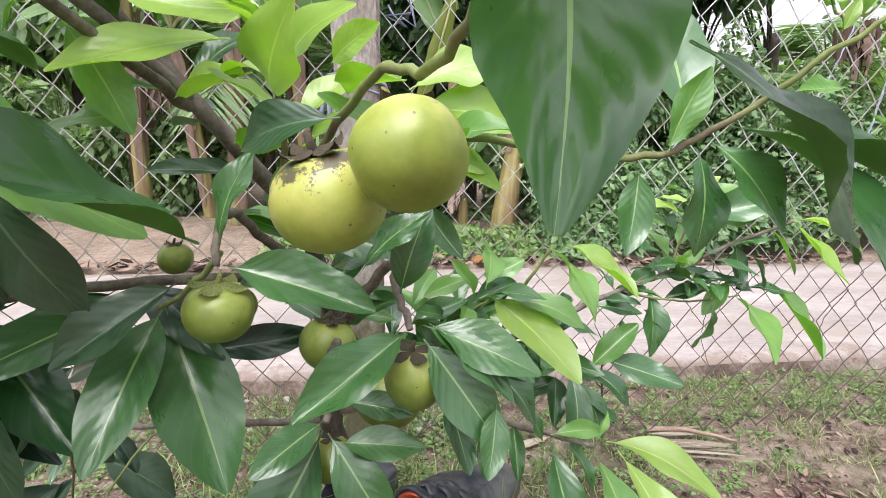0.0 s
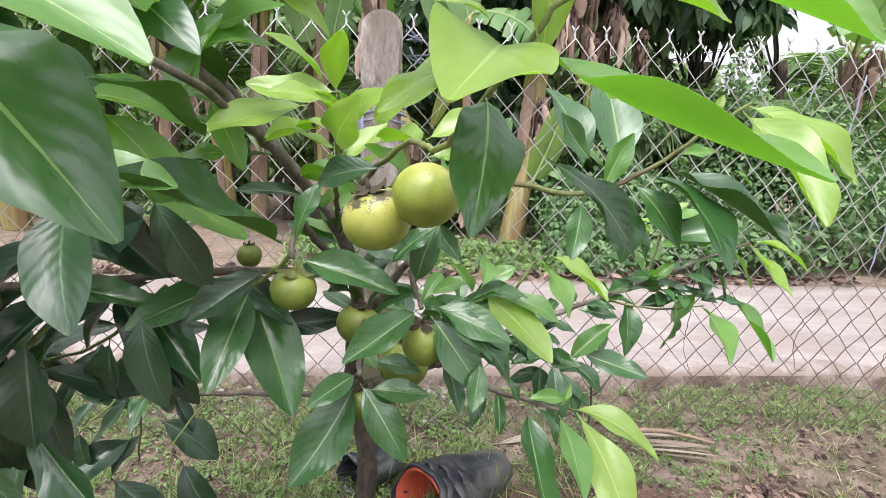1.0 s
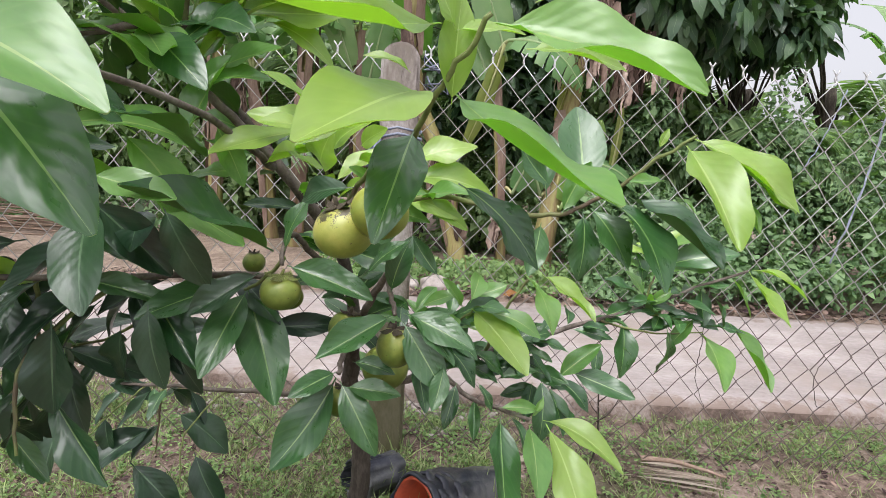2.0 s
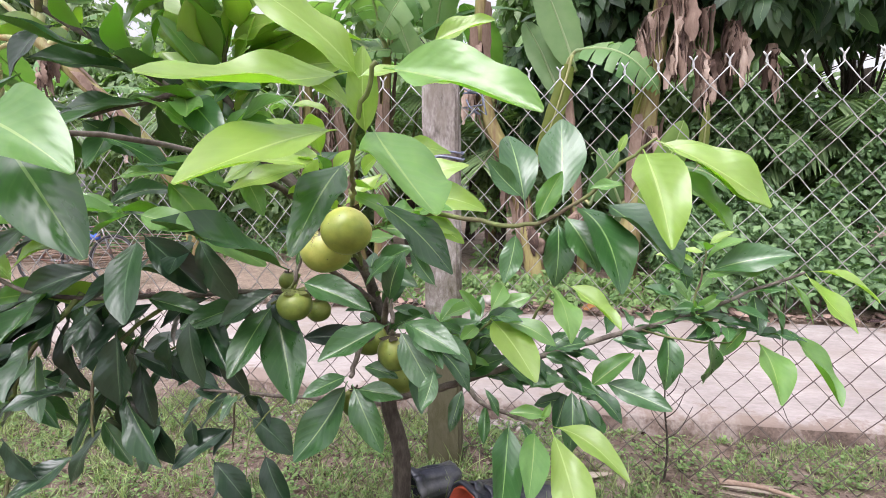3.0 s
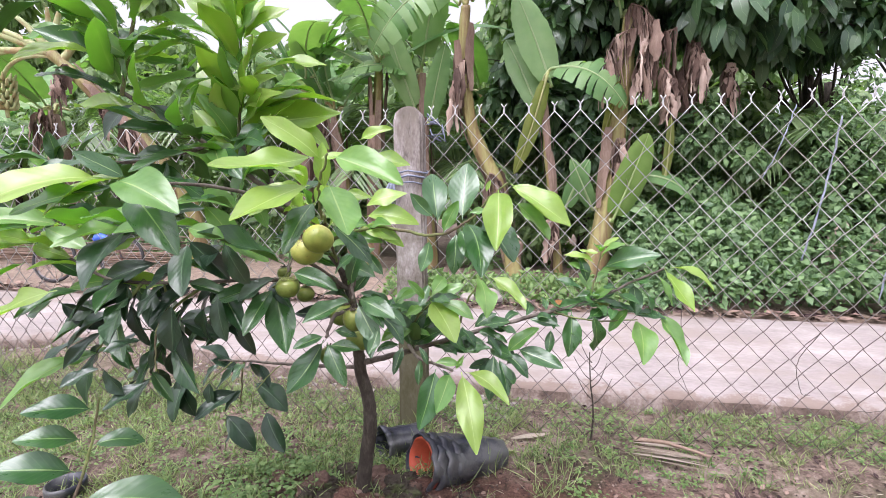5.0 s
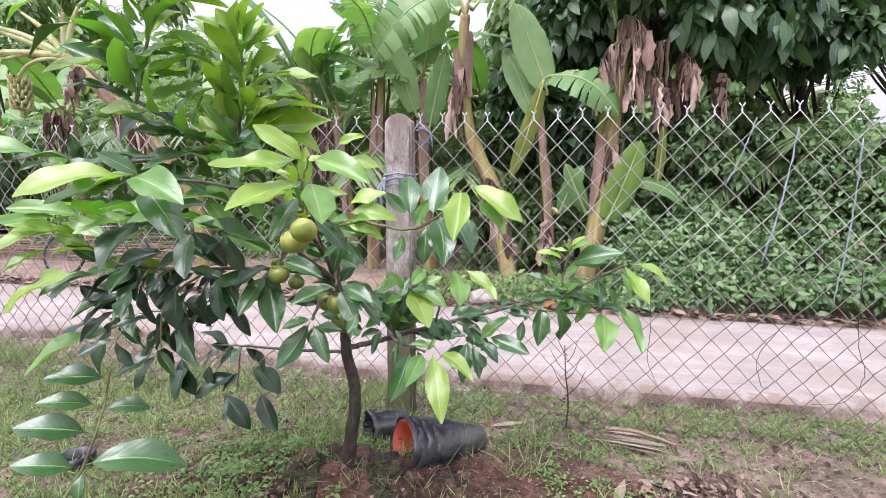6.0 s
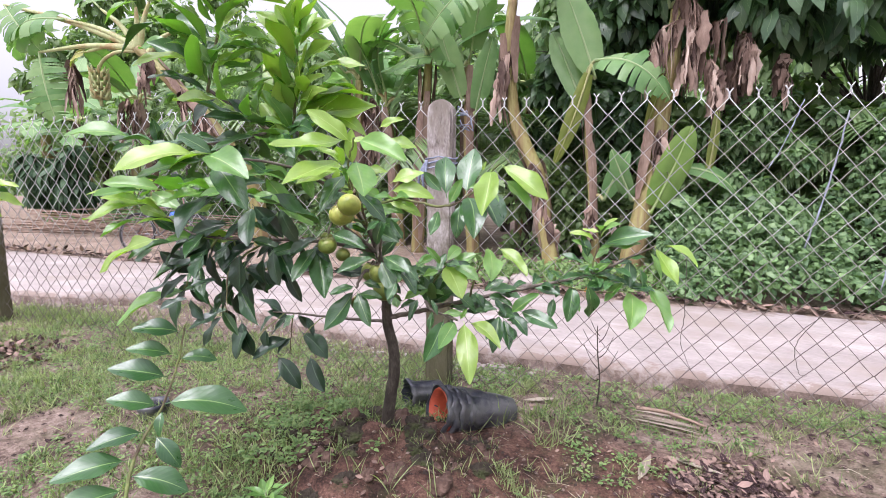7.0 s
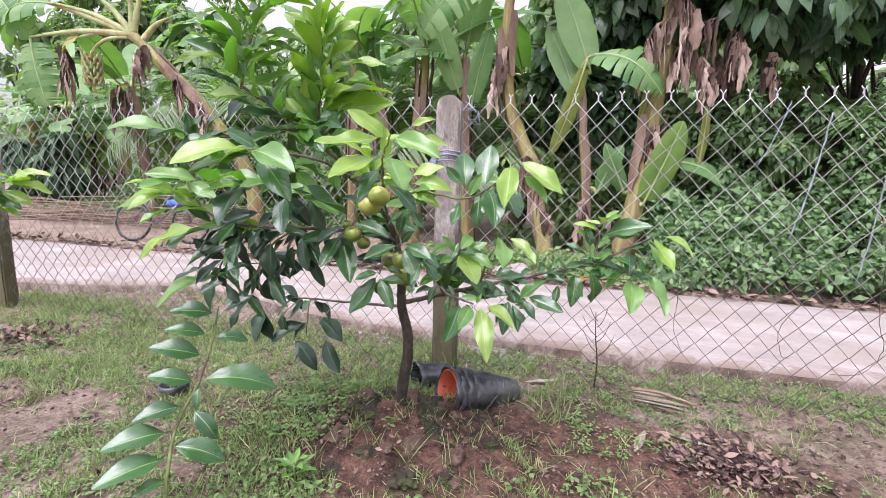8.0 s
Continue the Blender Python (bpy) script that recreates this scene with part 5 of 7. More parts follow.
SPRAY = (
    (-0.06, -1.12, 1.35, -0.179, -1.241, 1.296),
    (0, -1.2, 1.288, 0.046, -1.31, 1.347, 0.1, -0.9, 0.2),
    (0.046, -1.1, 1.33, 0.105, -1.172, 1.36, 0.1, -0.9, 0.2),
    (-0.04, -1.12, 1.315, -0.165, -1.03, 1.285),
    (0.01, -1.23, 1.33, -0.07, -1.3, 1.348),
    (0.003, -1.203, 1.364, -0.127, -1.205, 1.369),
    (0.13, -1.25, 1.295, 0.065, -1.1, 1.296),
    (0.076, -1.307, 1.259, -0.02, -1.244, 1.233),
    (-0.21, -1.03, 1.266, -0.31, -1.06, 1.25),
    (0, -1.2, 1.36, 0.02, -1.28, 1.43),
    (-0.02, -1.18, 1.37, -0.09, -1.24, 1.43),
    (0, -1.17, 1.3, 0.01, -1.24, 1.36),
    (0.138, -1.083, 1.304, 0.271, -1.061, 1.345),
    (0.138, -1.084, 1.273, 0.309, -1.06, 1.247),
)
for v, skin in zip(SPRAY, "young young young young young young young dark mid young young mid young young".split()):
    hang_leaf(tree, TREE, v[:3], v[3:6], skin, 0.39, v[6:])

SPRAY = (
    (0.123, -1.091, 1.242, 0.246, -1.07, 1.201),
    (0.152, -1.082, 1.241, 0.262, -1.073, 1.178),
)
for v, skin in zip(SPRAY, "young young".split()):
    hang_leaf(tree, TREE, v[:3], v[3:6], skin, 0.39, v[6:])

SPRAY = (
    (0.394, -1.172, 1.256, 0.354, -1.057, 1.404),
    (0.464, -1.16, 1.267, 0.463, -1.051, 1.434),
    (0.479, -1.21, 1.262, 0.54, -1.352, 1.136),
    (0.53, -1.2, 1.268, 0.619, -1.348, 1.175),
    (0.392, -1.21, 1.277, 0.329, -1.231, 1.345),
    (0.415, -1.208, 1.233, 0.459, -1.199, 1.323),
    (0.379, -1.218, 1.216, 0.36, -1.245, 1.128),
    (0.452, -1.202, 1.236, 0.448, -1.227, 1.12),
    (0.463, -1.207, 1.245, 0.518, -1.262, 1.153),
)
for v, skin in zip(SPRAY, "old old old old old mid old old old".split()):
    hang_leaf(tree, TREE, v[:3], v[3:6], skin, 0.42, v[6:])

SPRAY = (
    (0.576, -1.28, 1.352, 0.584, -1.435, 1.214),
    (0.603, -1.243, 1.368, 0.757, -1.285, 1.259),
    (0.617, -1.261, 1.322, 0.706, -1.286, 1.225),
    (0.556, -1.263, 1.297, 0.5, -1.27, 1.292),
    (0.61, -1.261, 1.359, 0.755, -1.293, 1.261),
    (0.543, -1.262, 1.347, 0.555, -1.262, 1.378),
    (0.586, -1.265, 1.273, 0.603, -1.282, 1.25),
)
for v, skin in zip(SPRAY, "young young mid mid young young mid".split()):
    hang_leaf(tree, TREE, v[:3], v[3:6], skin, 0.37, v[6:])

SPRAY = (
    (0.45, -0.715, 1.022, 0.504, -0.881, 0.904),
    (0.5, -0.717, 1.025, 0.64, -0.787, 0.916),
    (0.409, -0.723, 0.995, 0.308, -0.754, 0.962),
    (0.297, -0.857, 0.954, 0.419, -1.029, 0.857),
    (0.338, -0.884, 0.952, 0.464, -0.924, 0.909),
)
for v, skin in zip(SPRAY, "mid young mid young mid".split()):
    hang_leaf(tree, TREE, v[:3], v[3:6], skin, 0.42, v[6:])

SPRAY = (
    (0.13, -1.2, 1.03, 0.02, -1.294, 0.979),
    (0.15, -1.19, 1.033, 0.278, -1.237, 0.989),
    (0.15, -1.2, 1.02, 0.233, -1.252, 0.911),
    (0.124, -1.176, 1.067, 0.158, -1.18, 1.173),
    (0.157, -1.19, 1.035, 0.246, -1.245, 0.961),
    (0.177, -1.199, 0.955, 0.202, -1.236, 0.865),
    (0.222, -1.168, 1.009, 0.292, -1.176, 0.946),
    (0.21, -1.18, 0.981, 0.289, -1.197, 0.9),
    (0.229, -1.24, 0.958, 0.213, -1.283, 0.895),
)
for v, skin in zip(SPRAY, "old old old old old old old old old".split()):
    hang_leaf(tree, TREE, v[:3], v[3:6], skin, 0.4, v[6:])

SPRAY = (
    (0.028, -1.177, 0.906, -0.04, -1.248, 0.885),
    (0.028, -1.18, 0.895, -0.074, -1.238, 0.737),
    (0.033, -1.17, 0.885, 0.114, -1.223, 0.768),
    (0.047, -1.184, 0.88, 0.153, -1.196, 0.875),
    (0.055, -1.163, 0.922, 0.138, -1.176, 0.907),
)
for v, skin in zip(SPRAY, "old old old old old".split()):
    hang_leaf(tree, TREE, v[:3], v[3:6], skin, 0.4, v[6:])

SPRAY = (
    (0.36, -1.07, 0.78, 0.356, -1.286, 0.683),
    (0.415, -1.11, 0.785, 0.406, -1.283, 0.736),
    (0.45, -1.11, 0.79, 0.516, -1.264, 0.614),
    (0.456, -1.06, 0.77, 0.601, -1.158, 0.717),
    (0.382, -1.068, 0.779, 0.413, -1.117, 0.722),
    (0.354, -1.083, 0.804, 0.448, -1.069, 0.797),
    (0.26, -1.093, 0.86, 0.238, -1.136, 0.778),
    (0.305, -1.078, 0.857, 0.339, -1.089, 0.798),
    (0.304, -1.042, 0.803, 0.305, -1.087, 0.728),
    (0.426, -1.079, 0.785, 0.45, -1.066, 0.829),
)
for v, skin in zip(SPRAY, "old mid young young old mid old old old mid".split()):
    hang_leaf(tree, TREE, v[:3], v[3:6], skin, 0.31, v[6:])

SPRAY = (
    (0.517, -0.734, 0.744, 0.401, -0.756, 0.725),
    (0.518, -0.741, 0.726, 0.509, -0.826, 0.572),
    (0.537, -0.747, 0.709, 0.578, -0.812, 0.59),
    (0.566, -0.739, 0.728, 0.689, -0.715, 0.827),
    (0.556, -0.739, 0.727, 0.651, -0.781, 0.651),
    (0.487, -0.717, 0.797, 0.547, -0.743, 0.718),
    (0.604, -0.732, 0.748, 0.777, -0.783, 0.7),
    (0.437, -0.717, 0.816, 0.525, -0.694, 0.874),
    (0.388, -0.726, 0.816, 0.449, -0.741, 0.742),
    (0.311, -0.751, 0.8, 0.411, -0.754, 0.725),
    (0.212, -0.809, 0.753, 0.251, -0.747, 0.898),
    (0.212, -0.809, 0.753, 0.299, -0.734, 0.876),
    (0.212, -0.809, 0.753, 0.16, -0.792, 0.887),
)
for v, skin in zip(SPRAY, "old old old mid old old old old old old old old old".split()):
    hang_leaf(tree, TREE, v[:3], v[3:6], skin, 0.4, v[6:])

SPRAY = (
    (1.156, -0.601, 1.049, 1.241, -0.695, 0.908),
    (1.078, -0.52, 0.825, 1.071, -0.706, 0.702),
    (0.885, -0.688, 0.882, 0.904, -0.613, 0.714),
    (0.943, -0.488, 1.029, 1.157, -0.544, 1.093),
    (0.924, -0.488, 1.007, 1.108, -0.528, 1.049),
    (0.914, -0.483, 1.049, 0.792, -0.474, 1.079),
    (0.885, -0.489, 0.963, 0.849, -0.475, 1.079),
    (0.875, -0.494, 0.931, 0.755, -0.485, 0.974),
    (1.046, -0.538, 0.873, 0.969, -0.551, 0.778),
    (1.061, -0.521, 0.974, 1.072, -0.552, 0.852),
    (1.1, -0.538, 0.948, 1.123, -0.57, 0.853),
    (1.142, -0.543, 1.021, 1.194, -0.586, 0.901),
    (1.19, -0.56, 1.049, 1.319, -0.641, 0.977),
    (1.14, -0.57, 0.875, 1.226, -0.684, 0.699),
)
for v, skin in zip(SPRAY, "young mid old old mid young old old mid old old mid young mid".split()):
    hang_leaf(tree, TREE, v[:3], v[3:6], skin, 0.42, v[6:])

SPRAY = (
    (0.74, -0.539, 0.774, 0.728, -0.582, 0.679),
    (0.823, -0.512, 0.847, 0.809, -0.583, 0.673),
    (0.802, -0.529, 0.796, 0.861, -0.561, 0.722),
    (0.933, -0.483, 1.092, 0.853, -0.475, 1.101),
    (0.942, -0.484, 1.114, 1.006, -0.497, 1.157),
    (0.751, -0.517, 0.834, 0.75, -0.538, 0.774),
)
for v, skin in zip(SPRAY, "old old mid young young old".split()):
    hang_leaf(tree, TREE, v[:3], v[3:6], skin, 0.42, v[6:])

SPRAY = (
    (-0.455, -1.313, 1.608, -0.523, -1.359, 1.505),
    (-0.435, -1.298, 1.61, -0.362, -1.24, 1.534),
    (-0.444, -1.304, 1.603, -0.443, -1.295, 1.533),
    (-0.47, -1.334, 1.652, -0.48, -1.371, 1.748),
    (-0.463, -1.331, 1.663, -0.418, -1.338, 1.793),
    (-0.5, -1.389, 1.75, -0.447, -1.334, 1.72),
    (-0.497, -1.379, 1.726, -0.627, -1.505, 1.688),
    (-0.52, -1.381, 1.665, -0.606, -1.469, 1.657),
    (-0.405, -1.354, 1.849, -0.415, -1.417, 1.945),
    (-0.397, -1.348, 1.85, -0.329, -1.342, 1.926),
    (-0.396, -1.335, 1.823, -0.245, -1.236, 1.8),
    (-0.404, -1.326, 1.79, -0.259, -1.228, 1.757),
    (-0.448, -1.36, 1.789, -0.53, -1.449, 1.819),
    (-0.538, -1.468, 1.839, -0.638, -1.532, 1.72),
)
for v, skin in zip(SPRAY, "dark dark mid mid mid mid young old mid mid mid mid mid old".split()):
    hang_leaf(tree, TREE, v[:3], v[3:6], skin, 0.4, v[6:])

SPRAY = (
    (-0.563, -1.525, 1.882, -0.643, -1.579, 1.798),
    (-0.545, -1.444, 1.773, -0.462, -1.361, 1.763),
    (-0.442, -1.331, 1.724, -0.516, -1.42, 1.787),
    (-0.425, -1.319, 1.726, -0.34, -1.262, 1.725),
)
for v, skin in zip(SPRAY, "mid mid mid mid".split()):
    hang_leaf(tree, TREE, v[:3], v[3:6], skin, 0.4, v[6:])

SPRAY = (
    (-0.269, -1.058, 1.847, -0.12, -1.022, 1.943),
    (-0.273, -1.06, 1.846, -0.318, -1.128, 1.931),
    (-0.254, -1.015, 1.74, -0.222, -1.036, 1.861),
    (-0.204, -1.005, 1.799, -0.038, -0.934, 1.784),
    (-0.293, -1.014, 1.609, -0.021, -0.904, 1.669),
    (-0.304, -1.02, 1.604, -0.127, -0.942, 1.682),
    (-0.313, -1.025, 1.596, -0.394, -1.093, 1.675),
    (-0.315, -1.029, 1.62, -0.339, -1.079, 1.776),
    (-0.299, -1.015, 1.59, -0.01, -0.895, 1.629),
    (-0.339, -1.079, 1.776, -0.405, -1.116, 1.736),
    (-0.444, -1.119, 1.573, -0.405, -1.108, 1.703),
    (-0.19, -0.957, 1.586, -0.057, -0.901, 1.504),
    (-0.445, -1.119, 1.562, -0.333, -1.033, 1.485),
    (-0.452, -1.152, 1.719, -0.383, -1.117, 1.792),
)
for v, skin in zip(SPRAY, "young mid mid young young mid old mid young mid mid young old mid".split()):
    hang_leaf(tree, TREE, v[:3], v[3:6], skin, 0.42, v[6:])

SPRAY = (
    (-0.322, -1.026, 1.535, -0.411, -1.091, 1.444),
    (-0.322, -1.026, 1.523, -0.224, -0.972, 1.565),
    (-0.283, -1.037, 1.76, -0.324, -1.1, 1.861),
    (-0.321, -1.045, 1.689, -0.372, -1.095, 1.751),
)
for v, skin in zip(SPRAY, "old mid mid mid".split()):
    hang_leaf(tree, TREE, v[:3], v[3:6], skin, 0.42, v[6:])

SPRAY = (
    (-0.2, -1.62, 1.362, -0.05, -1.665, 1.225, 0.2, -0.7, 0.7),
    (-0.19, -1.66, 1.378, -0.006, -1.705, 1.312, 0.1, -0.65, 0.75),
    (-0.192, -1.46, 1.335, -0.157, -1.285, 1.292),
    (-0.188, -1.633, 1.385, -0.294, -1.731, 1.309),
    (-0.22, -1.659, 1.384, -0.359, -1.81, 1.328),
    (-0.228, -1.664, 1.355, -0.327, -1.769, 1.313),
    (-0.188, -1.633, 1.385, -0.252, -1.693, 1.436),
    (-0.188, -1.634, 1.374, -0.244, -1.711, 1.354),
)
for v, skin in zip(SPRAY, "old mid old young young mid old old".split()):
    hang_leaf(tree, TREE, v[:3], v[3:6], skin, 0.4, v[6:])

SPRAY = (
    (-0.364, -1.353, 1.4, -0.273, -1.266, 1.321),
    (-0.354, -1.336, 1.319, -0.191, -1.21, 1.301),
    (-0.274, -1.268, 1.254, -0.139, -1.193, 1.14),
    (-0.29, -1.28, 1.321, -0.218, -1.234, 1.186),
    (-0.31, -1.317, 1.471, -0.241, -1.251, 1.411),
    (-0.219, -1.228, 1.323, -0.154, -1.203, 1.459),
    (-0.181, -1.205, 1.347, -0.143, -1.183, 1.244),
    (-0.196, -1.229, 1.398, -0.095, -1.167, 1.428),
)
for v, skin in zip(SPRAY, "old mid mid mid mid mid mid mid".split()):
    hang_leaf(tree, TREE, v[:3], v[3:6], skin, 0.4, v[6:])

SPRAY = (
    (-0.719, -1.452, 1.457, -0.883, -1.576, 1.454),
    (-0.808, -1.368, 1.446, -0.86, -1.425, 1.408),
    (-0.807, -1.368, 1.455, -0.865, -1.444, 1.483),
    (-0.76, -1.316, 1.438, -0.704, -1.285, 1.544),
    (-0.714, -1.273, 1.435, -0.649, -1.24, 1.549),
    (-0.745, -1.302, 1.44, -0.753, -1.329, 1.539),
    (-0.656, -1.225, 1.434, -0.578, -1.175, 1.473),
    (-0.768, -1.323, 1.426, -0.799, -1.361, 1.469),
)
for v, skin in zip(SPRAY, "mid old old old old old old mid".split()):
    hang_leaf(tree, TREE, v[:3], v[3:6], skin, 0.4, v[6:])

SPRAY = (
    (-0.797, -1.335, 1.216, -1.146, -1.346, 1.136),
    (-0.79, -1.335, 1.21, -0.916, -1.494, 1.145),
    (-0.791, -1.406, 1.156, -0.857, -1.498, 1.09),
    (-0.593, -1.481, 1.096, -0.816, -1.541, 0.966),
    (-0.765, -1.376, 1.172, -0.683, -1.31, 1.095),
    (-0.772, -1.381, 1.207, -0.854, -1.475, 1.241),
    (-0.758, -1.367, 1.195, -0.676, -1.291, 1.207),
    (-0.724, -1.353, 1.066, -0.58, -1.236, 1.074),
    (-0.617, -1.261, 1.074, -0.727, -1.405, 0.918),
    (-0.594, -1.256, 1.026, -0.714, -1.37, 0.973),
    (-0.599, -1.247, 1.086, -0.532, -1.229, 0.976),
    (-0.649, -1.356, 0.867, -0.763, -1.535, 0.769),
    (-0.61, -1.316, 0.886, -0.714, -1.425, 0.852),
)
for v, skin in zip(SPRAY, "young young mid young old young mid mid old dark old mid mid".split()):
    hang_leaf(tree, TREE, v[:3], v[3:6], skin, 0.4, v[6:])

SPRAY = (
    (-0.358, -1.35, 1.038, -0.358, -1.358, 0.894),
    (-0.275, -1.365, 1.217, -0.233, -1.451, 1.084),
    (-0.283, -1.31, 1.022, -0.307, -1.257, 0.901),
    (-0.443, -1.361, 1.256, -0.431, -1.548, 1.113),
    (-0.453, -1.424, 1.041, -0.396, -1.521, 0.972),
    (-0.42, -1.389, 1.252, -0.475, -1.437, 1.187),
    (-0.239, -1.263, 1.209, -0.178, -1.24, 1.072),
    (-0.322, -1.313, 1.22, -0.229, -1.263, 1.095),
    (-0.257, -1.283, 1.049, -0.225, -1.298, 0.914),
    (-0.462, -1.488, 0.888, -0.412, -1.476, 0.812),
    (-0.38, -1.433, 0.838, -0.441, -1.52, 0.787),
    (-0.519, -1.569, 0.858, -0.469, -1.495, 0.889),
    (-0.405, -1.411, 0.944, -0.469, -1.477, 0.929),
    (-0.105, -1.209, 1.096, -0.206, -1.261, 1.026),
)
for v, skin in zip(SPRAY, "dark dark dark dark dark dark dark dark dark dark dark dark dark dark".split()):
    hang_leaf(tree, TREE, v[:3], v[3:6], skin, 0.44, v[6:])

SPRAY = (
    (-0.912, -0.809, 0.635, -0.995, -0.911, 0.589),
    (-0.862, -0.782, 0.568, -0.782, -0.792, 0.383),
    (-0.837, -0.767, 0.55, -0.847, -0.851, 0.379),
    (-0.762, -0.72, 0.512, -0.734, -0.743, 0.406),
    (-0.815, -0.714, 0.671, -0.695, -0.65, 0.583),
    (-0.773, -0.698, 0.605, -0.663, -0.644, 0.535),
    (-0.602, -0.625, 0.485, -0.449, -0.609, 0.344),
    (-0.688, -0.727, 0.372, -0.544, -0.731, 0.208),
    (-0.688, -0.727, 0.372, -0.638, -0.657, 0.457),
    (-0.652, -0.665, 0.457, -0.783, -0.8, 0.369),
    (-0.539, -0.643, 0.362, -0.427, -0.686, 0.189),
    (-0.626, -0.711, 0.324, -0.661, -0.772, 0.258),
)
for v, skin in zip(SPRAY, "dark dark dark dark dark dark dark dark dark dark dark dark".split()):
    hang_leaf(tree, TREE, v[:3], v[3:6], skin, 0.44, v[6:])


fill = random.Random(21)


def spray(points, count, skins, length, spread=0.9, wide=0.37, droop=0.0, rise=0.45):
    """Leaves along a shoot, turning round it and rising with it."""
    line = bend(points, 6)
    for k in range(count):
        s = (k + fill.random()) / count
        p = line[min(len(line) - 2, int(s * (len(line) - 1)))]
        d = (line[min(len(line) - 1, int(s * (len(line) - 1)) + 1)] - p).normalized()
        a = k * 2.4 + fill.uniform(-0.4, 0.4)
        side = Vector((math.cos(a), math.sin(a), fill.uniform(-0.3, 0.25)))
        v = (side * spread + d * (rise + fill.uniform(-0.3, 0.3)) - Vector((0, 0, droop * fill.uniform(0.3, 1.3)))).normalized() * length * fill.uniform(0.75, 1.15)
        hang_leaf(tree, TREE, p + v * 0.08, p + v, skins.split()[k % len(skins.split())], wide, None, None, True)


spray([(-0.32, -1.03, 1.45), (-0.32, -1.04, 1.55), (-0.3, -1.04, 1.7), (-0.28, -1.05, 1.89)], 36, "young young young mid", 0.22, 0.9, 0.42, 0.0, 0.75)
spray([(-0.29, -1.05, 1.84), (-0.28, -1.05, 1.9)], 6, "young", 0.16, 0.6, 0.5, 0.0, 0.9)
spray([(-0.36, -1.24, 1.54), (-0.49, -1.32, 1.64), (-0.45, -1.32, 1.78), (-0.39, -1.32, 1.95), (-0.37, -1.32, 2.1)], 32, "mid young old mid young", 0.22, 0.95, 0.38, 0.0, 0.6)
spray([(-0.47, -1.32, 1.72), (-0.6, -1.36, 1.82)], 6, "mid old", 0.19, 0.9, 0.42)
spray([(-0.3, -1.05, 1.62), (-0.16, -1.02, 1.72)], 7, "young mid", 0.17, 0.9, 0.42)
spray([(-0.42, -1.3, 1.9), (-0.3, -1.3, 2.05)], 7, "mid old mid", 0.19, 0.9, 0.42)
spray([(-0.03, -0.93, 1.1), (-0.16, -1.0, 1.3), (-0.31, -1.03, 1.5)], 15, "old mid", 0.17, droop=0.2)
spray([(-0.24, -1.14, 1.43), (-0.36, -1.24, 1.54)], 8, "mid old", 0.18, droop=0.2)
spray([(-0.3, -1.2, 1.5), (-0.5, -1.27, 1.45), (-0.72, -1.36, 1.45)], 16, "old", 0.17, droop=0.35)
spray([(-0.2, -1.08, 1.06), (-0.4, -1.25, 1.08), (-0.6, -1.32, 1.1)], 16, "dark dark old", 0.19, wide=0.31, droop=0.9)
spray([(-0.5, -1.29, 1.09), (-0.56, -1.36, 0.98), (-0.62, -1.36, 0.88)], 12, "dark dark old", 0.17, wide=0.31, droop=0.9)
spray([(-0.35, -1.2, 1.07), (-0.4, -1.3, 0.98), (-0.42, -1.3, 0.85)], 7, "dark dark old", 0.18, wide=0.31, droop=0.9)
spray([(0.0, -0.85, 0.9), (-0.03, -0.93, 1.1)], 10, "old", 0.15)
spray([(-0.01, -1.08, 1.22), (0.0, -1.17, 1.34)], 8, "young", 0.11)
spray([(0.05, -1.05, 1.21), (0.2, -1.14, 1.245)], 8, "mid", 0.13)
spray([(0.25, -0.72, 0.735), (0.45, -0.62, 0.78), (0.7, -0.53, 0.835)], 16, "old", 0.14)
spray([(0.7, -0.53, 0.835), (0.9, -0.48, 0.885), (1.04, -0.52, 0.97)], 14, "old", 0.13)
spray([(0.9, -0.48, 0.885), (0.94, -0.48, 1.12)], 8, "mid", 0.13)
spray([(0.2, -0.78, 0.75), (0.22, -0.8, 0.87), (0.3, -0.86, 0.97)], 20, "old mid", 0.15, 0.8, 0.34)
spray([(-0.52, -0.7, 0.613), (-0.74, -0.68, 0.6)], 8, "dark dark old", 0.14, wide=0.31, droop=0.9)
spray([(-0.6, -1.32, 1.1), (-0.79, -1.34, 1.21), (-0.86, -1.36, 1.24)], 14, "young", 0.16)
spray([(-0.36, -1.2, 1.5), (-0.2, -1.15, 1.52)], 6, "mid old", 0.17, droop=0.2)
spray([(0.9, -0.48, 0.885), (1.08, -0.54, 0.84)], 12, "old", 0.13)
spray([(0.42, -0.62, 0.78), (0.5, -0.66, 0.7), (0.56, -0.7, 0.66)], 12, "old", 0.15)
spray([(-0.5, -1.2, 1.25), (-0.7, -1.3, 1.32)], 12, "old", 0.17, droop=0.35)
spray([(-0.45, -1.2, 0.95), (-0.6, -1.2, 0.8), (-0.66, -1.1, 0.7)], 8, "dark dark old", 0.16, wide=0.31, droop=0.9)
spray([(-0.3, -1.2, 1.2), (-0.8, -1.4, 1.02)], 10, "dark old", 0.2, droop=0.35)
spray([(-0.35, -1.1, 0.95), (-0.9, -1.2, 0.86)], 9, "dark dark old", 0.18, wide=0.31, droop=0.9)
spray([(-0.3, -1.35, 1.26), (-0.72, -1.46, 1.27)], 16, "mid", 0.18)
spray([(-0.2, -1.0, 0.92), (-0.6, -1.1, 0.98)], 7, "dark dark old", 0.19, wide=0.31, droop=0.9)
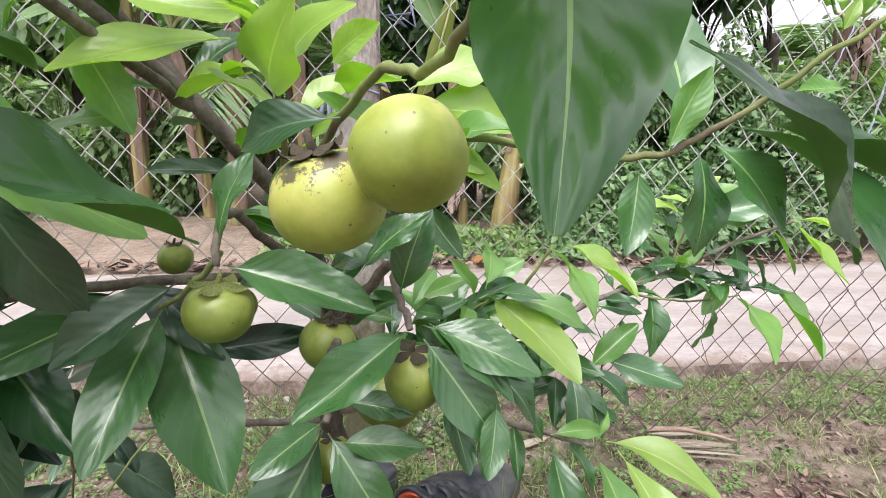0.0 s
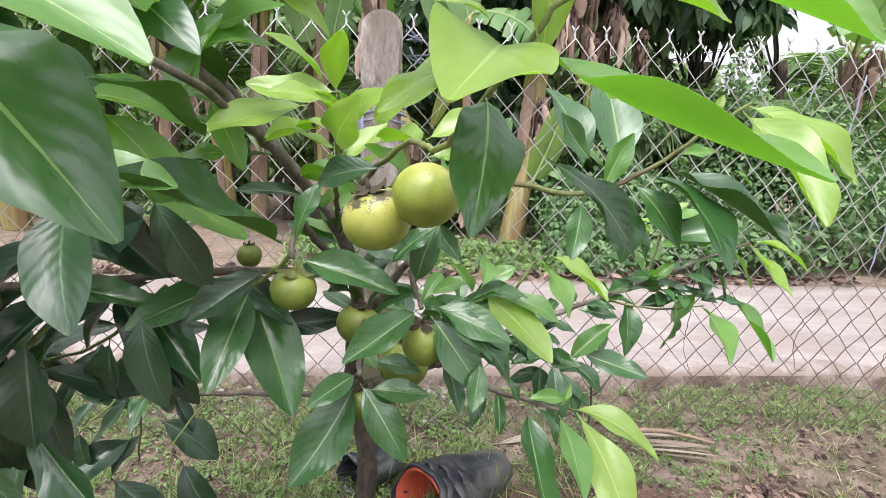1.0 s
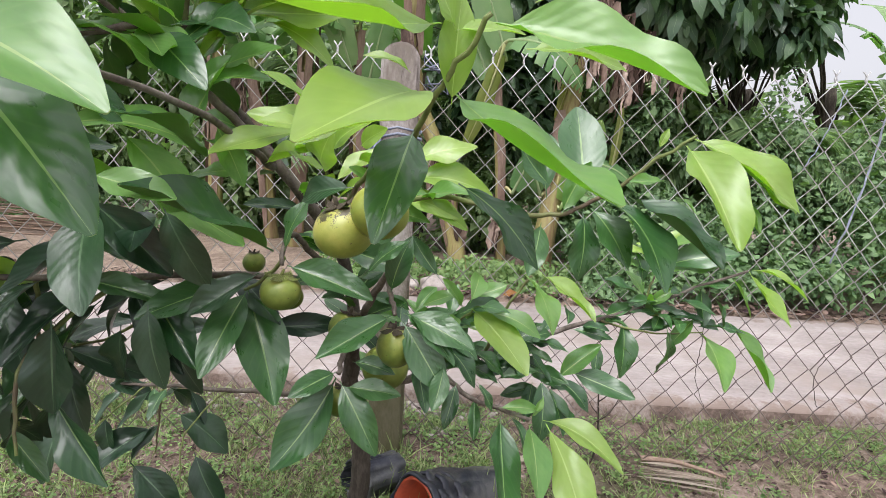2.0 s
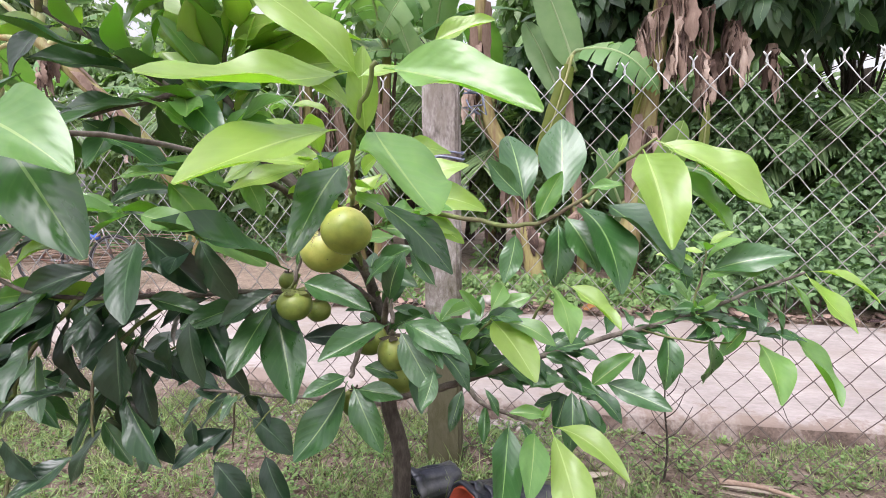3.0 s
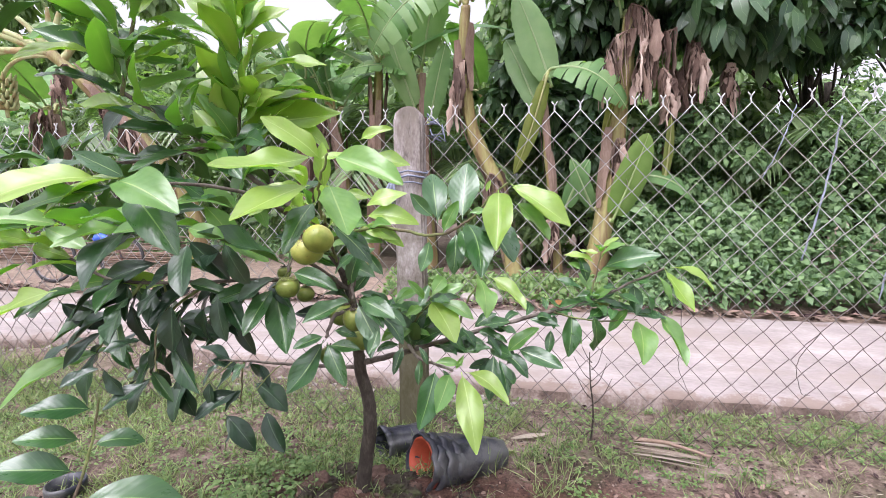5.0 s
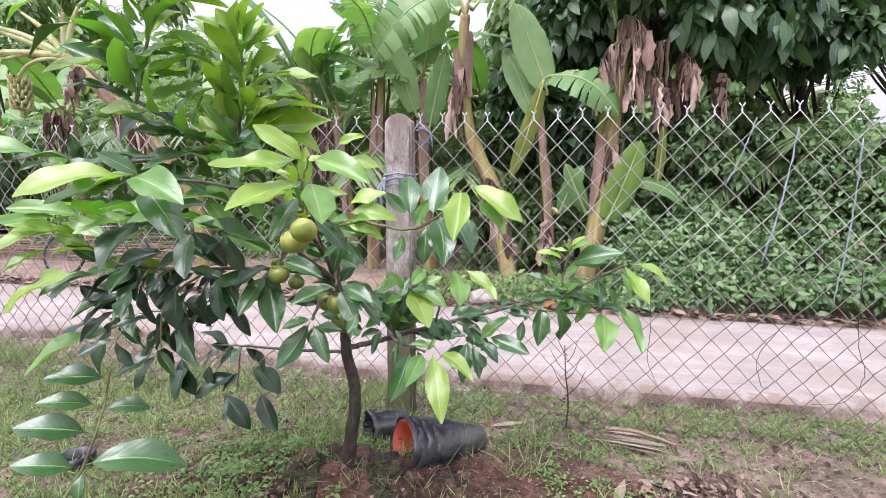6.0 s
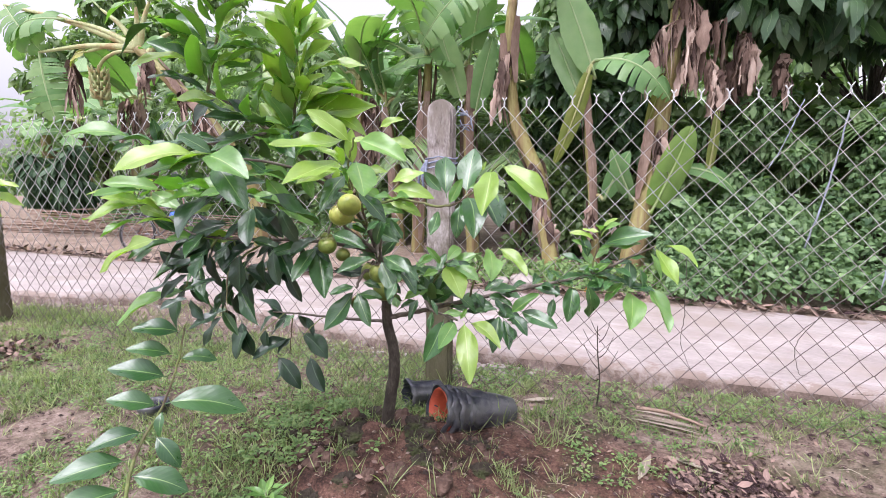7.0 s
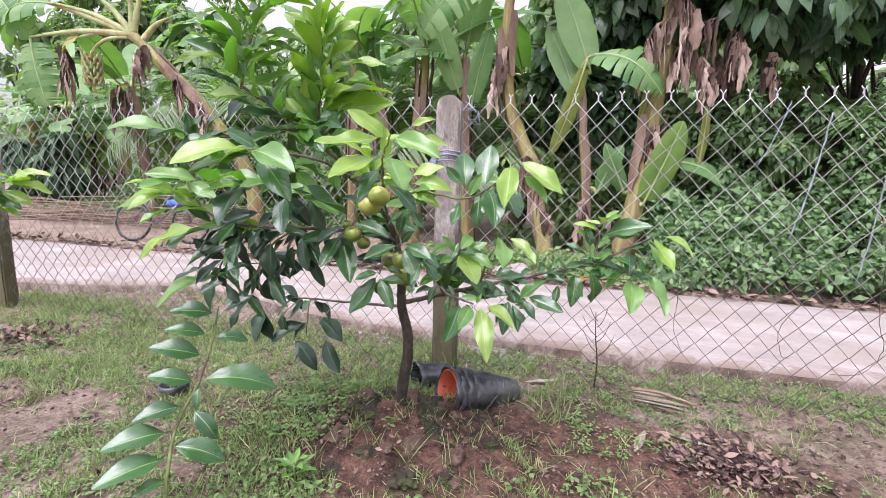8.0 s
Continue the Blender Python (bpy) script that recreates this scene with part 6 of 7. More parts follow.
spray([(0.05, -0.8, 0.72), (0.12, -0.83, 0.86), (0.16, -0.84, 0.95)], 14, "old mid", 0.14, 0.8, 0.34)



join_fill(tree)


def fruit(at, size, stretch, skin_seed, tilt, scar=False, star=1.0):
    """A round unripe fruit with its lobed calyx and stalk."""
    o = Vector(at) - TREE
    bm = bmesh.new()
    bmesh.ops.create_uvsphere(bm, u_segments=32, v_segments=20, radius=1)
    for v in bm.verts:
        x, y, z = v.co
        dent = 0.16 * math.exp(-(x * x + y * y) * 7) * (1 if z > 0 else -0.6)
        lobes = 1 + 0.02 * math.cos(4 * math.atan2(y, x)) * (1 - z * z)
        v.co = Vector((x * lobes, y * lobes, z * stretch - dent)) + 0.02 * Vector(noise.noise_vector(v.co * 1.3 + Vector((skin_seed, 0, 0))))
    me = bpy.data.meshes.new("fruit")
    bm.to_mesh(me)
    bm.free()
    me.materials.append(M_SCAR if scar else M_FRUIT if at[2] > 1.2 else M_SHADED_FRUIT)
    me.polygons.foreach_set("use_smooth", [True] * len(me.polygons))
    ob = part("fruit", me, tree, "glossy yellow-green unripe fruit" if at[2] > 1.2 else "glossy green unripe fruit, leaf shade put into its colour")
    ob.matrix_local = Matrix.Translation(o) @ Euler([radians(a) for a in tilt]).to_matrix().to_4x4() @ Matrix.Diagonal((size / 2, size / 2, size / 2, 1))
    lobes = []
    for k in range(4):
        a = k * math.pi / 2 + 0.4
        u, t = Vector((math.cos(a), math.sin(a), 0)), Vector((-math.sin(a), math.cos(a), 0))
        vs, top = [], 0.86 * stretch
        for i, (rr, ww, zz) in enumerate(((0.05, 0.06, 0.07), (0.24, 0.2, 0.06), (0.42, 0.2, 0.05), (0.56, 0.1, 0.12), (0.62, 0.02, 0.2))):
            rr, ww, drop = rr * star, ww * star, 0.55 * (star - 1) * rr
            vs += [u * rr - t * ww + Vector((0, 0, top + zz - drop)), u * rr + Vector((0, 0, top + zz + 0.05 - drop)), u * rr + t * ww + Vector((0, 0, top + zz - drop))]
        fs = [(3 * i + j, 3 * i + j + 1, 3 * i + j + 4, 3 * i + j + 3) for i in range(4) for j in range(2)]
        lobes.append((vs, fs))
    lobes.append(tube([(0, 0, 0.8 * stretch), (0.02, 0.03, 1.05 * stretch), (0.1, 0.02, 1.25 * stretch)], [0.1, 0.08, 0.07], 7))
    part("calyx", mesh_of("calyx", *joined(lobes), [M_CALYX if skin_seed % 2 else M_BLACK]), ob, "dark curled calyx")
    return ob


fruit((0.128, -1.392, 1.232), 0.077, 0.96, 4, (-38, 14, 20))
fruit((0.07, -1.34, 1.197), 0.088, 0.93, 4, (-16, -6, 110), True)
fruit((-0.065, -1.216, 1.066), 0.072, 0.92, 3, (6, 0, 60), False, 1.45)
fruit((0.14, -1.2, 0.972), 0.07, 1.12, 2, (8, -5, 0), False, 1.3)
fruit((0.03, -1.15, 0.834), 0.06, 1.05, 6, (0, 5, 30))
fruit((-0.122, -1.0, 0.996), 0.062, 0.95, 5, (0, 0, 15))
fruit((0.012, -1.0, 0.93), 0.088, 0.95, 8, (10, 0, 80))
fruit((0.108, -1.07, 0.875), 0.1, 0.95, 10, (0, 12, 50))
fruit((0.957, -0.44, 0.868), 0.05, 0.95, 7, (0, 0, 0))
fruit((-0.2, -1.0, 1.07), 0.048, 1.0, 12, (0, 0, 40))


# ---- sapling in front of the tree ----
SAP = Vector((-0.56, -1.76, 0.0))
sapling = thing("sapling", SAP, "slender sapling with long glossy leaves on bare soil", "sapling")
limb(sapling, SAP, [(-0.56, -1.76, -0.02), (-0.565, -1.73, 0.16), (-0.602, -1.65, 0.3), (-0.611, -1.595, 0.372), (-0.6, -1.53, 0.449), (-0.592, -1.473, 0.545), (-0.584, -1.432, 0.652), (-0.577, -1.403, 0.76)], 0.0075, 0.003, M_TWIG, "stem")
for v in ((-0.59, -1.51, 0.48, -0.35, -1.36, 0.42), (-0.59, -1.52, 0.46, -0.57, -1.56, 0.38), (-0.6, -1.53, 0.48, -0.72, -1.63, 0.53), (-0.6, -1.48, 0.57, -0.74, -1.6, 0.63), (-0.6, -1.45, 0.65, -0.71, -1.55, 0.69),
          (-0.615, -1.58, 0.4, -0.71, -1.72, 0.39), (-0.615, -1.65, 0.33, -0.74, -1.82, 0.33), (-0.59, -1.69, 0.25, -0.7, -1.89, 0.24)):
    hang_leaf(sapling, SAP, v[:3], v[3:], "old", 0.42, (0.1, -0.55, 0.8), 2)
for v in ((-0.59, -1.56, 0.38, -0.49, -1.55, 0.27), (-0.6, -1.66, 0.28, -0.44, -1.57, 0.2), (-0.58, -1.44, 0.63, -0.48, -1.36, 0.61), (-0.585, -1.42, 0.73, -0.7, -1.53, 0.76), (-0.57, -1.72, 0.19, -0.61, -1.82, 0.18)):
    hang_leaf(sapling, SAP, v[:3], v[3:], "old", 0.44, (0.1, -0.55, 0.8), 2)


# ---- second young tree at the fence's other end ----
SECOND = Vector((-2.55, -1.3, 0.0))
second = thing("young_tree", SECOND, "slim young tree with bright drooping leaves", "tree")
limb(second, SECOND, [(-2.55, -1.3, -0.03), (-2.52, -1.3, 0.5), (-2.42, -1.34, 0.95), (-2.4, -1.38, 1.35)], 0.014, 0.005, M_BARK, "trunk")
limb(second, SECOND, [(-2.44, -1.33, 0.85), (-2.05, -1.38, 1.1), (-1.62, -1.42, 1.28)], 0.006, 0.003, M_TWIG, "twig", 3)
for k in range(30):
    a = k * 2.4
    p = Vector((-2.0, -1.37, 1.1)).lerp(Vector((-1.64, -1.42, 1.27)), (k % 15) / 14)
    u = Vector((math.cos(a), math.sin(a), leaf_rng.uniform(-0.6, 0.3)))
    hang_leaf(second, SECOND, p, p + u * leaf_rng.uniform(0.12, 0.17), "young" if k % 3 else "old")


# ---- nursery pots under the tree ----
def pot_shell(r0, r1, length, wall, seed, crumple):
    """An open tapered pot along +x, its mouth at x = 0: outer and inner wall, rolled rim, closed end."""
    rr = random.Random(seed)
    prof = [(0.0, r0 * 1.03), (0.012, r0 * 1.06), (0.03, r0 * 1.05), (0.034, r0), (length * 0.25, r0 * 0.97), (length * 0.5, r0 + (r1 - r0) * 0.5), (length * 0.75, r0 + (r1 - r0) * 0.78), (length * 0.97, r1), (length, r1 * 0.9), (length, 0.001)]
    inner = [(length * 0.95, 0.001), (length * 0.94, r1 * 0.9), (length * 0.5, r0 + (r1 - r0) * 0.5 - wall), (0.05, r0 * 0.96 - wall), (0.0, r0 - wall)]
    verts, faces, n = [], [], 36
    for x, q in inner[::1] + prof:
        for k in range(n):
            a = 2 * math.pi * k / n
            dent = 1 + crumple * noise.noise((math.cos(a) * 2 + seed, math.sin(a) * 2, x * 9)) if q > 0.01 else 1
            verts.append((x + 0.9 * crumple * q * noise.noise((math.cos(a) * 3, math.sin(a) * 3, seed)) * (x < 0.04), q * dent * math.cos(a), q * dent * math.sin(a)))
    m = len(inner) + len(prof)
    faces = [(i * n + k, i * n + (k + 1) % n, (i + 1) * n + (k + 1) % n, (i + 1) * n + k) for i in range(m - 1) for k in range(n)]
    return verts, faces


def nested_pots(base, tip, shells, label):
    holder = thing("plant_pots", base, label, "plant pots")
    holder.matrix_world = aim(base, tip)
    for shift, r0, r1, ln, mat, crumple, text in shells:
        ob = part("pot", mesh_of("pot", *pot_shell(r0, r1, ln, 0.004, int(r0 * 1000), crumple), [mat]), holder, text)
        ob.location = (shift, 0, 0)
    return holder


stack = nested_pots((0.165, -0.55, 0.115), (0.49, -0.26, 0.03), [(0.0, 0.124, 0.085, 0.3, M_POT, 0.14, "black crumpled plastic nursery pot"), (0.035, 0.12, 0.09, 0.3, M_POT, 0.18, "black crumpled plastic nursery pot"), (0.075, 0.121, 0.085, 0.34, M_POT, 0.16, "black crumpled plastic nursery pot"), (0.13, 0.116, 0.074, 0.34, M_POT, 0.14, "black crumpled plastic nursery pot"), (0.008, 0.113, 0.075, 0.26, M_CLAY, 0.02, "orange-red plastic pot")],
                    "black nursery pots nested on their side over an orange pot")
nested_pots((-0.08, -0.36, 0.075), (0.1, -0.2, 0.07), [(0.0, 0.085, 0.06, 0.22, M_POT, 0.4, "torn black plastic nursery pot")], "torn black nursery pot lying behind the others")
nested_pots((-1.36, -0.92, 0.01), (-1.355, -0.92, -0.2), [(-0.08, 0.075, 0.06, 0.12, M_POT, 0.03, "black plastic nursery pot")], "black nursery pot sunk in the grass")

# fallen fruit and clods on the mound
for i in range(60):
    a, q = leaf_rng.uniform(0, 6.28), leaf_rng.uniform(0.45, 1.12)
    x, y = 0.02 + 0.55 * q * math.cos(a), -0.85 + 0.38 * q * math.sin(a)
    s = leaf_rng.choice((0.01, 0.014, 0.02, 0.028, 0.042))
    bm = bmesh.new()
    bmesh.ops.create_icosphere(bm, subdivisions=3, radius=s)
    for v in bm.verts:
        v.co = v.co * (1 + 0.5 * noise.noise(v.co / s * 0.9 + Vector((i * 3.1, 0, 0))) + 0.25 * noise.noise(v.co / s * 2.5 + Vector((0, i, 0))))
    me = bpy.data.meshes.new("clod")
    bm.to_mesh(me)
    bm.free()
    me.materials.append(M_CLOD)
    o = tagged(new("clod", me), "dark lump of dug earth on the mound", "clod", "clods round the trunk")
    o.location = (x, y, ground_height(x, y) + s * 0.05)


# mossy lumps of turned earth round the rim of the mound
for i in range(40):
    a, q = leaf_rng.uniform(0, 6.28), leaf_rng.uniform(0.75, 1.1) if i % 2 else leaf_rng.uniform(0.3, 0.55)
    x, y = 0.0 + 0.5 * q * math.cos(a), -0.85 + 0.38 * q * math.sin(a)
    s = leaf_rng.choice((0.025, 0.035, 0.045, 0.06))
    bm = bmesh.new()
    bmesh.ops.create_icosphere(bm, subdivisions=4, radius=s)
    for v in bm.verts:
        v.co = v.co * (1 + 0.6 * noise.noise(v.co / s * 0.9 + Vector((i * 2.3, 5, 0))) + 0.4 * noise.noise(v.co / s * 2.4 + Vector((0, i, 7))) + 0.3 * noise.noise(v.co / s * 5.5 + Vector((3, i, 7))))
        v.co.z *= 0.6
    me = bpy.data.meshes.new("clod")
    bm.to_mesh(me)
    bm.free()
    me.materials.append(M_MOSSY)
    o = tagged(new("clod", me), "large mossy lump of earth at the mound's rim", "clod", "clods round the trunk")
    o.location = (x, y, ground_height(x, y) - s * 0.12)


# ---- grass, weeds and litter ----
def bare(x, y):
    """How bare the soil is: trodden ground by the mound and towards the viewer on one side."""
    d = math.hypot((x - 0.1) / 0.6, (y + 0.95) / 0.42)
    b = 1.0 if d < 0.95 else 0.0
    if x > 0.5:
        b = 0.3
    if x > 0.3 and y < -0.25:
        b = max(b, min(0.93, 0.75 + 0.25 * (x - 0.3)))
    if x < -1.6 and y < -1.0:
        b = max(b, 0.85)
    return b


def grass_patch(name, x0, x1, y0, y1, tries, tall, label, seed):
    rr = np.random.RandomState(seed)
    X, Y = rr.uniform(x0, x1, tries), rr.uniform(y0, y1, tries)
    P = []
    for x, y in zip(X, Y):
        c = 0.5 + 0.75 * noise.noise((x * 1.5, y * 1.5, 8)) + 0.9 * noise.noise((x * 6, y * 6, 1)) + 0.5 * noise.noise((x * 17, y * 17, 3))
        if c > 0.42 + 0.55 * bare(x, y) and not (near_edge(x) - 0.02 < y < far_edge(x) + 0.05):
            P.append((x, y, ground_height(x, y) - 0.004))
    P = np.array(P)
    n = len(P)
    ax = rr.normal(size=(n, 3)) * np.array([0.5, 0.5, 0.1]) + np.array([0, 0, 0.9])
    nm = np.stack([rr.normal(size=n), rr.normal(size=n), np.full(n, 0.1)], 1)
    ln = tall * rr.uniform(0.35, 1.25, n)
    return tagged(new(name, scatter(name, M_GRASS, P, ax, nm, ln, ln * 0.04 + 0.0018, 3, 0.45)), label, "grass", kind="stuff")


grass_patch("grass", -5.0, 0.7, -2.4, 0.5, 95000, 0.065, "thin green lawn grass on brown soil", 1)
grass_patch("grass", 0.2, 4.2, -1.6, 0.52, 46000, 0.055, "sparse grass on trodden soil by the fence", 2)
def tufts(name, spots, blades, tall, label, seed):
    rr = np.random.RandomState(seed)
    P, A, L = [], [], []
    for x, y in spots:
        for k in range(blades):
            px, py = x + rr.normal(0, 0.025), y + rr.normal(0, 0.025)
            P.append((px, py, ground_height(px, py) - 0.004))
            A.append((rr.normal() * 0.55, rr.normal() * 0.55, 1.0))
            L.append(tall * rr.uniform(0.4, 1.3))
    n = len(P)
    nm = np.stack([rr.normal(size=n), rr.normal(size=n), np.full(n, 0.1)], 1)
    return tagged(new(name, scatter(name, M_GRASS, P, A, nm, np.array(L), np.array(L) * 0.02 + 0.0018, 4, 0.6)), label, "grass", kind="stuff")


spot = random.Random(6)
tufts("grass_tufts", [(spot.uniform(-0.6, 1.4), spot.uniform(-1.75, -0.95)) for _ in range(14)], 7, 0.13, "long arching grass tufts on dug earth", 1)
tufts("grass_tufts", [(x, near_edge(x) - abs(spot.gauss(0.05, 0.05))) for x in [spot.uniform(-3.5, 3.2) for _ in range(110)]], 12, 0.06, "grass tufts along the lane's raised edge", 2)
tufts("grass_tufts", [(spot.uniform(-3.6, 2.8), spot.uniform(-1.3, 0.4)) for _ in range(420)], 12, 0.075, "grass tufts between bare patches", 3)
tufts("grass_tufts", [(0.3 + spot.uniform(-0.4, 0.5), -0.25 + spot.uniform(-0.25, 0.2)) for _ in range(26)], 14, 0.13, "taller grass round the post and pots", 4)
grass_patch("grass", -9.0, -2.4, 0.3, 1.05, 6000, 0.07, "grass at the lane's edge", 3)


def weeds(name, count, x0, x1, y0, y1, size, seed, label, dens=0.2):
    """Small broad-leaved weeds, each a rosette of leaves on short stalks."""
    rr = np.random.RandomState(seed)
    pos, ax, nm, ln = [], [], [], []
    while len(pos) < count * 7:
        x, y = rr.uniform(x0, x1), rr.uniform(y0, y1)
        if 0.5 + 0.9 * noise.noise((x * 1.2, y * 1.2, 4)) < dens + 0.5 * bare(x, y):
            continue
        h, z = size * rr.uniform(0.4, 1.3), ground_height(x, y)
        for k in range(rr.randint(5, 10)):
            a = rr.uniform(0, 6.28)
            u = np.array([math.cos(a), math.sin(a), rr.uniform(-0.1, 0.5)])
            pos.append(np.array([x, y, z + h * rr.uniform(0.2, 1.0)]) + u * 0.012)
            ax.append(u)
            nm.append([rr.normal() * 0.3, rr.normal() * 0.3, 1])
            ln.append(size * rr.uniform(0.35, 0.75))
    ln = np.array(ln)
    return tagged(new(name, scatter(name, M_WEED, pos, ax, nm, ln, ln * 0.62, 3, 0.15)), label, "weeds", kind="stuff")


weeds("weeds", 3600, -3.6, 0.6, -2.0, 0.4, 0.03, 1, "small broad-leaved weeds in the grass")
weeds("weeds", 800, 0.2, 3.2, -1.5, 0.5, 0.033, 2, "small broad-leaved weeds on trodden soil")
weeds("weeds", 110, -0.55, 1.3, -1.75, -0.95, 0.05, 6, "small weeds on the dug earth in front of the tree", -0.2)
weeds("weeds", 110, -0.75, -0.3, -1.15, -0.45, 0.05, 3, "leafy weeds at the foot of the mound", -1.0)

# a taller star-leaved weed seedling
seedling = thing("weed_seedling", (-0.27, -1.37, 0.0), "bright green weed seedling with narrow leaves", "weed")
stalk = part("stalk", mesh_of("stalk", *tube([(0, 0, -0.01), (0.005, 0, 0.05), (0, 0, 0.1)], [0.004, 0.003, 0.002], 6), [M_TWIG]), seedling)
for k in range(9):
    a = k * 2.4
    u = Vector((math.cos(a), math.sin(a), 0.35))
    hang_leaf(seedling, Vector((0, 0, 0)), Vector((0, 0, 0.04 + 0.007 * k)), Vector((0, 0, 0.05 + 0.007 * k)) + u * (0.11 - 0.005 * k), "mid", 0.3, (0, 0, 1))

# dead twig by the fence
twig = thing("dead_twig", (0.98, 0.02, 0.0), "bare dead twig standing in the grass", "twig")
part("stem", mesh_of("stem", *tube(bend([(0, 0, -0.03), (0.01, 0.0, 0.16), (-0.01, -0.01, 0.33), (-0.02, -0.02, 0.5)], 5), taper(16, 0.006, 0.0025), 6), [M_BARK]), twig)
for z, dx, dz in ((0.2, 0.1, 0.16), (0.24, -0.09, 0.14), (0.3, 0.07, 0.14), (0.34, -0.1, 0.13), (0.4, 0.05, 0.13), (0.44, -0.06, 0.09), (0.16, -0.08, 0.06)):
    part("side_twig", mesh_of("side_twig", *tube(bend([(-0.005, -0.01, z), (dx * 0.5, -0.02, z + dz * 0.35), (dx, -0.01, z + dz)], 4), taper(9, 0.003, 0.0012), 5), [M_BARK]), twig)

# heap of dry leaves, straw and loose litter
rr = np.random.RandomState(3)
n = 500
pos = np.stack([-3.25 + rr.normal(0, 0.2, n), -0.48 + rr.normal(0, 0.14, n), np.zeros(n)], 1)
pos[:, 2] = [ground_height(a, b) + 0.006 + 0.05 * rr.uniform(0, 1) * math.exp(-((a + 3.25) ** 2 + (b + 0.48) ** 2) / 0.06) for a, b in pos[:, :2]]
ln = rr.uniform(0.02, 0.07, n)
tagged(new("leaf_heap", scatter("leaf_heap", M_DRY, pos, rr.normal(size=(n, 3)) * np.array([1, 1, 0.25]), rr.normal(size=(n, 3)) * 0.35 + np.array([0, 0, 1]), ln, ln * 0.5, 3, -0.3)), "small heap of dry brown leaves beside the fence post", "leaf heap", kind="stuff")
n = 1000
pos = np.stack([1.58 + rr.normal(0, 0.14, n), -0.6 + rr.normal(0, 0.12, n), np.zeros(n)], 1)
pos[:, 2] = [ground_height(a, b) + 0.006 + 0.05 * rr.uniform(0, 1) * math.exp(-((a - 1.58) ** 2 + (b + 0.62) ** 2) / 0.06) for a, b in pos[:, :2]]
ax = rr.normal(size=(n, 3)) * np.array([1, 1, 0.25])
ln = rr.uniform(0.012, 0.07, n) * rr.uniform(0.4, 1.0, n)
tagged(new("leaf_heap", scatter("leaf_heap", M_DRY, pos, ax, rr.normal(size=(n, 3)) * 0.35 + np.array([0, 0, 1]), ln, ln * 0.55, 3, -0.3)), "heap of curled dry brown leaves on soil", "leaf heap", kind="stuff")
# a fallen, bleached palm frond: a split stalk and long strips lying side by side
frond = thing("dry_palm_frond", (1.14, -0.1, 0.0), "bleached dry palm frond lying in the grass", "palm frond")
for k in range(15):
    y0, ln_ = -0.04 + 0.009 * k + rr.uniform(-0.01, 0.01), rr.uniform(0.22, 0.42)
    v = Vector((ln_, rr.uniform(-0.09, 0.03), rr.uniform(-0.005, 0.02)))
    part("strip", scatter("strip", M_STRAW, [Vector((rr.uniform(-0.02, 0.08), y0, 0.018 + 0.004 * (k % 5)))], [v], [(rr.normal() * 0.3, rr.normal() * 0.3, 1)], np.array([ln_]), np.array([rr.uniform(0.012, 0.026)]), 4, 0.03), frond)
part("stalk", mesh_of("stalk", *tube(bend([(0.06, 0.11, 0.03), (0.22, 0.07, 0.045), (0.4, 0.0, 0.03)], 5, 0.002, random.Random(2)), taper(11, 0.014, 0.006), 7), [M_STICK]), frond, "split brown palm stalk")
n = 4200
pos = np.stack([rr.uniform(-3.4, 3.2, n), rr.uniform(-2.0, 0.5, n), np.zeros(n)], 1)
pos[:, 2] = [ground_height(a, b) + 0.006 for a, b in pos[:, :2]]
ln = rr.uniform(0.006, 0.04, n)
tagged(new("leaf_litter", scatter("leaf_litter", M_DRY, pos, rr.normal(size=(n, 3)) * np.array([1, 1, 0.1]), rr.normal(size=(n, 3)) * 0.3 + np.array([0, 0, 1]), ln, ln * 0.5, 3, -0.2)), "scattered dry leaves on the soil", "litter", kind="stuff")
n = 1300
pos = np.stack([rr.uniform(-9, 5, n), 2.53 + np.abs(rr.normal(0, 0.13, n)), rr.uniform(0.09, 0.125, n)], 1)
ln = rr.uniform(0.03, 0.13, n)
tagged(new("leaf_litter", scatter("leaf_litter", M_DRY, pos, rr.normal(size=(n, 3)) * np.array([1, 1, 0.15]), rr.normal(size=(n, 3)) * 0.35 + np.array([0, 0, 1]), ln, ln * 0.5, 3, -0.2)), "dry leaves along the far side of the lane", "litter", kind="stuff")
for x, y, ln_, a in ((1.19, -0.55, 0.2, 70), (1.43, -0.46, 0.3, -35), (0.66, -0.02, 0.22, 10)):
    b = Vector((x, y, ground_height(x, y) + 0.012))
    v = Vector((math.cos(radians(a)), math.sin(radians(a)), 0.03)) * ln_ / 2
    husk = tagged(new("palm_husk", scatter("palm_husk", M_STRAW, [b - v], [v], [(0.1, 0, 1)], np.array([ln_]), np.array([0.045]), 4, -0.1)), "pale curled dry husk on the soil", "husk", "husks on the soil")
n = 1500
pos = np.stack([rr.uniform(-3.6, 2.8, n), rr.uniform(-2.0, 0.5, n), np.zeros(n)], 1)
pos[:, 2] = [ground_height(a, b) + 0.012 for a, b in pos[:, :2]]
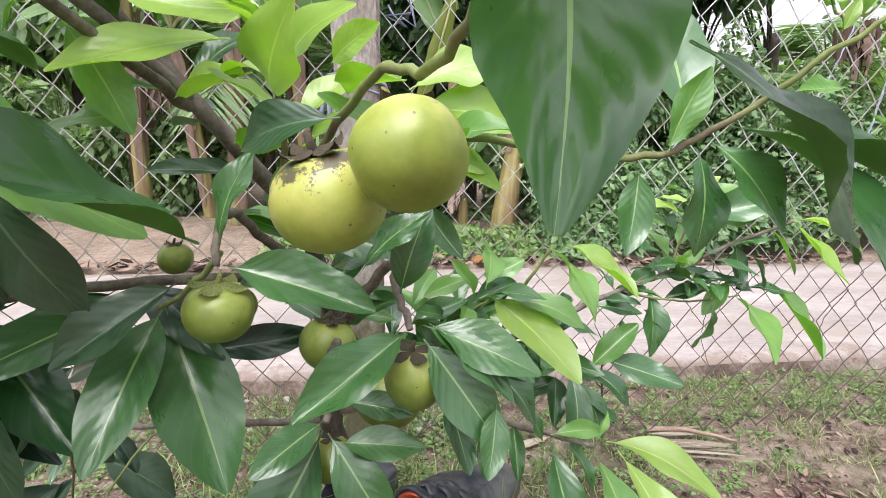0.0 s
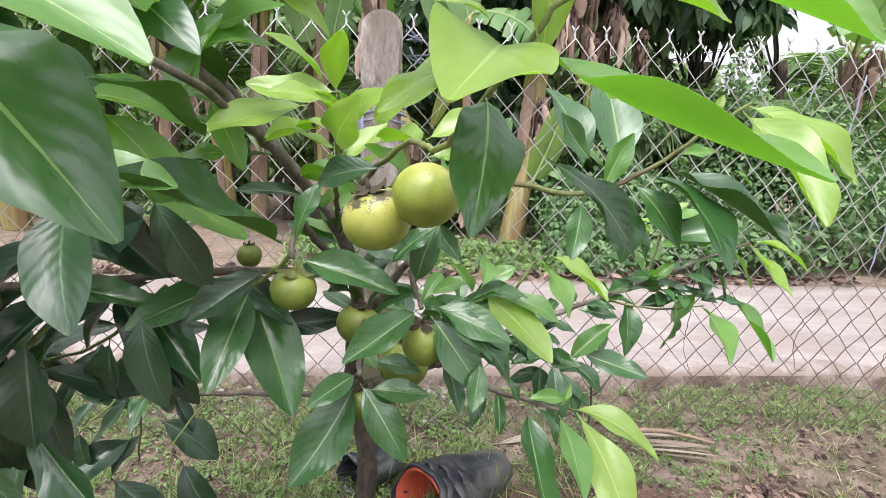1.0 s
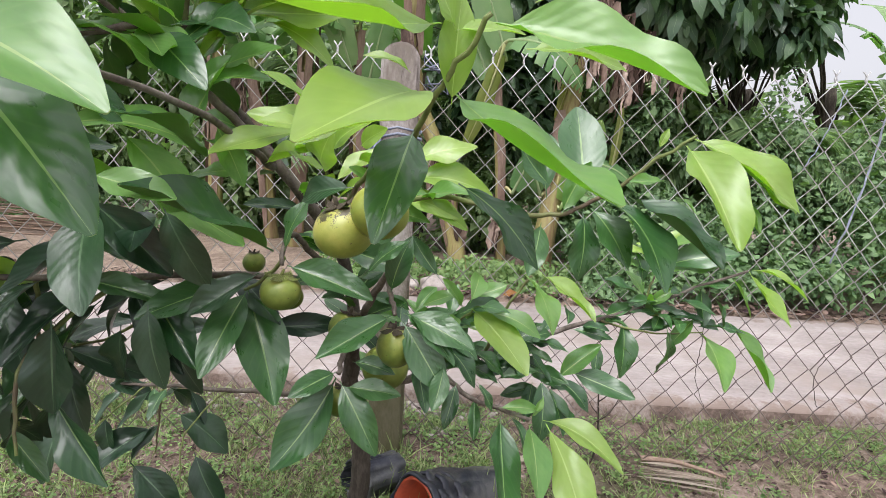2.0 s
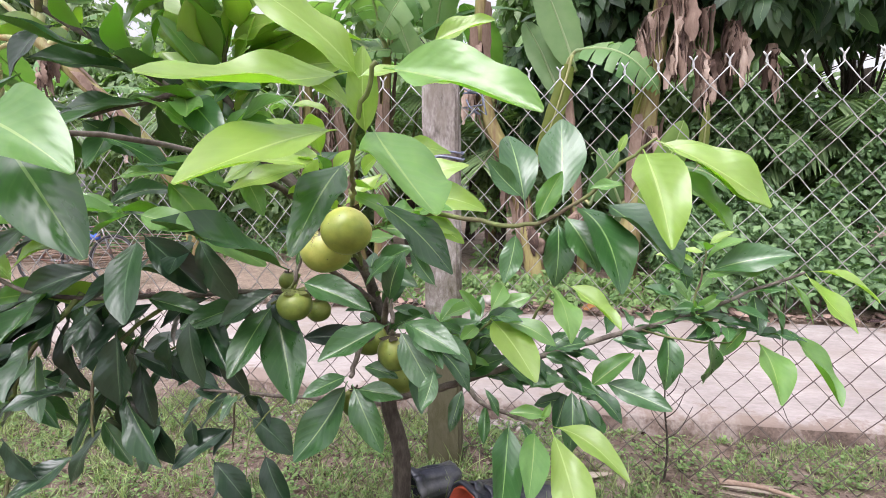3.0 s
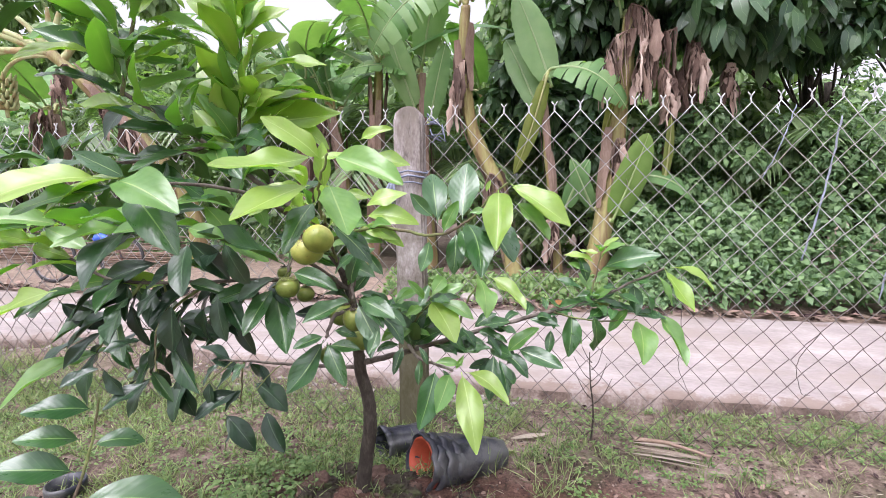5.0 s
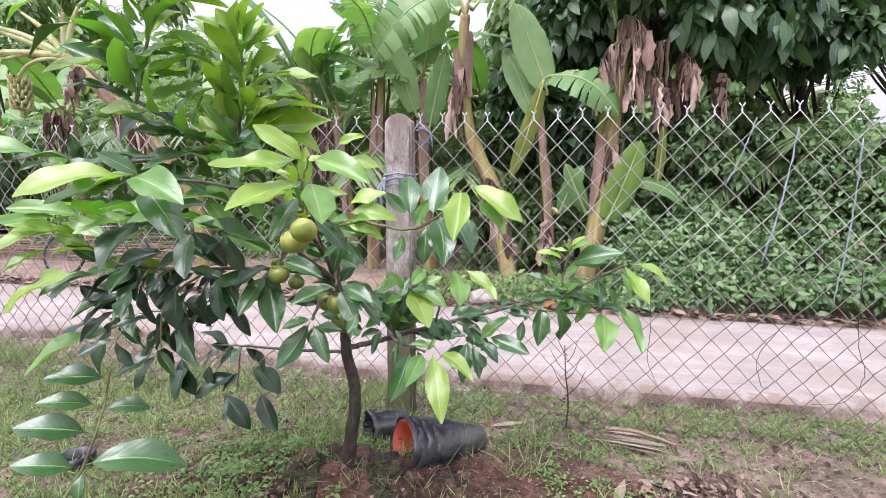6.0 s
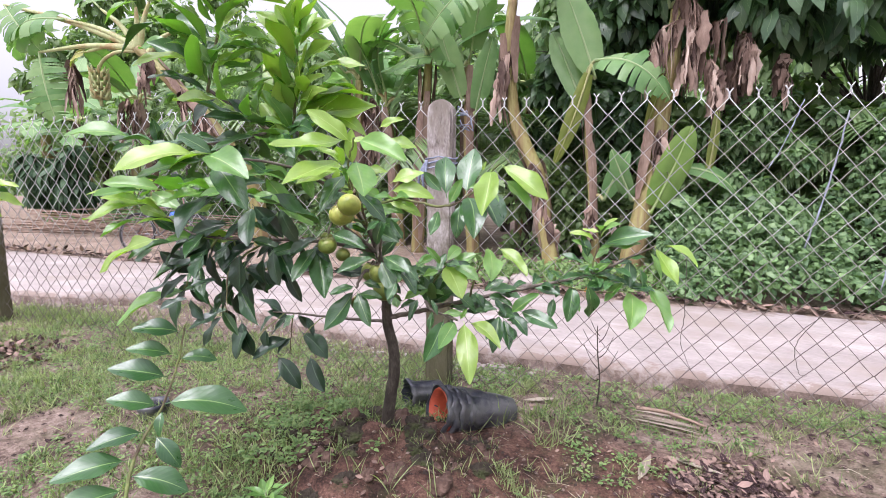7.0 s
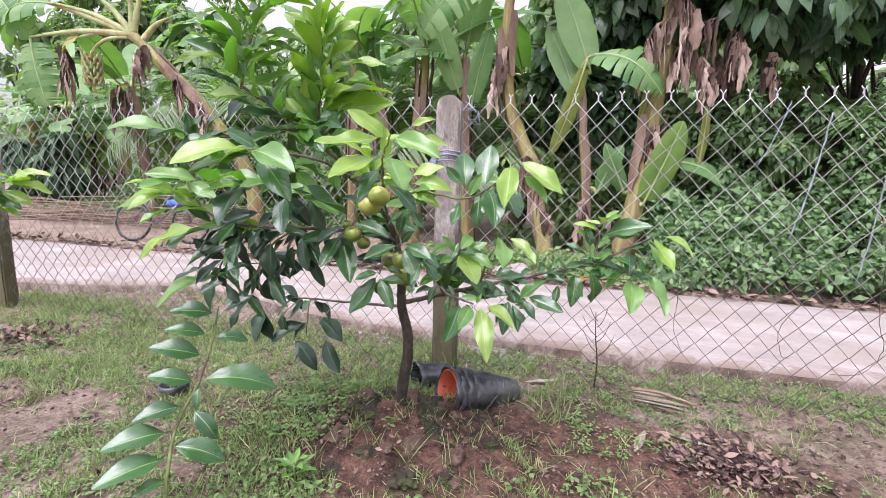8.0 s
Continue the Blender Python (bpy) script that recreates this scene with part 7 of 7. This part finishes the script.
ln = rr.uniform(0.02, 0.11, n)
tagged(new("dry_grass", scatter("dry_grass", M_STRAW, pos, rr.normal(size=(n, 3)) * np.array([1, 1, 0.12]), rr.normal(size=(n, 3)) * 0.3 + np.array([0, 0, 1]), ln, 0.003, 3, 0.1)), "bleached dry grass stems lying on the soil", "dry grass", kind="stuff")
# grit and crumbs of earth
oct_v = np.array([(1, 0, 0), (0, 1, 0), (-1, 0, 0), (0, -1, 0), (0, 0, 0.8), (0, 0, -0.8)], float)
crumbs = []
for x, y, s in zip(rr.uniform(-2.6, 2.8, 9000), rr.uniform(-2.1, 0.3, 9000), np.abs(rr.normal(0, 0.0045, 9000)) + 0.0018):
    q = Matrix.Rotation(rr.uniform(0, 6.28), 3, "Z")
    z = ground_height(x, y) + s * 0.3
    crumbs.append(([Vector((x, y, z)) + q @ Vector((p[0] * s * 1.2, p[1] * s * 0.8, p[2] * s)) for p in oct_v[:5]], [(0, 1, 4), (1, 2, 4), (2, 3, 4), (3, 0, 4)]))
tagged(new("soil_crumbs", mesh_of("soil_crumbs", *joined(crumbs), [M_CRUMB], smooth=False)), "loose crumbs of brown soil and grit", "soil crumbs", kind="stuff")
# pebbles at the lane's near edge
peb = []
for i in range(520):
    x = rr.uniform(-5.2, 0.5) if i % 3 else rr.normal(0.2, 0.16)
    y = near_edge(x) - abs(rr.normal(0, 0.17)) - 0.02
    s = abs(rr.normal(0.006, 0.006)) + 0.004
    bm = bmesh.new()
    bmesh.ops.create_icosphere(bm, subdivisions=1, radius=s)
    vs = [Vector((v.co.x * rr.uniform(0.8, 1.3) + x, v.co.y * rr.uniform(0.8, 1.2) + y, v.co.z * 0.7 + ground_height(x, y) + s * 0.3)) for v in bm.verts]
    bm.verts.index_update()
    peb.append((vs, [tuple(v.index for v in fc.verts) for fc in bm.faces]))
    bm.free()
tagged(new("pebbles", mesh_of("pebbles", *joined(peb), [M_STONE], smooth=False)), "grey pebbles along the lane's edge", "pebbles", kind="stuff")
